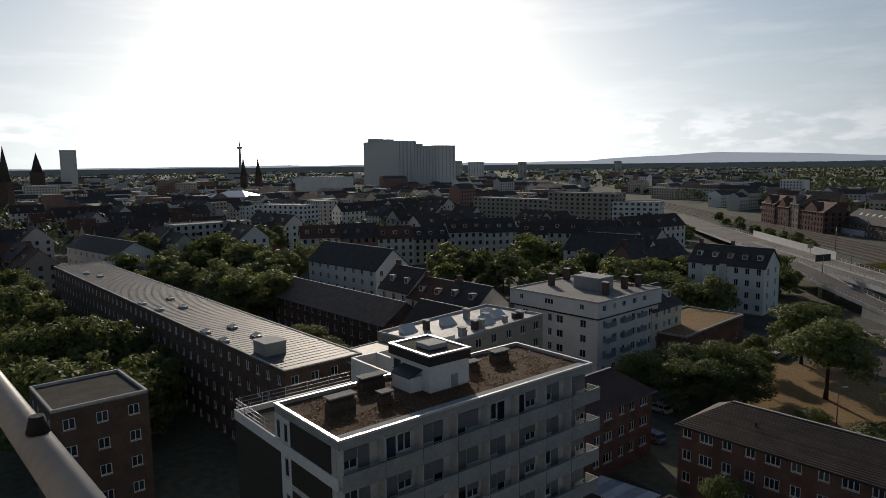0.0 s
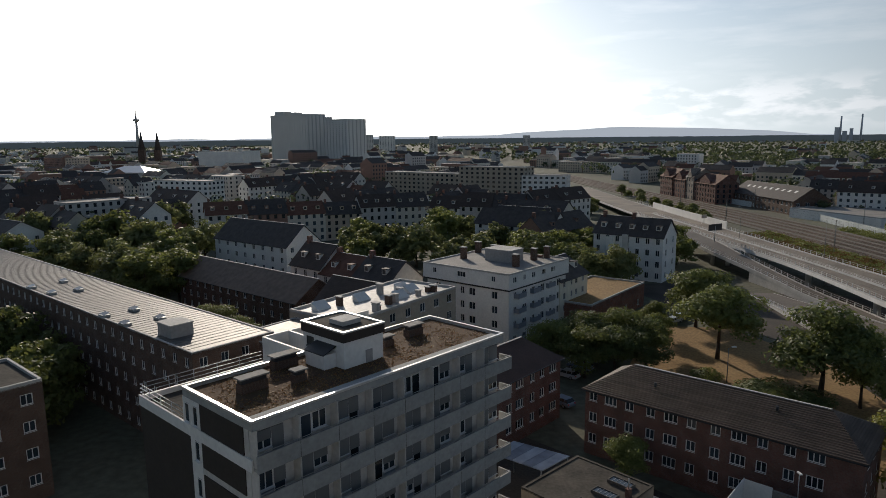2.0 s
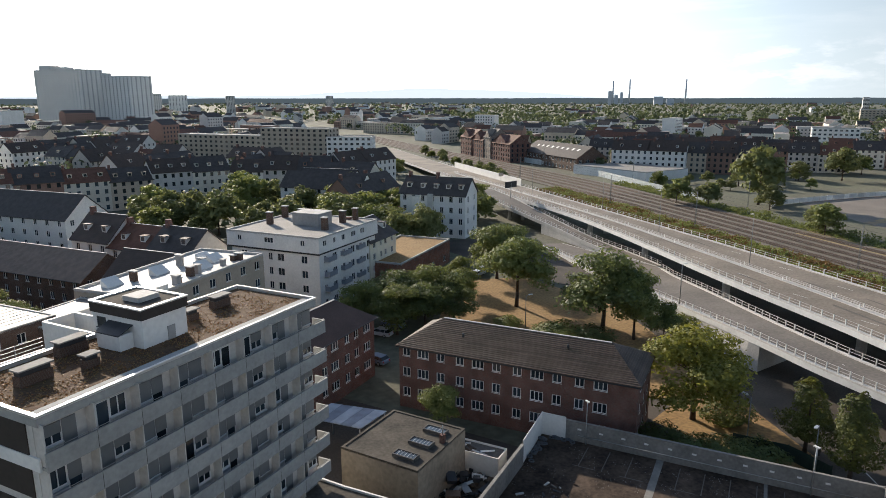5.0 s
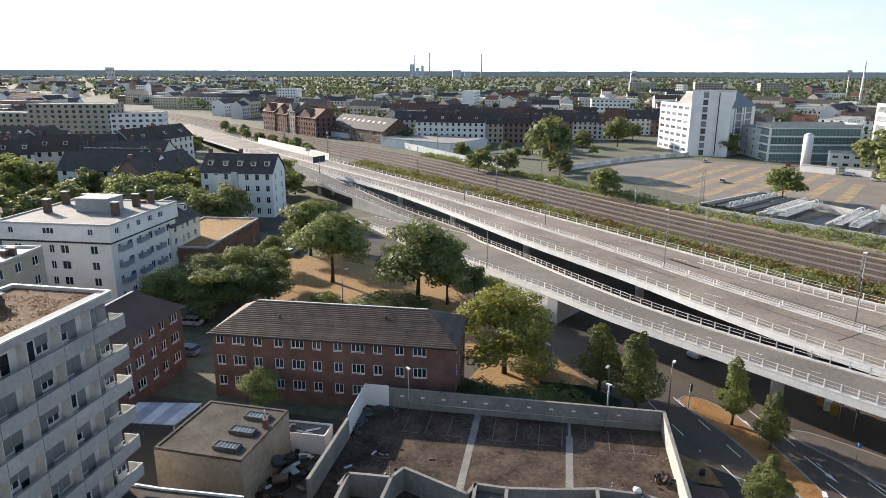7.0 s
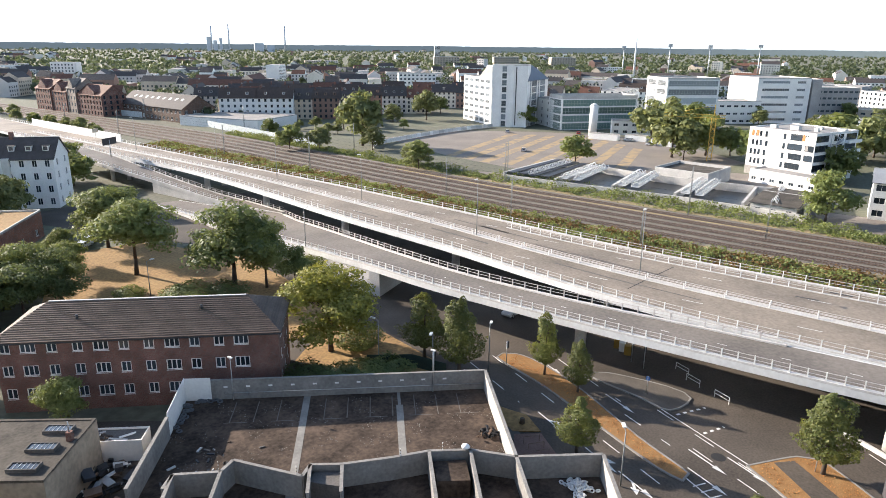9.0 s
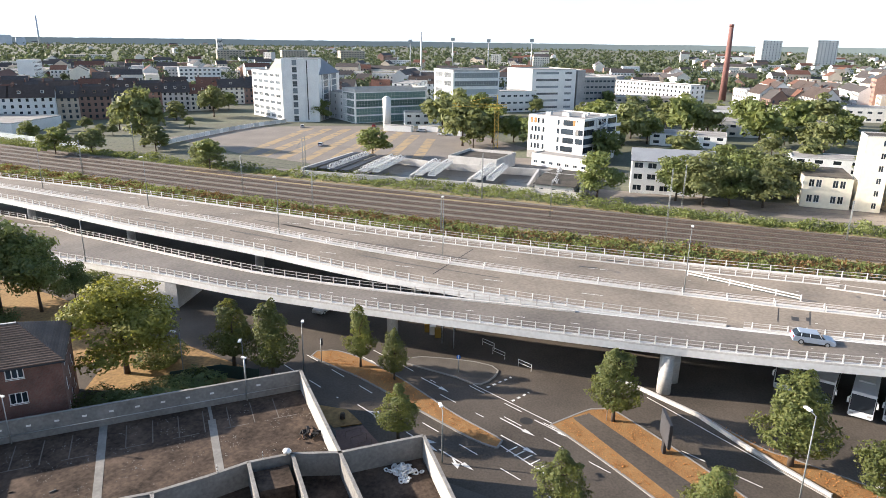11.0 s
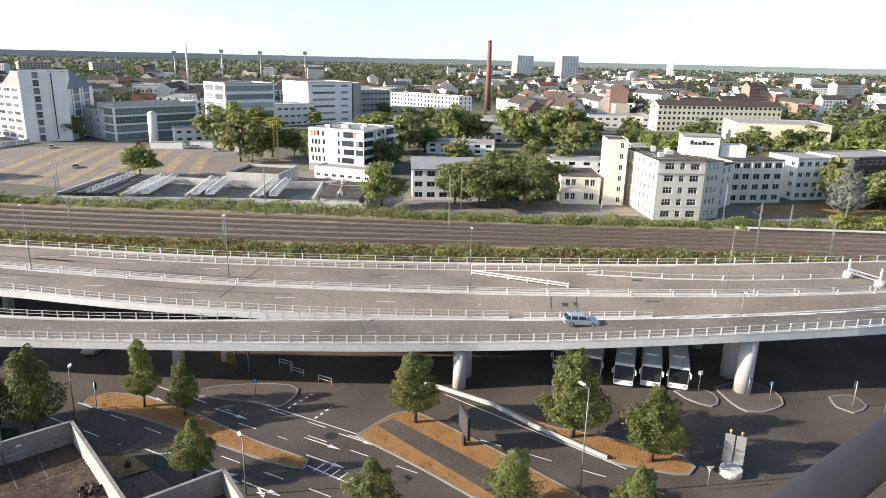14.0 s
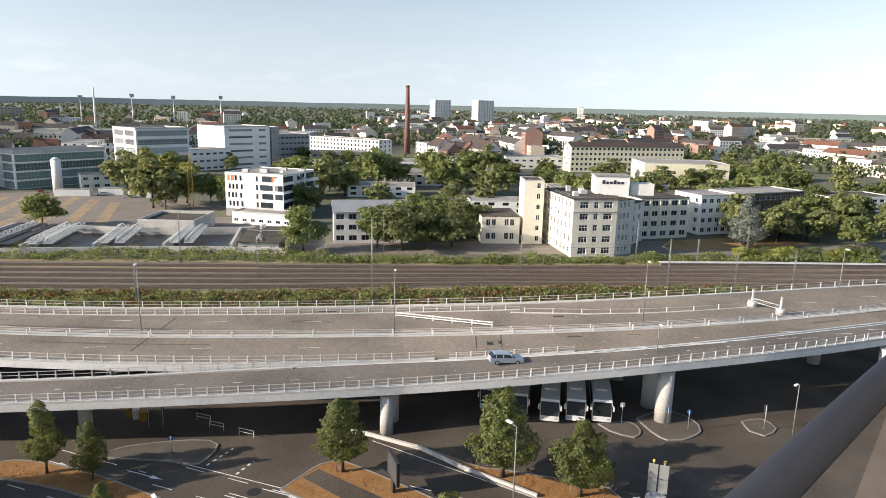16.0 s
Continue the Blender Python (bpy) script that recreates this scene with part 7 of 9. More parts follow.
# loose junk on the shaded side of the deck
for i in range(26):
    bm = bmesh.new()
    s = rs.uniform(.12, .45)
    box(bm, -s, -s * .3, 0, s, s * .3, rs.uniform(.03, .12))
    o = part("debris", bm, (concrete, dark_metal, black, bark, concrete_dark)[i % 5])
    tagged(o, "loose piece of rubbish lying on the parking deck", "rubbish", "scattered rubbish")
    o.matrix_basis = pose(33.0 + rs.gauss(0, 2.2), 49.6 + rs.gauss(0, 1.6), DZ + .01, rs.uniform(-4, 4), 0, rs.uniform(0, 360))
# rusty bars lamp post on the back wall
for k in (0.155, 0.82):
    p = Vector(P_L).lerp(Vector(P_R), k) + ed * .3
    lp = thing("deck_lamp", "thin grey lamp post on the parking deck", "lamp post", pose(p.x, p.y, DZ))
    bm = bmesh.new()
    tube(bm, (0, 0, 0), (0, 0, 5.3), .06, .04, 8)
    part("pole", bm, steel, lp)
    bm = bmesh.new()
    box(bm, -.12, -.3, 5.25, .12, .3, 5.38)
    part("head", bm, white_paint, lp)

for x, y in ((31.7, 45.1), (35.2, 38.9), (42.6, 33.0), (45.6, 30.3)):
    mp = thing("marker_post", "thin striped marker post on a deck wall", "post", pose(x, y, 4.59), "marker posts")
    for k in range(5):
        bm = bmesh.new()
        tube(bm, (0, 0, .16 * k), (0, 0, .16 * k + .157), .035, seg=8)
        part("band", bm, (white_paint, rust)[k % 2], mp)
verts, faces = [], []
for _ in range(2600):
    k, u = rs.random(), rs.random()
    c = Vector(P_L).lerp(Vector(P_R), k) + ed * (1.0 + 15 * u)
    if noise.noise(Vector((c.x * .45, c.y * .45, 6))) < .12:
        continue
    sz = rs.uniform(.02, .06)
    i0 = len(verts)
    for dx, dy, dz in ((-sz, -sz, 0), (sz, -sz * .7, 0), (0, sz, 0), (0, 0, sz)):
        verts.append((c.x + dx, c.y + dy, DZ + .004 + dz))
    faces += [(i0, i0 + 1, i0 + 3), (i0 + 1, i0 + 2, i0 + 3), (i0 + 2, i0, i0 + 3)]
tagged(raw("deck_grit", verts, faces, kerb_stone, deck), kind="stuff")

# ---- the yard between block and deck ----
shed = building("flat_shed", "low plastered outbuilding with skylights on its bitumen roof", "outbuilding", (15.9, 62.4), (21.5, 54.8), 9.9, 5.4, 1, 0, 0, wall=mat("stained_plaster", (0.30, 0.25, 0.19), .9, .3, 2.0, .3, .15), top=bitumen, edge=bitumen, lip=0.1)
for i, y in enumerate((1.2, 4.2, 7.2)):
    sk = thing("skylight", "low rectangular skylight with dark glass bars", "skylight", shed.matrix_basis @ pose(5.6, y, 5.4), "roof skylights")
    bm = bmesh.new()
    for a in ((0, 0, 2.6, .1), (0, 1.1, 2.6, 1.2), (0, .1, .1, 1.1), (2.5, .1, 2.6, 1.1)):
        box(bm, a[0], a[1], 0, a[2], a[3], .35)
    part("frame", bm, concrete_dark, sk)
    bm = bmesh.new()
    box(bm, .1, .1, .2, 2.5, 1.1, .26)
    part("pane", bm, pane_mat, sk)
    for k in range(1, 6):
        bm = bmesh.new()
        box(bm, .1 + .4 * k - .02, .1, .262, .1 + .4 * k + .02, 1.1, .3)
        part("bar", bm, steel, sk)
ch = thing("chimney", "small red brick chimney with a pipe", "chimney", shed.matrix_basis @ pose(8.7, 6.2, 5.4))
bm = bmesh.new()
box(bm, -.25, -.25, 0, .25, .25, .9)
part("stack", bm, red_brick, ch)
bm = bmesh.new()
tube(bm, (0, 0, .9), (0, 0, 2.0), .06, seg=8)
part("pipe", bm, steel, ch)
canopy = thing("canopy", "pale blue-grey corrugated canopy roof over the yard", "canopy")
sheet_a = ribbed_mat("pale_blue_sheet", (0.30, 0.34, 0.41), .18, .6, axis="X")
sheet_b = ribbed_mat("dull_blue_sheet", (0.17, 0.20, 0.26), .18, .6, axis="X")
for k in range(5):
    a, b = k / 5, (k + 1) / 5 - .006
    q0, q1, q2, q3 = Vector((15.0, 72.9)), Vector((19.8, 68.0)), Vector((23.9, 70.9)), Vector((18.3, 75.8))
    bm = bmesh.new()
    prism(bm, [q0.lerp(q1, a), q0.lerp(q1, b), q3.lerp(q2, b), q3.lerp(q2, a)], 3.95, 4.06)
    part("sheet", bm, (sheet_a, sheet_b)[k % 2], canopy)
for x, y in ((15.2, 72.8), (19.7, 68.3), (23.6, 70.9), (18.3, 75.5)):
    bm = bmesh.new()
    tube(bm, (x, y, 0), (x, y, 3.95), .07, seg=8)
    part("post", bm, steel, canopy)
skip = thing("rubble_container", "white open container full of rubble and planks", "container", pose(30.0, 65.2, 0, 0, 0, -50.8))
bm = bmesh.new()
L_, W_ = 6.9, 2.6
for a in ((0, 0, L_, .12), (0, W_ - .12, L_, W_), (0, .12, .12, W_ - .12), (L_ - .12, .12, L_, W_ - .12)):
    box(bm, a[0], a[1] - W_, 0, a[2], a[3] - W_, 2.4)
part("wall", bm, white_paint, skip)
bm = bmesh.new()
quad(bm, (.12, .12 - W_, 2.0), (L_ - .12, .12 - W_, 2.0), (L_ - .12, -.12, 2.2), (.12, -.12, 2.2))
part("rubble", bm, concrete_dark, skip)
for i in range(7):
    bm = bmesh.new()
    box(bm, -rs.uniform(.4, 1.3), -.12, 0, rs.uniform(.4, 1.3), .12, .08)
    o = part("plank", bm, (bark, white_paint, concrete)[i % 3], skip)
    o.matrix_basis = pose(rs.uniform(1.3, 5.2), rs.uniform(-2.0, -.6), 2.2, rs.uniform(-14, 14), rs.uniform(-10, 10), rs.uniform(-50, 50))
for i in range(90):
    bm = bmesh.new()
    s = rs.uniform(.2, .9)
    box(bm, -s, -s * rs.uniform(.2, .8), 0, s, s * rs.uniform(.2, .8), rs.uniform(.05, .5))
    bmesh.ops.bevel(bm, geom=bm.edges[:], offset=.02, segments=1)
    o = part("scrap_piece", bm, (dark_metal, black, steel, rust, white_paint, bark)[rs.choice((0, 0, 1, 1, 2, 3, 4, 5))])
    tagged(o, "piece of scrap metal in a heap in the yard", "scrap", "scrap heap in the yard")
    x, y = 26.6 + rs.gauss(0, 2.5), 58.0 + rs.gauss(0, 2.0)
    o.matrix_basis = pose(x, y, .02 + max(0, 2.2 - .5 * math.hypot(x - 26.4, y - 58.2)) * rs.random(), rs.uniform(-12, 12), rs.uniform(-12, 12), rs.uniform(0, 360))
low = thing("low_roof", "low black bitumen roof with a white edge in the yard", "outbuilding", kind="structure")
bm = bmesh.new()
prism(bm, [(4.0, 50.0), (19.8, 50.6), (14.6, 56.6), (12.2, 59.8), (9.6, 57.6)][::1], 0, 4.4)
part("body", bm, bitumen, low)
bm = bmesh.new()
bar_along(bm, [Vector((12.2, 59.8, 4.4)), Vector((14.6, 56.6, 4.4)), Vector((19.8, 50.6, 4.4))], .1, 0.002, .22)
part("edge", bm, white_paint, low)
bm = bmesh.new()
prism(bm, [(14.0, 76.0), (10.0, 66.0), (24.0, 50.0), (30.0, 53.6), (40.0, 60.4), (28.0, 77.0), (20.0, 88.0)], -.2, .025)
tagged(part("yard", bm, asphalt), "dark asphalt yard between the buildings", "yard", kind="structure")

# ---- street markings ----
HD = math.degrees(math.atan2(-22.1, -12.3))       # the way of the wide street
for a, b in (((74.0, 41.0), (48.0, -6.0)), ((70.5, 42.5), (64.8, 32.0)), ((78.2, 33.0), (72.0, 22.0)), ((72.6, 17.8), (50.0, -22.5)), ((69.4, 20.6), (66.0, 14.4)), ((66.8, 12.2), (46.0, -24.0)), ((68.8, -2.0), (56.0, -25.0))):
    dashes(a, b, 2.6, 3.2, .13)
for a, b in (((76.7, 24.0), (64.4, 1.9)), ((61.1, 11.4), (57.4, 5.8)), ((76.5, -3.5), (60.5, -22.0))):
    dashes(a, b, 60, 1, .14)
for x, y, k in ((62.9, 27.0, 1), (67.0, 39.8, 0), (65.2, 10.4, 0), (66.0, 6.6, 0), (71.5, 22.0, 0), (59.2, 19.6, 1), (57.2, 15.2, -1), (61.8, 9.6, 0), (75.5, 33.0, 0)):
    arrow(x, y, HD, k)
# hatched wedge before the island, stop lines
for i in range(5):
    p = Vector((60.2, 10.6)).lerp(Vector((57.6, 6.2)), i / 5)
    mark([(p.x, p.y), (p.x - .08, p.y - .13), (p.x + 1.17, p.y - 1.03), (p.x + 1.25, p.y - .9)], .036)
for a, b in (((72.8, 15.6), (76.4, 13.2)), ((70.5, 12.0), (73.2, 10.4))):
    dashes(a, b, .5, .5, .3)
mh = bmesh.new()
tube(mh, (66.7, 9.6, .03), (66.7, 9.6, .042), .75, seg=20)
tagged(part("manhole", mh, black), "dark round patch in the asphalt", "manhole", kind="structure")

# ---- low wall, billboard, signs ----
wall_line = [Vector(p) for p in ((79.6, 0.2, .03), (78.1, -2.6, .03), (73.6, -9.2, .03), (68.2, -13.9, .03), (62.1, -20.4, .03))]
low_wall = thing("low_wall", "low pale concrete wall beside the street ramp", "wall", kind="structure")
bm = bmesh.new()
bar_along(bm, wall_line, .11, 0, .42)
part("wall", bm, concrete, low_wall)
bm = bmesh.new()
bar_along(bm, wall_line, .15, .421, .49)
part("coping", bm, concrete, low_wall)

billboard = thing("billboard", "slim dark advertising board on a single pedestal", "billboard", pose(64.9, -5.2, .17, 0, 0, 12))
bm = bmesh.new()
box(bm, -.35, -.16, 0, .35, .16, 1.5)
bmesh.ops.bevel(bm, geom=bm.edges[:], offset=.04, segments=2)
part("pedestal", bm, dark_metal, billboard)
bm = bmesh.new()
box(bm, -1.75, -.16, 1.45, 1.75, .16, 4.2)
bmesh.ops.bevel(bm, geom=bm.edges[:], offset=.05, segments=2)
part("case", bm, dark_metal, billboard)
for y0_, y1_ in ((-.175, -.161), (.161, .175)):
    bm = bmesh.new()
    box(bm, -1.62, y0_, 1.6, 1.62, y1_, 4.05)
    part("poster", bm, mat("poster_paper", (.05, .05, .055), .6, .3, 4.0, .5, .02), billboard, "dark poster face")

sign = thing("info_sign", "grey backs of tall sign boards on a round concrete base", "sign", pose(59.6, -32.7, .03, 0, 0, 62))
bm = bmesh.new()
tube(bm, (0, 0, 0), (0, 0, .75), 1.15, 1.1, 28)
part("base", bm, concrete, sign)
for x in (-.55, .55):
    bm = bmesh.new()
    tube(bm, (x, 0, .75), (x, 0, 4.8), .05, seg=8)
    part("post", bm, steel, sign)
for x in (-.55, .55):
    for z in (1.35, 3.0):
        bm = bmesh.new()
        box(bm, x - .47, .06, z, x + .47, .1, z + 1.6)
        part("board", bm, steel, sign)
for x in (-.55, .55):
    bm = bmesh.new()
    tube(bm, (x, 0, 4.78), (x, 0, 5.05), .13, seg=10)
    part("flasher", bm, mat("amber_lens", (0.7, 0.5, 0.12), .4, .05), sign)


def post_sign(x, y, h, kind, turn=90, z=.17):
    s = thing("traffic_sign", "small traffic sign on a grey post", "traffic sign", pose(x, y, z, 0, 0, turn), "traffic signs")
    bm = bmesh.new()
    tube(bm, (0, 0, 0), (0, 0, h), .04, seg=8)
    part("post", bm, steel, s)
    bm = bmesh.new()
    if kind == "round":
        tube(bm, (0, -.06, h - .3), (0, -.03, h - .3), .3, seg=18)
    elif kind == "yield":
        vs = [(-.42, -.05, h), (.42, -.05, h), (0, -.05, h - .75)]
        bm.faces.new([bm.verts.new(v) for v in vs])
        bm.faces.new([bm.verts.new((v[0], v[1] + .03, v[2])) for v in vs[::-1]])
    else:
        box(bm, -.3, -.06, h - .6, .3, -.03, h)
    part("plate", bm, {"round": mat("sign_blue", (0.05, 0.16, 0.45), .5, .05), "yield": white_paint}.get(kind, white_paint), s)


for a in ((77.2, -36.4, 3.0, "square"), (74.7, -44.5, 2.8, "round"), (76.2, -42.4, 2.6, "round"), (56.9, -29.1, 2.6, "yield"), (69.5, .9, 2.6, "square"), (61.6, -23.9, 2.4, "square"), (75.4, 20.0, 2.4, "round"), (77.6, 2.4, 2.4, "square")):
    post_sign(*a)


def signal(x, y, h=3.4, z=.17):
    s = thing("traffic_signal", "traffic signal with dark casing on a grey post", "traffic signal", pose(x, y, z, 0, 0, 90), "traffic signals")
    bm = bmesh.new()
    tube(bm, (0, 0, 0), (0, 0, h), .06, seg=8)
    part("post", bm, steel, s)
    bm = bmesh.new()
    box(bm, -.16, -.28, h - 1.0, .16, -.06, h)
    part("case", bm, dark_metal, s)


for a in ((73.7, -54.7), (72.4, 38.0), (64.6, 44.4), (83.0, 24.5), (82.0, 22.5)):
    signal(*a)


def street_lamp(x, y, h, z=.03, arm=1.0, turn=0.0, group="street lamps"):
    s = thing("street_lamp", "slim grey street lamp with a pale flat head", "street lamp", pose(x, y, z, 0, 0, turn), group)
    bm = bmesh.new()
    tube(bm, (0, 0, 0), (0, 0, h), .09, .05, 10)
    if arm:
        tube(bm, (0, 0, h - .05), (arm, 0, h + .12), .045, .04, 8)
    part("pole", bm, pole_grey, s)
    bm = bmesh.new()
    box(bm, arm - .15, -.16, h + .06, arm + .65, .16, h + .2)
    bmesh.ops.bevel(bm, geom=bm.edges[:], offset=.04, segments=2)
    part("head", bm, white_paint, s)


for x, y, h, t in ((56.1, 16.4, 6.0, 30), (55.9, -16.0, 11.6, 30), (64.6, 44.6, 6.0, 200), (69.4, 39.0, 6.5, 20), (63.5, 52.7, 6.0, 90), (70.8, 63.8, 7.0, 200), (72.1, -57.7, 7.0, 120), (60.6, 100.0, 6.0, 0)):
    street_lamp(x, y, h, .1, .7, t)
for x, y in ((105.4, 62.8), (100.4, 29.7), (96.8, -7.8), (96.9, -47.9), (114.6, 99.2), (121.8, 135.0), (130.0, 170.0), (128.6, 210.0), (103.5, -88.0)):
    q = rise_south((x, y, 6.5))
    street_lamp(q.x, q.y, 10.8 * (1 if y > 0 else .95), q.z, .35, 180, "flyover lamps")
street_lamp(86.9, 89.6, 7.6, 4.0, .4, 0, "flyover lamps")
street_lamp(80.6, -42.3, 4.4, 8.2, .3, 180, "flyover lamps")
# railings at the crossing under the flyover
for x, y in ((84.0, 18.0), (81.6, 16.0), (79.2, 12.0)):
    g_ = thing("hoop_barrier", "white pedestrian hoop barrier under the flyover", "barrier", pose(x, y, .03, 0, 0, 60), "hoop barriers")
    bm = bmesh.new()
    for a, b in (((-1.1, 0, 0), (-1.1, 0, 1)), ((1.1, 0, 0), (1.1, 0, 1)), ((-1.1, 0, 1), (1.1, 0, 1)), ((-1.1, 0, .55), (1.1, 0, .55))):
        tube(bm, a, b, .04, seg=6)
    part("hoop", bm, white_paint, g_)
# cycle stands and white fence by the pavement
for i in range(4):
    c = thing("cycle_stand", "thin red-brown metal cycle stand on the pavement", "cycle stand", pose(57.8 - .9 * i, 26.9 - 1.0 * i, .162, 0, 0, 140), "cycle stands")
    bm = bmesh.new()
    for a, b in (((-.9, 0, 0), (-.9, 0, .8)), ((.9, 0, 0), (.9, 0, .8)), ((-.9, 0, .8), (.9, 0, .8))):
        tube(bm, a, b, .03, seg=6)
    part("hoop", bm, rust, c)
fence = thing("white_fence", "short white steel railing fence on the pavement", "fence")
for i in range(14):
    bm = bmesh.new()
    p = Vector((51.2, 24.4)).lerp(Vector((54.0, 20.0)), i / 13)
    tube(bm, (p.x, p.y, .15), (p.x, p.y, 1.3), .025, seg=6)
    part("bar", bm, white_paint, fence)
bm = bmesh.new()
tube(bm, (51.2, 24.4, 1.3), (54, 20, 1.3), .035, seg=6)
part("top_rail", bm, white_paint, fence)
st = bmesh.new()
tube(st, (60.6, 29.5, .15), (60.7, 29.5, .8), .32, .26, 12)
tagged(part("tree_stump", st, bark), "cut brown tree stump in dry grass", "stump")

# orange leaf litter on the islands
rl = random.Random(3)
verts, faces = [], []


def scatter(poly, n, z):
    xs, ys = [p[0] for p in poly], [p[1] for p in poly]
    k = 0
    while k < n:
        x, y = rl.uniform(min(xs), max(xs)), rl.uniform(min(ys), max(ys))
        ins = False
        for (x1, y1), (x2, y2) in zip(poly, poly[1:] + poly[:1]):
            if (y1 > y) != (y2 > y) and x < (x2 - x1) * (y - y1) / (y2 - y1) + x1:
                ins = not ins
        k += 1
        on_path = abs((x - 57.0) * .70 - (y + 8.6) * .714) < 1.75 and x < 70 and n == 7000
        if not ins or on_path:
            continue
        p = Vector((x, y, z + rl.uniform(0, .06)))
        nrm = Vector((rl.uniform(-.7, .7), rl.uniform(-.7, .7), 1)).normalized()
        t1 = nrm.orthogonal().normalized()
        t1.rotate(Matrix.Rotation(rl.uniform(0, 6.28), 3, nrm))
        t2 = nrm.cross(t1)
        s = rl.uniform(.05, .12)
        i0 = len(verts)
        verts.extend([p - t1 * s, p + t2 * s * .7, p + t1 * s, p - t2 * s * .7])
        faces.append((i0, i0 + 1, i0 + 2, i0 + 3))


scatter([(60.6, 12.0), (61.8, 11.8), (71.4, 26.8), (75.6, 37.8), (73.8, 39.6), (65.4, 22.2)], 4200, .16)
scatter([(66.7, 6.4), (71.2, 2.6), (71.9, .6), (58.2, -13.8), (45.2, -25.4), (42.6, -20.0), (60.9, .0)], 7000, .16)
scatter([(73.6, -9.8), (67.4, -18.6), (62.6, -28.4), (59.8, -27.8), (62.4, -20.2), (68.3, -14.2)], 3000, .16)
tagged(raw("leaf_litter", verts, faces, leaf_mat("leaf_litter_leaf", (0.52, 0.235, 0.065), (0.34, 0.135, 0.04), (0.42, 0.19, 0.05))), "orange-brown fallen leaves on the kerbed islands", "leaves", kind="stuff")


# ---- vehicles ----
def profile(bm, pts, half, mi=0, taper=0.0):
    """A side outline (x, z) pulled across to a body; taper draws the upper points in."""
    zmax = max(z for x, z in pts)
    l = [bm.verts.new((x, -half + taper * max(0, (z - .95) / (zmax - .95 + 1e-6)), z)) for x, z in pts]
    r = [bm.verts.new((x, half - taper * max(0, (z - .95) / (zmax - .95 + 1e-6)), z)) for x, z in pts]
    n = len(pts)
    bm.faces.new(l).material_index = mi
    bm.faces.new(r[::-1]).material_index = mi
    for i in range(n):
        bm.faces.new((l[i], r[i], r[(i + 1) % n], l[(i + 1) % n])).material_index = mi


def wheel(parent, x, y, r, w):
    bm = bmesh.new()
    tube(bm, (x, y - w / 2, r), (x, y + w / 2, r), r, seg=18)
    o = part("wheel", bm, black, parent)
    bm = bmesh.new()
    s = -1 if y < 0 else 1
    tube(bm, (x, y + s * w / 2, r), (x, y + s * (w / 2 + .015), r), r * .62, seg=14)
    part("rim", bm, steel, o)


def car_paint(name, col):
    m = mat(name, col, 0.28, 0.04, 2.0, 0.5, 0.0, metal=0.25)
    return m


def make_car(label, paint, m):
    c = thing("estate_car", label, "car", m)
    bm = bmesh.new()
    profile(bm, [(-2.3, .32), (2.25, .32), (2.33, .62), (2.2, .84), (1.15, .95), (-2.2, .98), (-2.34, .7)], .88)
    bmesh.ops.bevel(bm, geom=bm.edges[:], offset=.05, segments=2)
    part("body", bm, paint, c, smooth=False)
    bm = bmesh.new()
    profile(bm, [(1.2, .93), (.45, 1.40), (-1.75, 1.44), (-2.2, .96)], .84, taper=.14)
    part("cabin", bm, glass_mat("car_glass", (.02, .025, .03), .05) if "car_glass" not in MATS else MATS["car_glass"], c)
    bm = bmesh.new()
    profile(bm, [(.48, 1.39), (.4, 1.45), (-1.72, 1.49), (-1.8, 1.42)], .72)
    part("roof", bm, paint, c)
    for x in (.45, -.55, -1.5):
        for s in (-1, 1):
            bm = bmesh.new()
            tube(bm, (x + (.35 if x > 0 else 0), s * .85, .95), (x, s * .73, 1.42), .04, seg=5)
            part("pillar", bm, paint, c)
    for x in (1.42, -1.4):
        for y in (-.8, .8):
            wheel(c, x, y, .32, .2)
    for s in (-1, 1):
        bm = bmesh.new()
        box(bm, 2.2, s * .62 - .2, .62, 2.3, s * .62 + .2, .78)
        part("headlight", bm, white_paint, c)
        bm = bmesh.new()
        box(bm, -2.36, s * .7 - .1, .65, -2.27, s * .7 + .1, .92)
        part("tail_light", bm, mat("red_lens", (.4, .02, .02), .3, .05), c)
    return c


silver = car_paint("silver_paint", (.55, .56, .57))
blue_p = car_paint("blue_grey_paint", (.20, .25, .33))
q = rise_south((84.0, -22.0, 6.62))
make_car("silver-blue estate car driving on the slip road", car_paint("silver_blue_paint", (.36, .41, .48)), pose(q.x, q.y, q.z, 0, 3.0, -88))
for i, (x, y, t, l, p) in enumerate(((89.0, 45.6, 170, "white parked car under the flyover", silver), (51.7, 131.0, 40, "silver parked car beside the low hall", silver), (57.7, 133.7, 45, "dark parked car by the trees", blue_p), (69.2, 136.2, 35, "white parked car by the trees", silver),
                                 (71.8, 139.0, 35, "silver parked car by the trees", silver), (35.0, 106.9, 130, "silver parked car behind the brick house", silver), (38.7, 110.4, 130, "dark parked car behind the brick house", blue_p), (30.4, 95.4, 120, "dark parked car in the yard", blue_p), (312, 129, 20, "red parked van on the car park", car_paint("red_paint", (.4, .04, .03))), (313, 121, 20, "dark parked car on the car park", blue_p),
                                 (245.7, 124.9, 20, "white parked car on the dry car park", silver), (303, 101, 90, "white parked car on the car park", silver), (295, 88, 90, "white parked car on the car park", silver), (296, 160, 30, "white parked car at the fence", silver), (-28, 62, 40, "dark parked car in the shaded street", blue_p), (-33, 55, 40, "dark parked car in the shaded street", blue_p))):
    make_car(l, p, pose(x, y, .03, 0, 0, t))


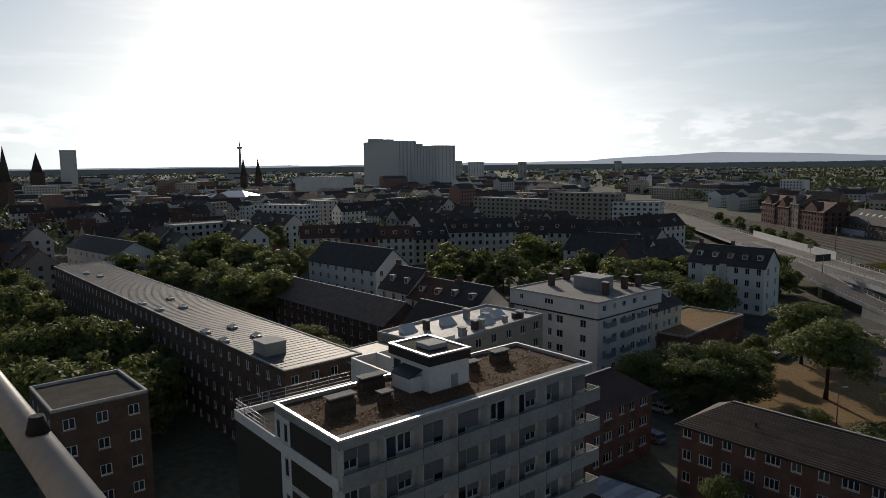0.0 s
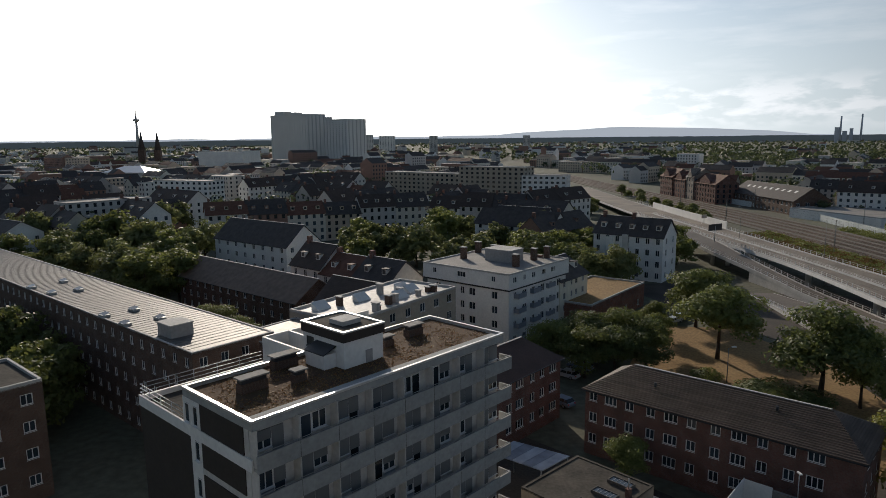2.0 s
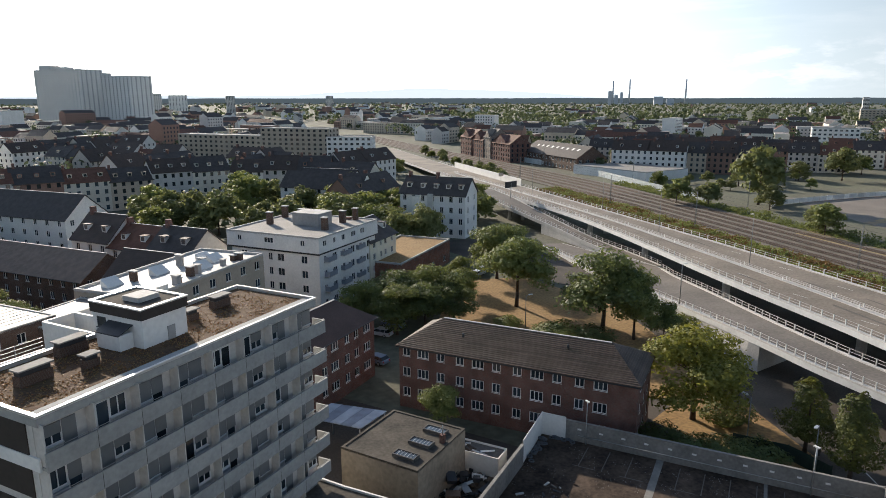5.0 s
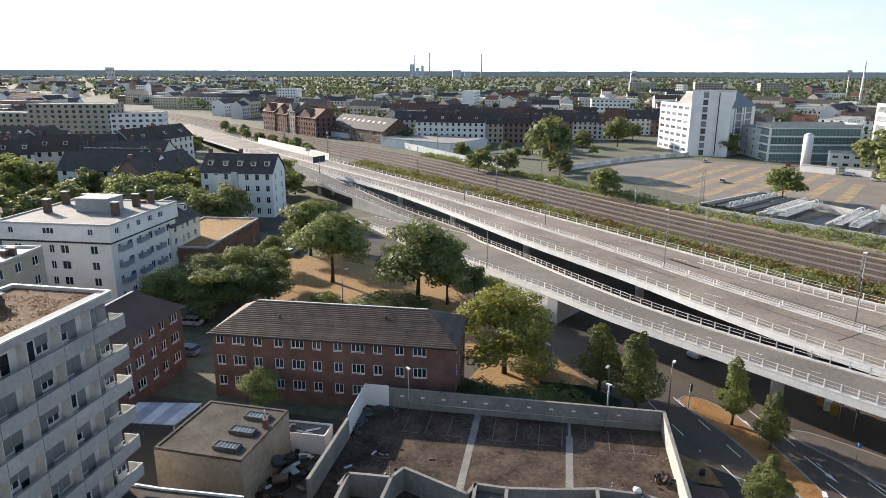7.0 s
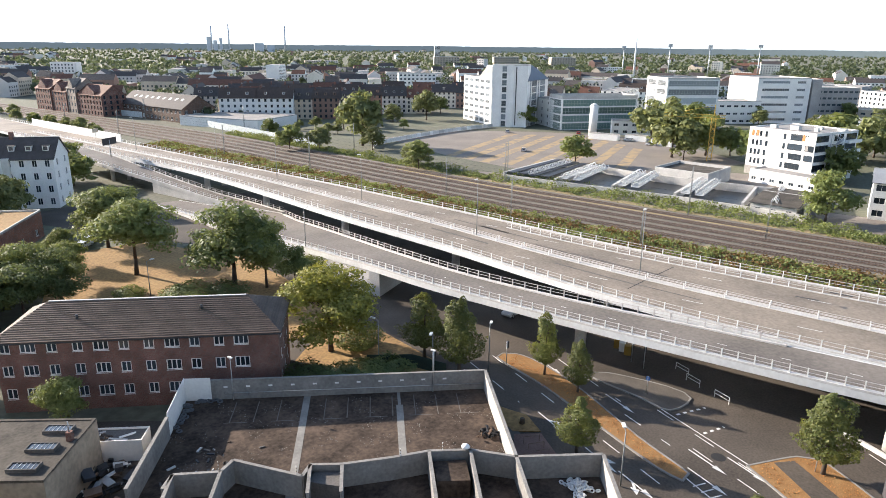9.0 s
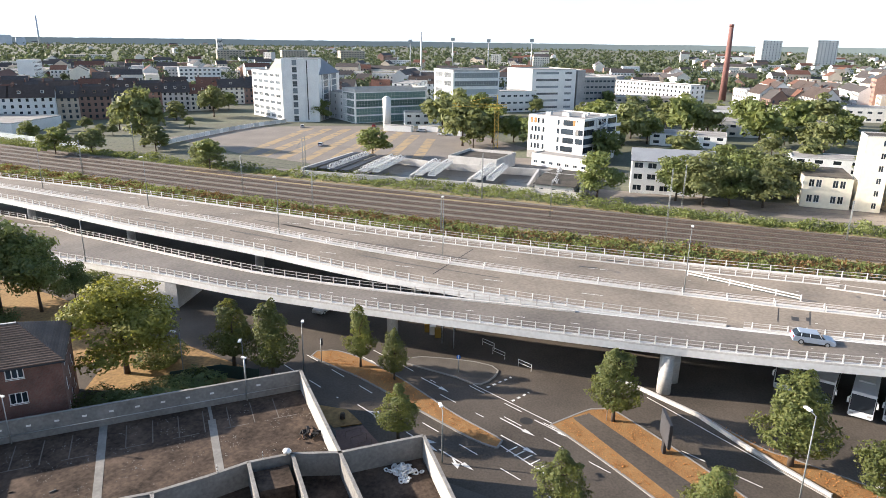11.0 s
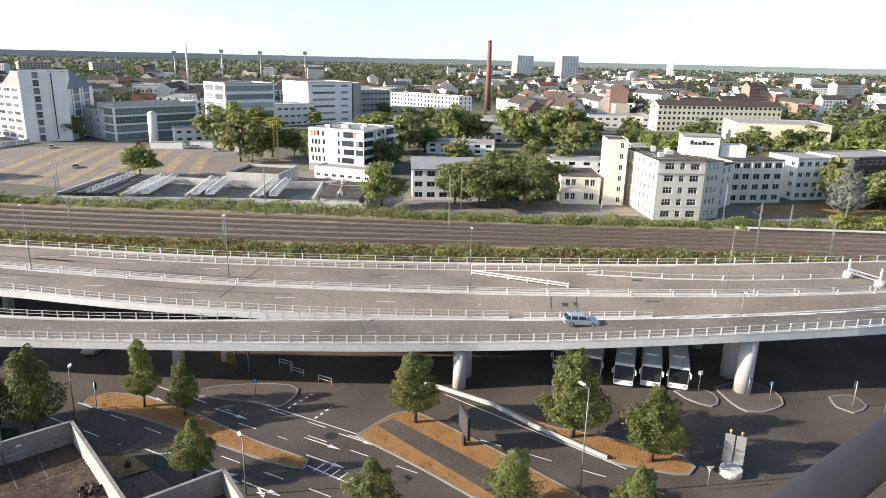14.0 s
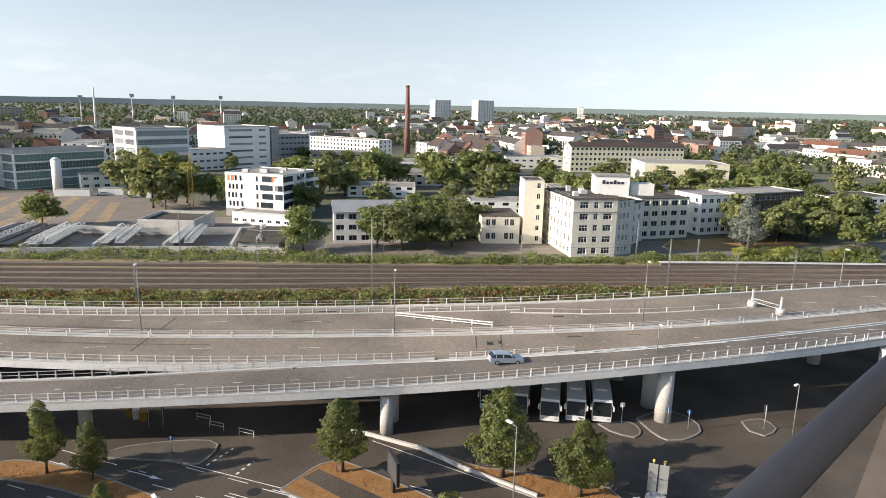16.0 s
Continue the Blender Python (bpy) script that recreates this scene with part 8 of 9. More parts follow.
def coach(x, y, turn):
    c = thing("coach", "white parked coach with a dark windscreen under the flyover", "coach", pose(x, y, .03, 0, 0, turn), "parked coaches")
    bm = bmesh.new()
    box(bm, 0, -1.26, .35, 12.0, 1.26, 3.45)
    bmesh.ops.bevel(bm, geom=bm.edges[:], offset=.14, segments=3)
    part("body", bm, mat("coach_white", (.62, .63, .64), .35, .05, 2.0, .4, .0), c)
    bm = bmesh.new()
    box(bm, -.03, -1.18, 1.1, .06, 1.18, 3.1)
    bmesh.ops.bevel(bm, geom=bm.edges[:], offset=.03, segments=1)
    part("windscreen", bm, MATS["car_glass"], c)
    for s in (-1, 1):
        bm = bmesh.new()
        box(bm, .8, s * 1.27 - .012, 1.7, 11.4, s * 1.27 + .012, 2.9)
        part("side_glass", bm, MATS["car_glass"], c)
        bm = bmesh.new()
        box(bm, -.02, s * .9 - .2, .62, .04, s * .9 + .2, .85)
        part("headlight", bm, steel, c)
        bm = bmesh.new()
        tube(bm, (-.02, s * 1.2, 2.9), (-.25, s * 1.45, 2.7), .04, seg=6)
        box(bm, -.32, s * 1.45 - .1, 2.05, -.2, s * 1.45 + .1, 2.7)
        part("mirror", bm, white_paint, c)
        for x_ in (2.6, 8.6):
            wheel(c, x_, s * 1.12, .5, .3)
    bm = bmesh.new()
    box(bm, -.015, -.5, .5, .03, .5, .62)
    part("plate_bar", bm, white_paint, c)
    bm = bmesh.new()
    box(bm, 3, -.8, 3.46, 6, .8, 3.66)
    part("roof_unit", bm, white_paint, c)


for x, y in ((78.6, -26.9), (78.3, -30.4), (77.7, -33.8), (80.8, -23.2), (83.0, -19.7)):
    coach(x, y, -19)

# ---- overhead line masts, gantry, screens ----


def mast(x, y, h, arm=0.0, z=.3):
    s = thing("overhead_mast", "grey steel overhead-line mast beside the tracks", "mast", pose(x, y, z), "overhead-line masts")
    bm = bmesh.new()
    for dx, dy in ((-.18, -.12), (.18, -.12), (-.18, .12), (.18, .12)):
        tube(bm, (dx, dy, 0), (dx * .6, dy * .6, h), .04, seg=5)
    n = int(h / .8)
    for i in range(n):
        k = 1 - .4 * i / n
        z0, z1 = h * i / n, h * (i + 1) / n
        sgn = 1 if i % 2 else -1
        for dy in (-.12, .12):
            tube(bm, (-.18 * k * sgn, dy * k, z0), (.18 * k * sgn, dy * k, z1), .02, seg=4, caps=False)
    part("lattice", bm, pole_grey, s)
    if arm:
        bm = bmesh.new()
        tube(bm, (0, 0, h * .78), (arm, 0, h * .80), .04, seg=6)
        tube(bm, (0, 0, h * .97), (arm * .9, 0, h * .80), .025, seg=5)
        part("cantilever", bm, pole_grey, s)


for x, y, h, a in ((137.0, 41.0, 8.5, 0), (172.4, 40.2, 12.6, -4), (135.8, -6.2, 17.8, 0), (173.8, -11.0, 12.6, -4), (137.2, -73.0, 12.6, 4), (167.0, -79.0, 12.0, -4), (168.7, -112.7, 9.5, -3), (139.4, -106.0, 9.0, 3), (138.4, -90.4, 9.0, 3), (163.3, -94.8, 7, 0),
                   (184.0, 99.8, 12.0, -4), (144.0, 76.0, 10, 3), (155.2, 102.8, 11.0, 3), (160.0, 161.0, 11.5, 3), (164.6, 210.6, 11.5, 3), (172.0, 293.0, 11.5, 3), (193.4, 104.0, 11.5, -4), (204.0, 180.0, 11, -4), (221.0, 266.0, 12.0, -4), (222, 350, 11, -4), (178, 350, 11, 3), (160, 20, 9, 0), (160.5, -45, 9, 0)):
    mast(x, y, h, a)
for f in (.1, .3, .5, .7, .9):
    wv = bmesh.new()
    bar_along(wv, [Vector((rx(y, f), y, 6.6)) for y in range(-140, 420, 20)], .012, 0, .025)
    tagged(part("overhead_wire", wv, dark_metal), "thin dark overhead wire above the tracks", "wire", kind="structure")
gan = thing("sign_gantry", "dark traffic sign board on a post above the flyover", "sign", pose(115.8, 203.3, 6.5, 0, 0, 20))
bm = bmesh.new()
tube(bm, (0, 0, 0), (0, 0, 5.4), .14, seg=8)
part("post", bm, steel, gan)
bm = bmesh.new()
box(bm, -3.0, -.1, 3.9, 3.0, .1, 6.0)
part("board", bm, dark_metal, gan)
g2 = thing("sign_gantry", "small yellow-grey sign board beside the flyover", "sign", pose(136.5, 248.3, 6.5, 0, 0, 20))
bm = bmesh.new()
tube(bm, (0, 0, 0), (0, 0, 3.2), .1, seg=8)
part("post", bm, steel, g2)
bm = bmesh.new()
box(bm, -1.4, -.08, 2.2, 1.4, .08, 3.6)
part("board", bm, beige_render, g2)
screen = thing("noise_wall", "white noise wall on the outer edge of the flyover", "noise wall", kind="structure")
sl_ = [p for p in main_far if 236 < p.y < 330]
bm = bmesh.new()
bar_along(bm, [p + Vector((-.3, 0, 0)) for p in sl_], .12, 0, 3.0)
part("panel", bm, white_paint, screen)
glassy = mat("frosted_panel", (.50, .54, .55), .4, .15, 1.0, .2, .0)
ns = thing("noise_screen", "pale panelled noise screen beyond the tracks", "noise wall", kind="structure")
nl = smooth_line([(250, 520, 0), (226, 434, 0), (224, 326, 0), (213, 262, 0), (199.5, 196, 0)], 4)
for a, b in zip(nl, nl[1:]):
    bm = bmesh.new()
    bar_along(bm, [a, a.lerp(b, .96)], .06, .2, 3.4)
    part("panel", bm, glassy, ns)
    bm = bmesh.new()
    tube(bm, (a.x, a.y, 0), (a.x, a.y, 3.5), .09, seg=6)
    part("post", bm, steel, ns)
# signals and guard gates at the flyover's south end: white chevron strips on the carriageway
def on_deck(x, y, z=.045):
    q = rise_south((x, y, zz(y, Z_MAIN)))
    return (q.x, q.y, q.z + z)


def deck_mark(pts, dz=.045, material=None):
    bm = bmesh.new()
    f = bm.faces.new([bm.verts.new(on_deck(x, y, dz)) for x, y in pts])
    f.normal_update()
    if f.normal.z < 0:
        f.normal_flip()
    tagged(part("road_marking" if material is None else "asphalt_patch", bm, material or road_paint), "worn white painted road marking on the flyover" if material is None else "dark repaired patch in the flyover asphalt", "road marking" if material is None else "asphalt patch", "flyover markings" if material is None else "asphalt patches", kind="structure")


HATCH_LO, HATCH_UP = [(88.4, -57.0), (87.8, -51.8), (87.4, -47.8), (86.9, -44.1), (86.5, -40.2), (86.0, -35.9), (86.6, -34.7)], [(88.5, -56.6), (88.4, -50.8), (88.1, -46.0), (87.9, -42.1), (87.7, -39.7), (87.2, -36.4), (86.8, -34.8)]


def hatch_x(y, f):
    """x across the hatched wedge, from its near (0) to its far (1) edge."""
    a, b = (float(np.interp(y, [p[1] for p in ln], [p[0] for p in ln])) for ln in (HATCH_LO, HATCH_UP))
    return a + (b - a) * f


for i in range(8):
    y, r = -34.6 - 2.7 * i, 3.0 - .2 * i
    for f in (0, 1):
        deck_mark([(hatch_x(y, .5), y), (hatch_x(y, .5), y - .75), (hatch_x(y - r - .75, f), y - r - .75), (hatch_x(y - r, f), y - r)])
for k in range(9):
    y0, y1 = -35.0 - 2.5 * k, -37.5 - 2.5 * k
    for f in (0, 1):
        deck_mark([(hatch_x(y0, f), y0), (hatch_x(y0, f) + .14, y0), (hatch_x(y1, f) + .14, y1), (hatch_x(y1, f), y1)], .05)
deck_mark([(88.95, -58.0), (89.1, -58.0), (89.5, -70.0), (89.35, -70.0)])
tar = mat("tar_patch", (.035, .033, .032), .6, .3, 6.0, .8, .1)
for pts in ([(92.4, -21.2), (90.9, -21.0), (90.8, -21.9), (92.3, -22.1)], [(92.6, -23.0), (91.2, -22.8), (91.2, -23.3), (92.6, -23.5)], [(95.0, -20.0), (89.9, -19.1), (89.9, -19.25), (95.0, -20.15)], [(95.0, -23.9), (89.9, -22.9), (89.9, -23.05), (95, -24.05)],
            [(93.5, -34.0), (93.0, -34.0), (93.0, -36.4), (93.5, -36.4)], [(103.6, -35.0), (102.8, -35.0), (102.8, -36.8), (103.6, -36.8)], [(109.6, 4.0), (109.1, 4.0), (109.0, 1.0), (109.5, 1.0)], [(104.8, 8.0), (104.4, 8.0), (104.4, 5.0), (104.8, 5.0)]):
    deck_mark(pts, .03, tar)
rp = random.Random(77)
worn = mat("worn_strip", (.115, .10, .087), .8, .4, 3.0, .3, .2)
for i in range(26):
    y = rp.uniform(-120, 190)
    m = min(MID, key=lambda p: abs(p.y - y))
    n_ = min(range(len(MID)), key=lambda k: abs(MID[k].y - y))
    d_ = (MID[min(n_ + 1, len(MID) - 1)] - MID[max(0, n_ - 1)]).normalized()
    x, L, w = m.x + rp.choice((-5.5, -3.6, -1.6, 3.0, 5.0, 7.5)), rp.uniform(6, 22), rp.uniform(.25, .9)
    deck_mark([(x, m.y), (x + w, m.y), (x + w + d_.x * L, m.y + d_.y * L), (x + d_.x * L, m.y + d_.y * L)], .026, worn)
gate = thing("lane_gate", "white barrier gate between two posts on concrete drums", "barrier")
ga, gb = rise_south((105.8, -72.9, 6.66)), rise_south((100.8, -75.0, 6.66))
for p in (ga, gb):
    bm = bmesh.new()
    tube(bm, p, p + Vector((0, 0, 1.1)), .75, .7, 16)
    part("drum", bm, concrete, gate)
    bm = bmesh.new()
    box(bm, p.x - .12, p.y - .12, p.z + 1.1, p.x + .12, p.y + .12, p.z + 3.0)
    part("post", bm, rail_paint, gate)
bm = bmesh.new()
for z in (.9, 1.5):
    bar_along(bm, [ga, gb], .05, z, z + .1)
for i in range(9):
    tube(bm, ga.lerp(gb, i / 9) + Vector((0, 0, .9)), ga.lerp(gb, (i + 1) / 9) + Vector((0, 0, 1.55)), .03, seg=5)
part("boom", bm, steel, gate, "grey steel lattice boom")
for ln, dx in ((ramp_near, 4.0),):
    for p in ln[::2]:
        if -120 < p.y < 60:
            mark([(p.x + dx, p.y), (p.x + dx + .12, p.y), (p.x + dx + .12, p.y - 2.6), (p.x + dx, p.y - 2.6)], p.z + .036)
for p in MID[::2]:
    if -140 < p.y < 260:
        for dx in (-5.2, 6.6):
            mark([(p.x + dx, p.y), (p.x + dx + .13, p.y), (p.x + dx + .13, p.y - 3.0), (p.x + dx, p.y - 3.0)], p.z + .04)

for pts in ([(108.0, 26.5), (99.5, 28.1)], [(99.0, 28.2), (93.4, 29.2)]):
    bm = bmesh.new()
    bar_along(bm, [Vector(on_deck(*pts[0], .02)), Vector(on_deck(*pts[1], .02))], .07, .004, .016)
    tagged(part("expansion_joint", bm, black), "dark expansion joint across the flyover", "joint", kind="structure")
chev = thing("slanted_barrier", "white slanted guard barrier closing a lane on the flyover", "barrier")
for z in (.35, .75):
    bm = bmesh.new()
    bar_along(bm, [rise_south((105.3, -8.7, 6.58)), rise_south((98.8, -23.5, 6.62))], .06, z, z + .14)
    part("beam", bm, rail_paint, chev)
for k in range(6):
    p = rise_south((105.3, -8.7, 6.58)).lerp(rise_south((98.8, -23.5, 6.62)), k / 5)
    bm = bmesh.new()
    box(bm, p.x - .08, p.y - .08, p.z, p.x + .08, p.y + .08, p.z + 1.0)
    part("post", bm, rail_paint, chev)

bin_yellow = mat('bin_yellow', (.30, .18, .03), .6, .1)
BINS = ((86.6, 27.8, bin_yellow), (85.9, 26.8, white_paint), (85.2, 25.8, bin_yellow))
for x, y, c in BINS:
    bn = thing("recycling_bin", "yellow and grey container under the flyover", "container", pose(x, y, .03, 0, 0, 20), "containers under the flyover")
    bm = bmesh.new()
    box(bm, -.45, -.45, 0, .45, .45, 1.3)
    bmesh.ops.bevel(bm, geom=bm.edges[:], offset=.12, segments=2)
    part("body", bm, c, bn)
    bm = bmesh.new()
    box(bm, -.25, -.48, .85, .25, -.44, 1.08)
    part("slot", bm, black, bn)

# ---- east of the tracks: basins, dry car park, works ----
yard_grey = mat("yard_asphalt", (0.19, 0.165, 0.14), .9, .25, 2.0, .08, .15)
def patchy_mat(name, a, b_, scale, lo, hi):
    """Two ground covers mixed in soft patches."""
    m, n, l, b = nodes_of(name)
    pos = n.new("ShaderNodeNewGeometry").outputs["Position"]
    no = n.new("ShaderNodeTexNoise")
    no.inputs["Scale"].default_value, no.inputs["Detail"].default_value = scale, 7
    l.new(pos, no.inputs["Vector"])
    mr = n.new("ShaderNodeMapRange")
    mr.inputs["From Min"].default_value, mr.inputs["From Max"].default_value = lo, hi
    l.new(no.outputs["Fac"], mr.inputs["Value"])
    c = n.new("ShaderNodeMixRGB")
    c.inputs[1].default_value, c.inputs[2].default_value = (*a, 1), (*b_, 1)
    l.new(mr.outputs[0], c.inputs["Fac"])
    l.new(c.outputs[0], b.inputs["Base Color"])
    b.inputs["Roughness"].default_value = .9
    return m


patchy_dry = patchy_mat("patchy_dry_grass", (0.33, 0.235, 0.12), (0.18, 0.155, 0.125), .30, .42, .66)
bm = bmesh.new()
prism(bm, [(243, 196), (290, 181), (309, 148), (318, 113), (300, 72), (270, 44), (232, 60), (203, 88), (208, 112), (217, 143)][::-1], -.1, .03)
tagged(part("car_park", bm, yard_grey), "grey worn car park surface with dry strips", "car park", kind="structure")
for i in range(8):
    y0, y1 = 76 + 9.2 * i, 76 + 9.0 * i
    xa = float(np.interp(y0, [76, 90, 120, 150], [228, 216, 212, 220]))
    xb = float(np.interp(y1, [76, 100, 150], [282, 304, 292]))
    bm = bmesh.new()
    prism(bm, [(xa, y0), (xb, y0 + 8 + (xb - xa) * .06), (xb, y0 + 12.2 + (xb - xa) * .06), (xa, y0 + 4.2)], .0, .055)
    tagged(part("dry_strip", bm, patchy_dry), "strip of straw-yellow dry grass on the car park", "grass", kind="structure")
bm = bmesh.new()
prism(bm, [(178, -112), (196, -112), (199, 12), (246, 16), (246, 44), (202, 84), (194, 120), (184, 118)], -.1, .028)
tagged(part("service_road", bm, yard_grey), "pale asphalt service yard along the railway", "road", kind="structure")

basin = thing("settling_basins", "open concrete basins with steel frames beside the railway", "basin", kind="structure")
dark_water = mat("basin_floor", (.035, .037, .036), .35, .3, 1.0, .2, .1)


def basin_wall(a, b, h=1.6, w=.25):
    bm = bmesh.new()
    bar_along(bm, [Vector((*a, 0)), Vector((*b, 0))], w, 0, h)
    part("wall", bm, concrete, basin)


def steel_frame(a, b, h0, h1, n, mat_=None):
    """An open truss: two chords, posts and slanting bars."""
    bm = bmesh.new()
    a, b = Vector((*a, 0)), Vector((*b, 0))
    for z in (h0, h1):
        bar_along(bm, [a, b], .07, z, z + .12)
    for i in range(n + 1):
        p = a.lerp(b, i / n)
        tube(bm, (p.x, p.y, h0), (p.x, p.y, h1), .05, seg=5)
        if i < n:
            q = a.lerp(b, (i + 1) / n)
            tube(bm, (p.x, p.y, h0), (q.x, q.y, h1), .04, seg=4)
    part("frame", bm, mat_ or white_paint, basin)


NEAR = [(187.5, 102), (187.2, 84), (187.6, 66), (187.8, 48), (186.0, 30), (183.6, 15)]
FAR_ = [(221, 100), (217, 84), (213, 68), (211, 48), (211.5, 31), (212, 17)]
for i in range(5):
    bm = bmesh.new()
    prism(bm, [NEAR[i], NEAR[i + 1], FAR_[i + 1], FAR_[i]], 0, .25)
    part("floor", bm, dark_water, basin)
    basin_wall(NEAR[i], NEAR[i + 1], 1.7)
    basin_wall(FAR_[i], FAR_[i + 1], 2.6)
for i in range(6):
    basin_wall(NEAR[i], FAR_[i], 2.5, .35)
    if i < 5:
        for k, wd in ((.14, .13), (.36, .13)) if i in (1, 2, 3) else ((.5, .1),):
            a0, a1 = Vector(NEAR[i]).lerp(Vector(NEAR[i + 1]), k - wd / 2), Vector(NEAR[i]).lerp(Vector(NEAR[i + 1]), k + wd / 2)
            b0, b1 = Vector(FAR_[i]).lerp(Vector(FAR_[i + 1]), k - wd / 2), Vector(FAR_[i]).lerp(Vector(FAR_[i + 1]), k + wd / 2)
            pale_steel = mat("pale_steel", (.50, .51, .51), .5, .12, 3.0, .4, .0, metal=.15)
            bm = bmesh.new()
            for j in range(24):
                f0, f1 = .03 + .94 * j / 24, .03 + .94 * (j + .62) / 24
                prism(bm, [tuple(a0.lerp(b0, f0)), tuple(a1.lerp(b1, f0)), tuple(a1.lerp(b1, f1)), tuple(a0.lerp(b0, f1))], 2.52, 2.62)
            tagged(part("catwalk", bm, pale_steel, basin), kind="stuff")
            steel_frame(a0.lerp(b0, .04), a0.lerp(b0, .96), 2.6, 3.6, 14, pale_steel)
            steel_frame(a1.lerp(b1, .04), a1.lerp(b1, .96), 2.6, 3.6, 14, pale_steel)
            for j in range(9):
                p, q = a1.lerp(b1, .08 + .1 * j), a0.lerp(b0, .08 + .1 * j)
                bm = bmesh.new()
                arc = [Vector((p.x + (q.x - p.x) * u, p.y + (q.y - p.y) * u, 2.7 + 1.5 * math.sin(math.pi * u))) for u in (0, .2, .4, .6, .8, 1)]
                for c0, c1 in zip(arc, arc[1:]):
                    tube(bm, c0, c1, .16, seg=6, caps=False)
                part("pipe_bend", bm, pale_steel, basin)
# dark sloping cover sheets over the first and last basin
for i, m_ in ((0, dark_metal),):
    for k in range(4):
        a, b = Vector(NEAR[i]).lerp(Vector(NEAR[i + 1]), .08 + .22 * k), Vector(NEAR[i]).lerp(Vector(NEAR[i + 1]), .22 + .22 * k)
        c, d = Vector(FAR_[i]).lerp(Vector(FAR_[i + 1]), .22 + .22 * k), Vector(FAR_[i]).lerp(Vector(FAR_[i + 1]), .08 + .22 * k)
        bm = bmesh.new()
        prism(bm, [tuple(a), tuple(b), tuple(c), tuple(d)], 2.62, 2.76)
        part("cover", bm, m_, basin)
building("pump_house", "low raw concrete pump house with open top", "outbuilding", (214.4, 62.0), (211.6, 44.8), 18.0, 3.8, 1, 0, 0, wall=concrete, top=bitumen, lip=.9)
building("basin_house", "low concrete basin house with a slightly sloping dark roof", "outbuilding", (185.4, 28.0), (184.2, 17.0), 24.0, 3.2, 1, 3, 7, wall=concrete, roof="gable", top=bitumen, rise=1.0, win=(1.4, .8), sill=1.2)
building("site_cabin", "low white site building with a flat roof", "outbuilding", (233.0, 36.8), (224.0, 16.7), 8.0, 4.0, 1, 7, 2, wall=white_render, win=(1.6, 1.0))
for x, y, l in ((300, 112, 14), (304, 98, 10), (296, 84, 9)):
    building("site_cabin", "white site container on the car park edge", "container", (x, y + l / 2), (x, y - l / 2), 3.5, 2.8, 1, 0, 0, wall=white_render, lip=.05)
tank = thing("silo", "white upright silo beside the office", "silo", pose(311, 121.5, 0))
bm = bmesh.new()
tube(bm, (0, 0, 0), (0, 0, 14.5), 2.0, seg=20)
tube(bm, (0, 0, 14.5), (0, 0, 15.4), 2.0, .6, 20)
part("shell", bm, white_paint, tank, smooth=False)
# small building crane
ycrane = thing("tower_crane", "small yellow tower crane on the building site", "crane", pose(267.5, 57.2, 0, 0, 0, 100))
yel = mat("crane_yellow", (.55, .36, .06), .5, .12, 3.0, .4, .05)
bm = bmesh.new()
for dx, dy in ((-.8, -.8), (.8, -.8), (.8, .8), (-.8, .8)):
    tube(bm, (dx, dy, 0), (dx, dy, 16), .12, seg=5)
for i in range(10):
    for (a, b) in (((-.8, -.8), (.8, -.8)), ((.8, -.8), (.8, .8)), ((.8, .8), (-.8, .8)), ((-.8, .8), (-.8, -.8))):
        tube(bm, (a[0], a[1], 1.6 * i), (b[0], b[1], 1.6 * i + 1.6), .07, seg=4)
part("tower", bm, yel, ycrane)
bm = bmesh.new()
for z in (16, 17.2):
    bar_along(bm, [Vector((-4, 0, 0)), Vector((18, 0, 0))], .12, z, z + .2)
for i in range(14):
    tube(bm, (-4 + 1.55 * i, 0, 16.1), (-3.2 + 1.55 * i, 0, 17.3), .06, seg=4)
tube(bm, (0, 0, 17), (0, 0, 21), .2, seg=5)
tube(bm, (0, 0, 21), (14, 0, 17.3), .06, seg=4)
part("jib", bm, yel, ycrane)

# white cube office, with dark window bands
cube = building("office_cube", "white cube office with dark window bands and balconies", "office building", (249.0, 41.2), (239.0, 20.0), 23.4, 15.6, 5, 0, 0, wall=white_render, edge=white_paint)
CL = cube["size"][0]
bm = bmesh.new()
box(bm, -.05, -.05, 0, CL * .98, -.003, 2.9)
part("plinth", bm, flat_grey, cube, "grey rendered ground floor")


def cube_window(x, y, z, w, h, turn, lights):
    a, b = window_mesh(w, h, lights, .06)
    o = part("window", a, dark_metal, cube)
    o.matrix_basis = pose(x, y, z, 0, 0, turn)
    part("pane", b, pane_mat, o)


for f in range(1, 5):
    z = .85 + 3.08 * f
    sh = .35 * (f % 2)
    for k in (.065, .13, .19, .275):
        cube_window(CL * k + sh, -.04, z, .8, 1.75, 0, 1)
    cube_window(CL * .555, -.04, z, .8, 1.75, 0, 1)
    cube_window(CL * (.715 if f % 2 else .735), -.04, z, 5.0 if f % 2 else 4.4, 1.85, 0, 4)
    if f in (2, 3):
        cube_window(CL * .925, -.04, z, 2.9, 1.85, 0, 2)
    for y, w in ((3.5, 6.6), (12.6, 5.0), (19.6, 6.4)):
        cube_window(CL + .04, y, z, w, 1.95, 90, max(2, int(w / 1.5)))
    bm = bmesh.new()
    box(bm, CL + .003, 15.8, z - 1.05, CL + 1.7, 23.4, z - .85)
    box(bm, CL + 1.58, 15.8, z - .85, CL + 1.7, 23.4, z + .05)
    part("balcony", bm, white_paint, cube)
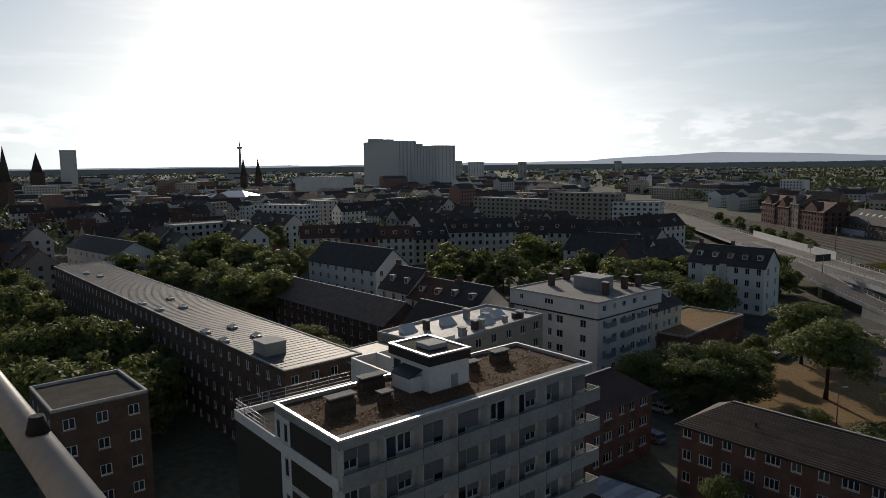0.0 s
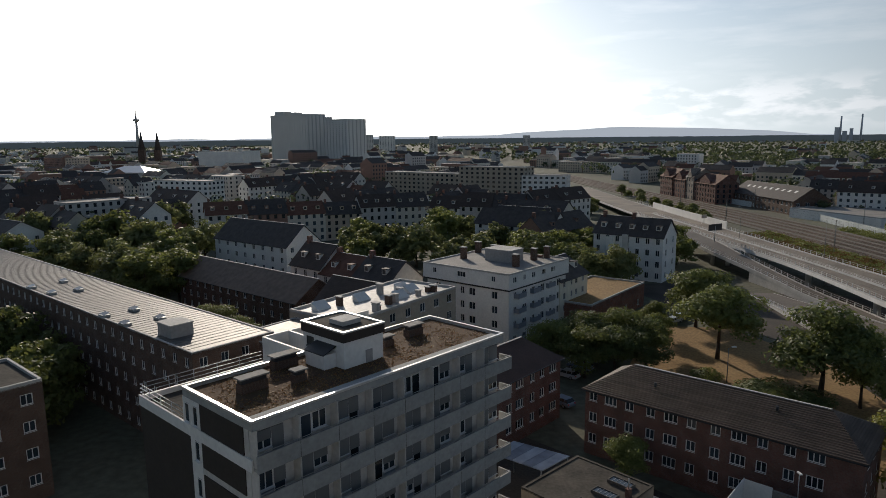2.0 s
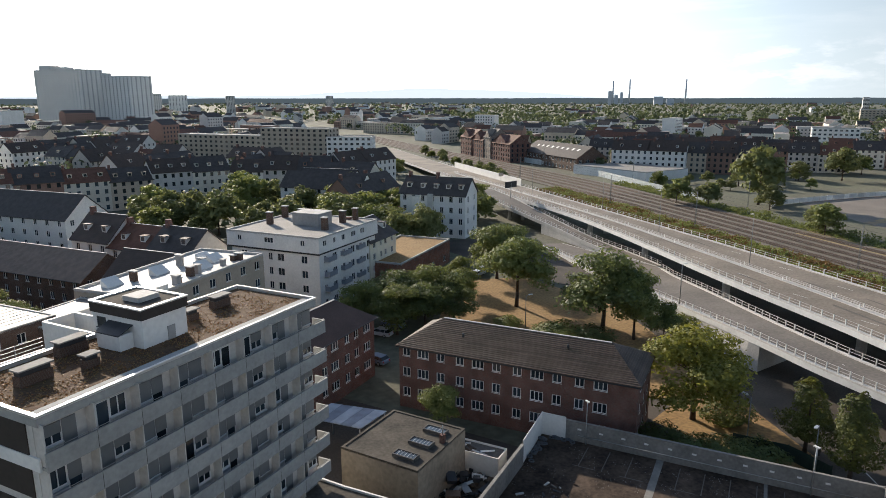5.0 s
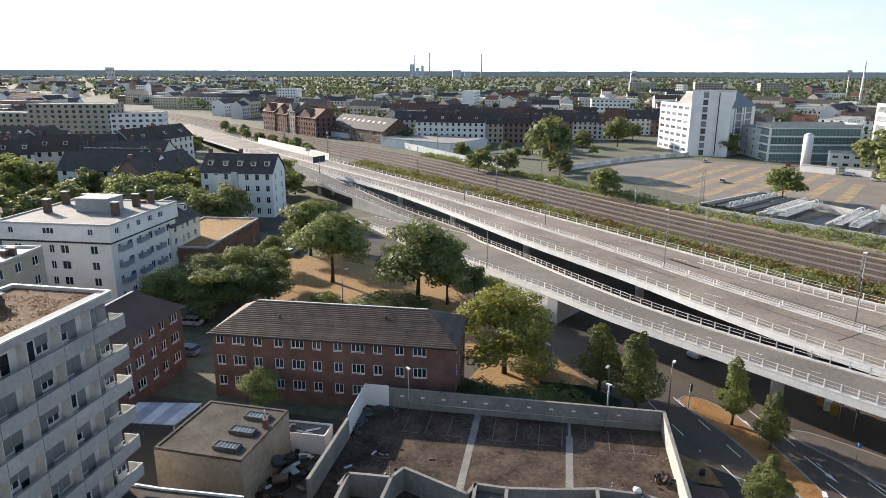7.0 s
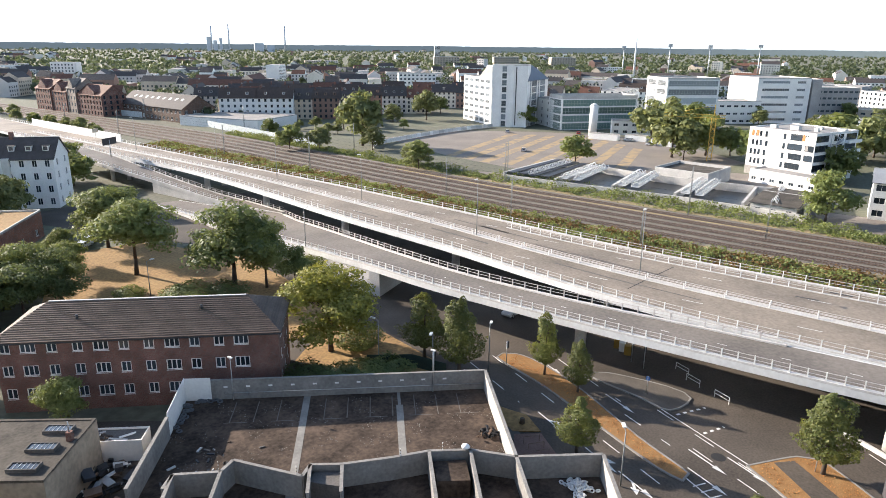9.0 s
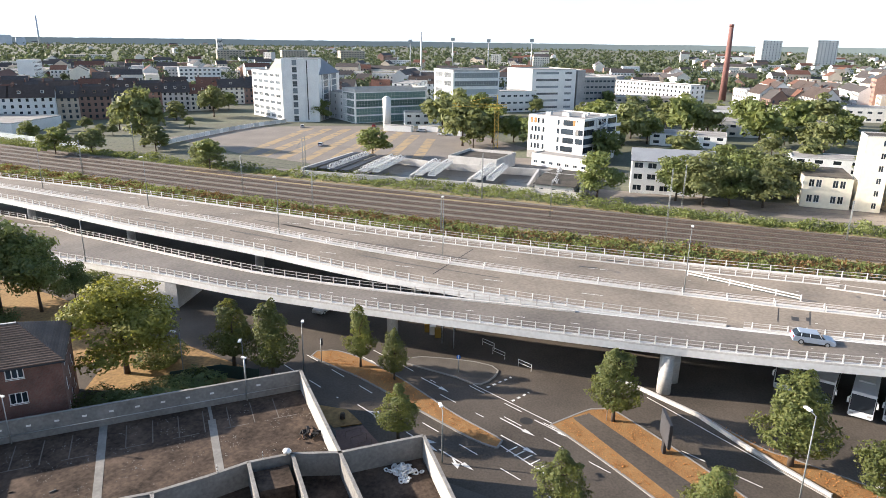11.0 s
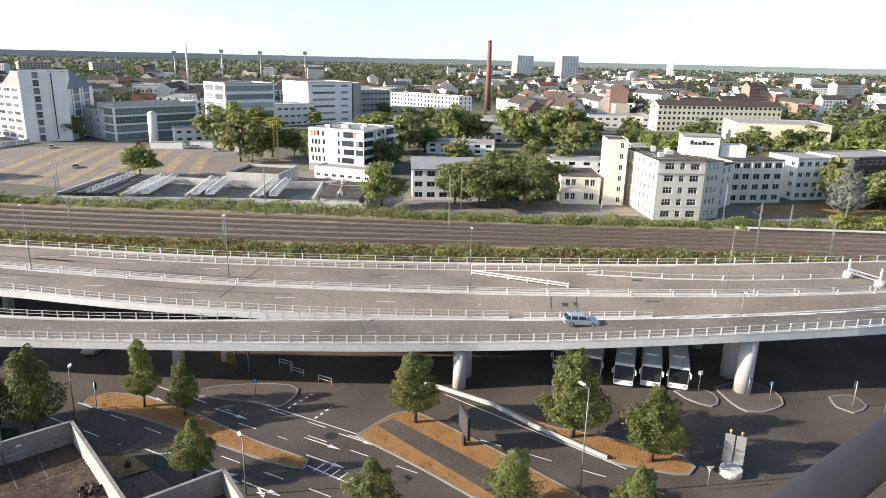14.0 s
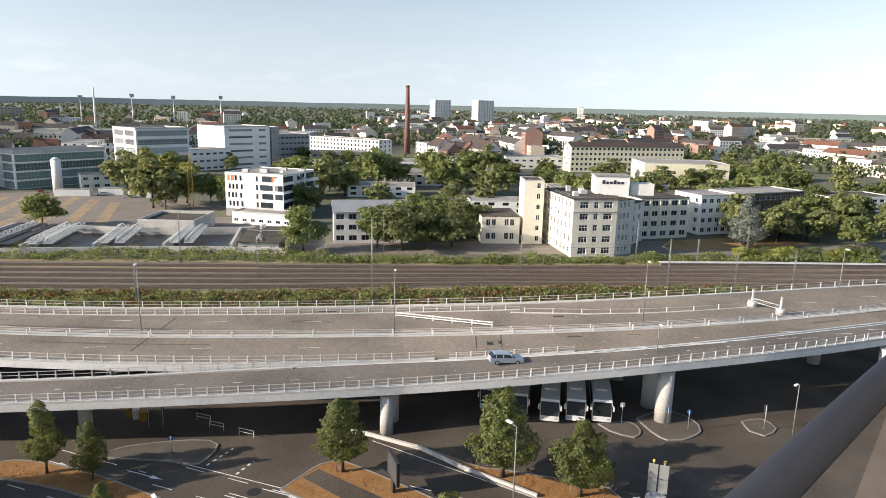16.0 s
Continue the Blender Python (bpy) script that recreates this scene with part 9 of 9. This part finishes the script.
for x, z in ((.83, 13.2), (.065, 13.2), (.14, 13.2), (.89, 10.1)):
    bm = bmesh.new()
    box(bm, CL * x - .45, -.075, z - .05, CL * x + .45, -.004, z + 1.8)
    part("facing_panel", bm, mat("orange_panel", (.60, .20, .06), .6, .1) if z > 11 else flat_grey, cube, "orange facing panel" if z > 11 else "")
# open steel stair on the side wall
for f in range(5):
    z = 3.08 * f
    for a, b, zz0, zz1 in (((8.2, 1.9), (11.6, 1.9), z, z + 1.54), ((11.6, .9), (8.2, .9), z + 1.54, z + 3.08)):
        bm = bmesh.new()
        bar_along(bm, [Vector((CL + a[1], a[0], zz0)), Vector((CL + b[1], b[0], zz1))], .45, -.12, .06)
        part("stair_flight", bm, steel, cube)
        bm = bmesh.new()
        bar_along(bm, [Vector((CL + a[1] + .45, a[0], zz0)), Vector((CL + b[1] + .45, b[0], zz1))], .03, .9, 1.0)
        part("stair_rail", bm, white_paint, cube)
for y in (7.6, 12.2):
    for dx in (.5, 2.4):
        bm = bmesh.new()
        tube(bm, (CL + dx, y, 0), (CL + dx, y, 15.8), .09, seg=6)
        part("stair_post", bm, steel, cube)
for k, (w, x) in enumerate(((.55, 16.0), (.55, 16.8), (.55, 17.6), (.5, 18.4), (.55, 19.2), (.25, 20.0), (.5, 20.5))):
    bm = bmesh.new()
    box(bm, x, -.05, 14.55, x + w, -.01, 15.1)
    part("sign_bar", bm, dark_metal, cube, "dark lettering as a plain bar" if k == 0 else "")
for x, y, w, h in ((4.0, 5.0, 2.2, 1.2), (7.6, 12.0, 1.6, .9), (10.5, 6.0, 3.0, 1.4), (14.0, 15.0, 2.0, 1.0), (17.5, 8.0, 1.4, 1.1), (20.0, 17.0, 2.6, .8)):
    bm = bmesh.new()
    box(bm, x, y, 15.6, x + w, y + w * .7, 15.6 + h)
    part("roof_unit", bm, steel, cube)
# cream factory: roof house with a sign as bars
fac = thing("roof_house", "white roof house with dark sign lettering on the factory", "roof house", pose(188.6, -74.6, 15.9, 0, 0, -101))
bm = bmesh.new()
box(bm, 0, 0, 0, 10.0, 7.0, 5.6)
bmesh.ops.bevel(bm, geom=bm.edges[:], offset=.06, segments=1)
part("wall", bm, white_render, fac)
for k in range(6):
    bm = bmesh.new()
    box(bm, 2.0 + 1.1 * k, -.09, 3.3, 2.8 + 1.1 * k, -.01, 4.0 if k % 3 else 4.45)
    bmesh.ops.bevel(bm, geom=bm.edges[:], offset=.03, segments=1)
    part("sign_bar", bm, dark_metal, fac, "dark lettering as a plain bar" if k == 0 else "")
for x, y, w, h in ((10.6, 1.0, 7.0, 3.4),):
    bm = bmesh.new()
    box(bm, x, y, 0, x + w, y + 5, h)
    part("annexe", bm, white_far, fac)
bm = bmesh.new()
box(bm, -.3, -.3, 5.6, 10.3, 7.3, 5.85)
part("roof", bm, flat_grey, fac)
building("stair_tower", "tall cream stair tower of the factory", "office building", (194.4, -54.6), (193.7, -60.6), 10.0, 19.4, 6, [(4.4, 1.1)], 2, wall=cream, top=bitumen, edge=concrete, win=(1.1, 1.6), lip=.2)
building("factory_link", "cream link block of the factory", "office building", (187.0, -84.0), (197.4, -94.8), 10.0, 12.8, 4, [(3.0, 1.4), (7.0, 1.4), (11.0, 1.4)], 0, wall=white_far, top=bitumen, edge=bitumen, win=(1.4, 1.7), lip=.12)

fw = [o for o in bpy.data.objects if o.name == "factory_wing"][0]
for x in (.3, 3.4, 7.0, 10.6, 14.2, 17.6):
    bm = bmesh.new()
    box(bm, x - .22, -.32, 3.4, x + .22, -.003, 12.4)
    bmesh.ops.bevel(bm, geom=bm.edges[:], offset=.03, segments=1)
    part("pilaster", bm, cream, fw)
for nm_, L_ in (("factory_house.001", 13.0),):
    fh = [o for o in bpy.data.objects if o.name == nm_]
    for o in fh:
        for z in (12.7, 15.9):
            bm = bmesh.new()
            box(bm, -.12, -.14, z, L_ + .1, -.003, z + .22)
            part("string_course", bm, beige_render, o)
        for a, b in (((.4, .4), (L_ - .4, .4)), ((.4, .4), (.4, 25.5))):
            for z in (.55, 1.0):
                bm = bmesh.new()
                tube(bm, (*a, 16.2 + z), (*b, 16.2 + z), .035, seg=5)
                part("roof_rail", bm, steel, o)
        for x, y, w, h in ((3, 8, 1.6, 1.2), (7, 13, 2.2, 1.0), (5, 19, 1.2, 1.6), (9.5, 20, 1.4, .8)):
            bm = bmesh.new()
            box(bm, x, y, 16.2, x + w, y + w * .8, 16.2 + h)
            part("roof_unit", bm, white_paint, o)
# old brick buildings along the tracks
pale_brick = brick_mat("pale_brick", (0.27, 0.22, 0.18), (0.22, 0.18, 0.15), (0.3, 0.28, 0.25))
for a, b, h, wl_, lb in ((452, 433, 13.5, red_brick, "old red brick house with a stepped front gable"), (432.9, 415, 12.5, red_brick, "old red brick house with a steep dormered roof"), (414.9, 404, 15.0, pale_brick, "narrow pale brick house between red ones"), (403.9, 377, 12.0, red_brick, "broad red brick house with a tall front gable")):
    oh = building("brick_works", lb, "house", (214, a), (213.4, b), 15.0, h, 4, max(3, int((a - b) / 3)), 4, wall=wl_, roof="gable", top=tile_red if wl_ is red_brick else slate, rise=5.5, win=(1.3, 1.9), group="old brick houses", far=True)
    L_ = a - b
    bm = bmesh.new()
    gw = L_ * .24
    xm = L_ * .5
    vs = [(xm - gw, -.02, h - .3), (xm + gw, -.02, h - .3), (xm + gw, -.02, h + 1.6), (xm, -.02, h + 5.4), (xm - gw, -.02, h + 1.6)]
    f0 = [bm.verts.new(v) for v in vs]
    f1 = [bm.verts.new((v[0], 6.5, v[2])) for v in vs]
    bm.faces.new(f0)
    for k in range(5):
        bm.faces.new((f0[k], f1[k], f1[(k + 1) % 5], f0[(k + 1) % 5]))
    part("front_gable", bm, wl_, oh)
wk = building("brick_works", "long dark brick works with a row of roof lights", "house", (226, 381), (222, 316), 20.0, 7.5, 2, 16, 4, wall=brown_brick, roof="gable", top=slate, rise=6.5, win=(2.0, 1.8))
for i in range(9):
    bm = bmesh.new()
    x = 8 + 6.0 * i
    vs = [(x, 10 * .52, 7.5 + 6.5 * .52 + .12), (x + 2.2, 10 * .52, 7.5 + 6.5 * .52 + .12), (x + 2.2, 10 * .68, 7.5 + 6.5 * .68 + .12), (x, 10 * .68, 7.5 + 6.5 * .68 + .12)]
    quad(bm, *vs)
    part("roof_light", bm, white_paint, wk)
building("depot_hall", "low depot hall with a pale flat roof", "hall", (216.0, 310.0), (226.0, 262.0), 34.0, 4.6, 1, 0, 0, wall=white_render, top=flat_grey, lip=.4)
house_row([(262, 302), (300, 255)], 4, far=True)
house_row([(301, 302), (352, 246)], 5, far=True)
house_row([(290, 345), (330, 305)], 4, far=True)
house_row([(340, 332), (384, 290)], 4, far=True)
house_row([(255, 350), (282, 322)], 3, far=True)
house_row([(380, 280), (412, 236)], 4, far=True)
building("gable_row", "row of white houses with steep dark roofs", "house", (491.2, -64.8), (482.7, -115.2), 14, 8.9, 3, 14, 3, wall=white_render, roof="gable", top=slate, rise=6, win=(1.5, 1.5), far=True)

rz = random.Random(31)
for i, (x, y, L, D) in enumerate(((300, -18, 30, 16), (342, -40, 36, 18), (372, -75, 40, 16), (404, -40, 44, 22), (430, -80, 36, 18), (360, 10, 30, 18), (410, 20, 34, 16), (440, -130, 40, 18), (300, -110, 26, 14), (330, -130, 30, 12), (270, -100, 24, 14), (280, -130, 30, 12), (250, -60, 22, 12), (262, -85, 20, 10), (470, 0, 40, 18))):
    building("works_hall", "low pale works hall with a flat roof among trees", "hall", (x, y + L / 2), (x + rz.uniform(-3, 3), y - L / 2), D, rz.uniform(4.5, 8), 2, int(L / 5), 3, wall=(white_render, white_far, beige_render)[i % 3], win=(2.4, 1.2), far=True, group="works halls")
grove([(rz.uniform(240, 480), rz.uniform(-145, 70)) for _ in range(46)], "broad green tree between the works halls", group="works trees", lo=9, hi=15, kinds=K_FAR)
grove([(rz.uniform(225, 330), rz.uniform(200, 260)) for _ in range(12)], "young green tree on the car park", group="car park trees", lo=4, hi=7)
grove([(rz.uniform(225, 480), rz.uniform(-300, -140)) for _ in range(40)], "dense green tree in the works grounds", group="works trees", lo=9, hi=15, kinds=K_FAR)
# landmarks
rc = thing("factory_chimney", "tall tapering red brick chimney", "chimney", pose(565.4, -55.5, 0))
bm = bmesh.new()
tube(bm, (0, 0, 0), (0, 0, 56), 2.7, 1.5, 20)
tube(bm, (0, 0, 54.6), (0, 0, 56.2), 1.75, 1.75, 20)
part("shaft", bm, mat("chimney_brick", (.20, .10, .085), .9, .2, 2.0, .2, .1), rc)
for p0, p1, h in (((1674, -233), (1698, -276), 52.5), ((1426, -291), (1446, -330), 52.0), ((2068, -742), (2062, -760), 44), ((1290, 890), (1297, 881), 41.0), ((20, 1800), (47, 1799), 52), ((62, 1799), (105, 1797), 48), ((195, 1789), (217, 1787), 47), ((439, 1746), (457, 1741), 46), ((-745, 1302), (-720, 1316), 78)):
    building("tower_block", "pale tower block far off on the skyline", "tower block", p0, p1, 22, h, 16, 6, 5, wall=white_far, win=(1.8, 1.5), far=True, group="far tower blocks")
tv = thing("tv_tower", "slim television tower with a round pod far off", "tower", pose(-727, 2392, 0))
bm = bmesh.new()
tube(bm, (0, 0, 0), (0, 0, 105), 6, 3.5, 12)
tube(bm, (0, 0, 105), (0, 0, 109), 4, 11, 16)
tube(bm, (0, 0, 109), (0, 0, 114), 11, 9, 16)
tube(bm, (0, 0, 114), (0, 0, 126), 3, 2.4, 10)
tube(bm, (0, 0, 126), (0, 0, 152), 1.4, .6, 8)
part("shaft", bm, concrete, tv)
for x, y, h, w in ((-315.7, 1053.7, 57, 4.5), (-294.5, 1059.9, 55, 4.5), (-384.3, 585.1, 62, 4.5), (-779, 1282, 74, 9)):
    ch_ = thing("church_tower", "dark church tower with a pointed spire", "church", pose(x, y, 0), "church towers")
    bm = bmesh.new()
    box(bm, -w, -w, 0, w, w, h * .5)
    part("tower", bm, brown_brick, ch_)
    bm = bmesh.new()
    tube(bm, (0, 0, h * .5), (0, 0, h), w * 1.15, .1, 8)
    part("spire", bm, slate, ch_)
for x, y, h in ((849.1, 298.3, 43), (865.7, 246.2, 46), (877.1, 201.6, 45), (887.8, 147.5, 46)):
    fm = thing("floodlight_mast", "stadium floodlight mast with a lamp frame", "mast", pose(x, y, 0, 0, 0, 20), "stadium masts")
    bm = bmesh.new()
    tube(bm, (0, 0, 0), (0, 0, h - 3), .8, .5, 8)
    part("pole", bm, steel, fm)
    bm = bmesh.new()
    box(bm, -.5, -2.4, h - 4, .5, 2.4, h)
    part("lamp_frame", bm, steel, fm)
ob_ = thing("white_mast", "tall slender white mast", "mast", pose(853.7, 285.0, 0))
bm = bmesh.new()
tube(bm, (0, 0, 0), (0, 0, 52.5), 1.5, .8, 10)
part("shaft", bm, white_paint, ob_)
pl = thing("power_station", "pale power station blocks with thin chimneys on the horizon", "power station", pose(2450, 3160, 0, 0, 0, -38))
pale = mat("pale_block", (.55, .57, .6), .9, .1, .05, .01, .0)
for i, (x, w, h) in enumerate(((-28, 26, 77), (6, 22, 58), (38, 16, 71), (222, 50, 47), (290, 40, 34))):
    bm = bmesh.new()
    box(bm, x, 0, 0, x + w, 40, h)
    part("block", bm, pale, pl)
for x, h in ((-2, 133), (88, 142), (388, 139)):
    bm = bmesh.new()
    tube(bm, (x, 0, 0), (x, 0, h), 5.5, 4, 10)
    part("chimney", bm, pale, pl)

# ---- balcony the view is taken from ----
AN = math.degrees(math.atan2(-.743, .669))
tower = thing("viewing_tower", "plain high-rise wall and balcony slab behind the viewer", "building", pose(0, 0, 0, 0, 0, AN), kind="structure")
bm = bmesh.new()
box(bm, -14, -16, 0, 14, -1.6, 47)
part("wall", bm, grey_render, tower)
bm = bmesh.new()
box(bm, -6, -1.6, 39.2, 6, .32, 39.45)
part("balcony_slab", bm, mat("balcony_tile", (.13, .105, .085), .8, .2, 6.0, 1.0, .1), tower)
rail = thing("balcony_railing", "grey metal balcony handrail close to the viewer", "railing", pose(0, 0, 0, 0, 0, AN))
RM = pose(0, 0, 0, 0, 0, AN).inverted()
bm = bmesh.new()
inner = [RM @ Vector(p) for p in ((-3.86, 4.60, 40.52), (.45, -.14, 40.52), (.60, -.25, 40.52), (2.626, -3.055, 40.46))]
# one rail in two colours: this length is pale to stand for sun glare
tube(bm, inner[0], inner[1], .03, seg=20, caps=True)
part("handrail", bm, mat("handrail_paint", (.42, .395, .37), .45, .15, 30.0, 3.0, .02), rail, "handrail coloured pale to stand for sun glare")
# the rest of the rail: shade put into a near-black colour
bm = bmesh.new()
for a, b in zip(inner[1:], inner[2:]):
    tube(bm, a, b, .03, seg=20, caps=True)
part("side_handrail", bm, mat("handrail_slate", (.02, .022, .029), .34, .15, 30.0, 3.0, .02, spec=.35), rail, "side handrail coloured dark to stand for shade")
for i in range(2):
    bm = bmesh.new()
    p = inner[0].lerp(inner[1], .12 + .28 * i)
    tube(bm, (p.x, p.y, 39.45), (p.x, p.y, 40.5), .02, seg=8)
    part("post", bm, steel, rail)
bm = bmesh.new()
tube(bm, inner[0].lerp(inner[1], .735) + Vector((0, 0, .03)), inner[0].lerp(inner[1], .735) + Vector((0, 0, .06)), .02, .012, 10)
part("clip", bm, black, rail, "black cable clip on the handrail")

# white site fence along the edge of the car park
site_fence = thing("site_fence", "white panelled site fence along the car park", "fence", kind="structure")
fl = smooth_line([(214, 178, 0), (224, 183, 0), (266, 184, 0), (288, 182, 0), (311, 177, 0)], 3.4)
for a, b in zip(fl, fl[1:]):
    bm = bmesh.new()
    bar_along(bm, [a, a.lerp(b, .95)], .04, .1, 2.0)
    part("panel", bm, white_far, site_fence)

# ---- south-east edge: platform, slip of lawn, works road, bushes, sidings ----
platform = thing("platform_edge", "long grey concrete platform edge beside the tracks", "platform", kind="structure")
bm = bmesh.new()
bar_along(bm, [Vector((163.0, -84, .4)), Vector((161.0, -110, .4)), Vector((157.4, -141, .4)), Vector((154, -180, .4))], .9, 0, .75)
part("kerb", bm, concrete_dark, platform)
bm = bmesh.new()
bar_along(bm, [Vector((163.0, -84, 1.15)), Vector((161.0, -110, 1.15)), Vector((157.4, -141, 1.15)), Vector((154, -180, 1.15))], 1.0, .003, .12)
part("coping", bm, concrete, platform)
bm = bmesh.new()
prism(bm, [(176.5, -98), (175.5, -130), (181, -168), (186, -230), (192, -230), (189, -166), (182, -130), (181.5, -98)][::-1], -.1, .034)
tagged(part("works_road", bm, yard_grey), "grey asphalt works road along the railway", "road", kind="structure")
bm = bmesh.new()
prism(bm, [(182.5, -97), (183, -130), (190, -150), (203, -140), (196, -100)][::-1], -.1, .04)
tagged(part("lawn", bm, dry_grass), "dry brown lawn before the workshop", "lawn", kind="structure")
leaf_silver = leaf_mat("leaf_silver", (0.13, 0.145, 0.125), (0.20, 0.215, 0.19), (0.18, 0.20, 0.15))
K_FIR = tree_kind(91, 14.0, 4.2, 1.2, 6500, 0.24, leaf_silver, "cone")
plant_tree(K_FIR, 184.0, -122.0, 15.0, "tall silver-grey conifer beside the works road", "conifer", 40, fat=1.15)
leaf_lime = leaf_mat("leaf_lime", (0.13, 0.155, 0.035), (0.24, 0.235, 0.05), (0.36, 0.36, 0.07))
K_LIME = [tree_kind(95 + i, 3.2, 2.3, 0.1, 1500, 0.22, leaf_lime, "round") for i in range(2)]
rb = random.Random(61)
for i in range(16):
    y = -113 - 2.6 * i
    plant_tree(K_LIME[i % 2] if rb.random() < .65 else K_BUSH[i % 2], 169.5 + rb.uniform(-1.2, 2.6), y, rb.uniform(2.0, 3.9), "yellow-green bush beside the tracks", "bush", rb.uniform(0, 360), "trackside bushes", fat=1.15)
grove([(196, -126), (201, -133), (193, -138), (199, -146), (206, -152), (195, -155), (210, -162), (204, -172), (214, -176), (198, -182), (222, -186), (208, -194), (192, -196), (230, -198), (216, -206), (236, -176), (228, -166)], "dense dark green tree beside the works road", group="works road trees", lo=10, hi=14)
building("works_hall", "low white works building with a dark flat roof", "hall", (252.0, -203.0), (254.5, -236.0), 16.0, 6.5, 2, 9, 3, wall=white_render, top=bitumen, win=(2.2, 1.2), far=True)
grove([(158 + .11 * (y - 290) + dx, y) for y, dx in ((292, 3), (300, 6), (309, 3), (318, 7), (327, 4), (336, 7), (345, 4), (356, 8), (368, 5), (380, 8), (394, 6), (410, 9), (430, 8), (450, 10))], "low green tree between flyover and tracks", group="trackside trees", lo=5, hi=8)
wagon_red = mat("wagon_red", (.20, .075, .06), .7, .2, .5, .1, .05, per_object=.3)
wagon = thing("freight_wagon", "rust-red freight wagon standing on far sidings", "wagon", group="freight wagons")
bm = bmesh.new()
box(bm, -11, -1.5, 1.1, 11, 1.5, 4.2)
part("body", bm, wagon_red, wagon)
bm = bmesh.new()
for x in (-8, 8):
    box(bm, x - 1.5, -1.1, 0, x + 1.5, 1.1, 1.1)
part("undercarriage", bm, black, wagon)
wd = Vector((1480 - 817, -1256 + 697, 0)).normalized()
wa = math.degrees(math.atan2(wd.y, wd.x))
k = 0
for row in range(4):
    for i in range(6):
        p = Vector((905, -690, .05)) + wd * (24 * i + 40 * (row % 3) + 60 * row) + Vector((-wd.y, wd.x, 0)) * (-7.5 * row)
        m = pose(p.x, p.y, p.z, 0, 0, wa)
        if k == 0:
            wagon.matrix_basis = m
        else:
            copy_thing(wagon, m)
        k += 1
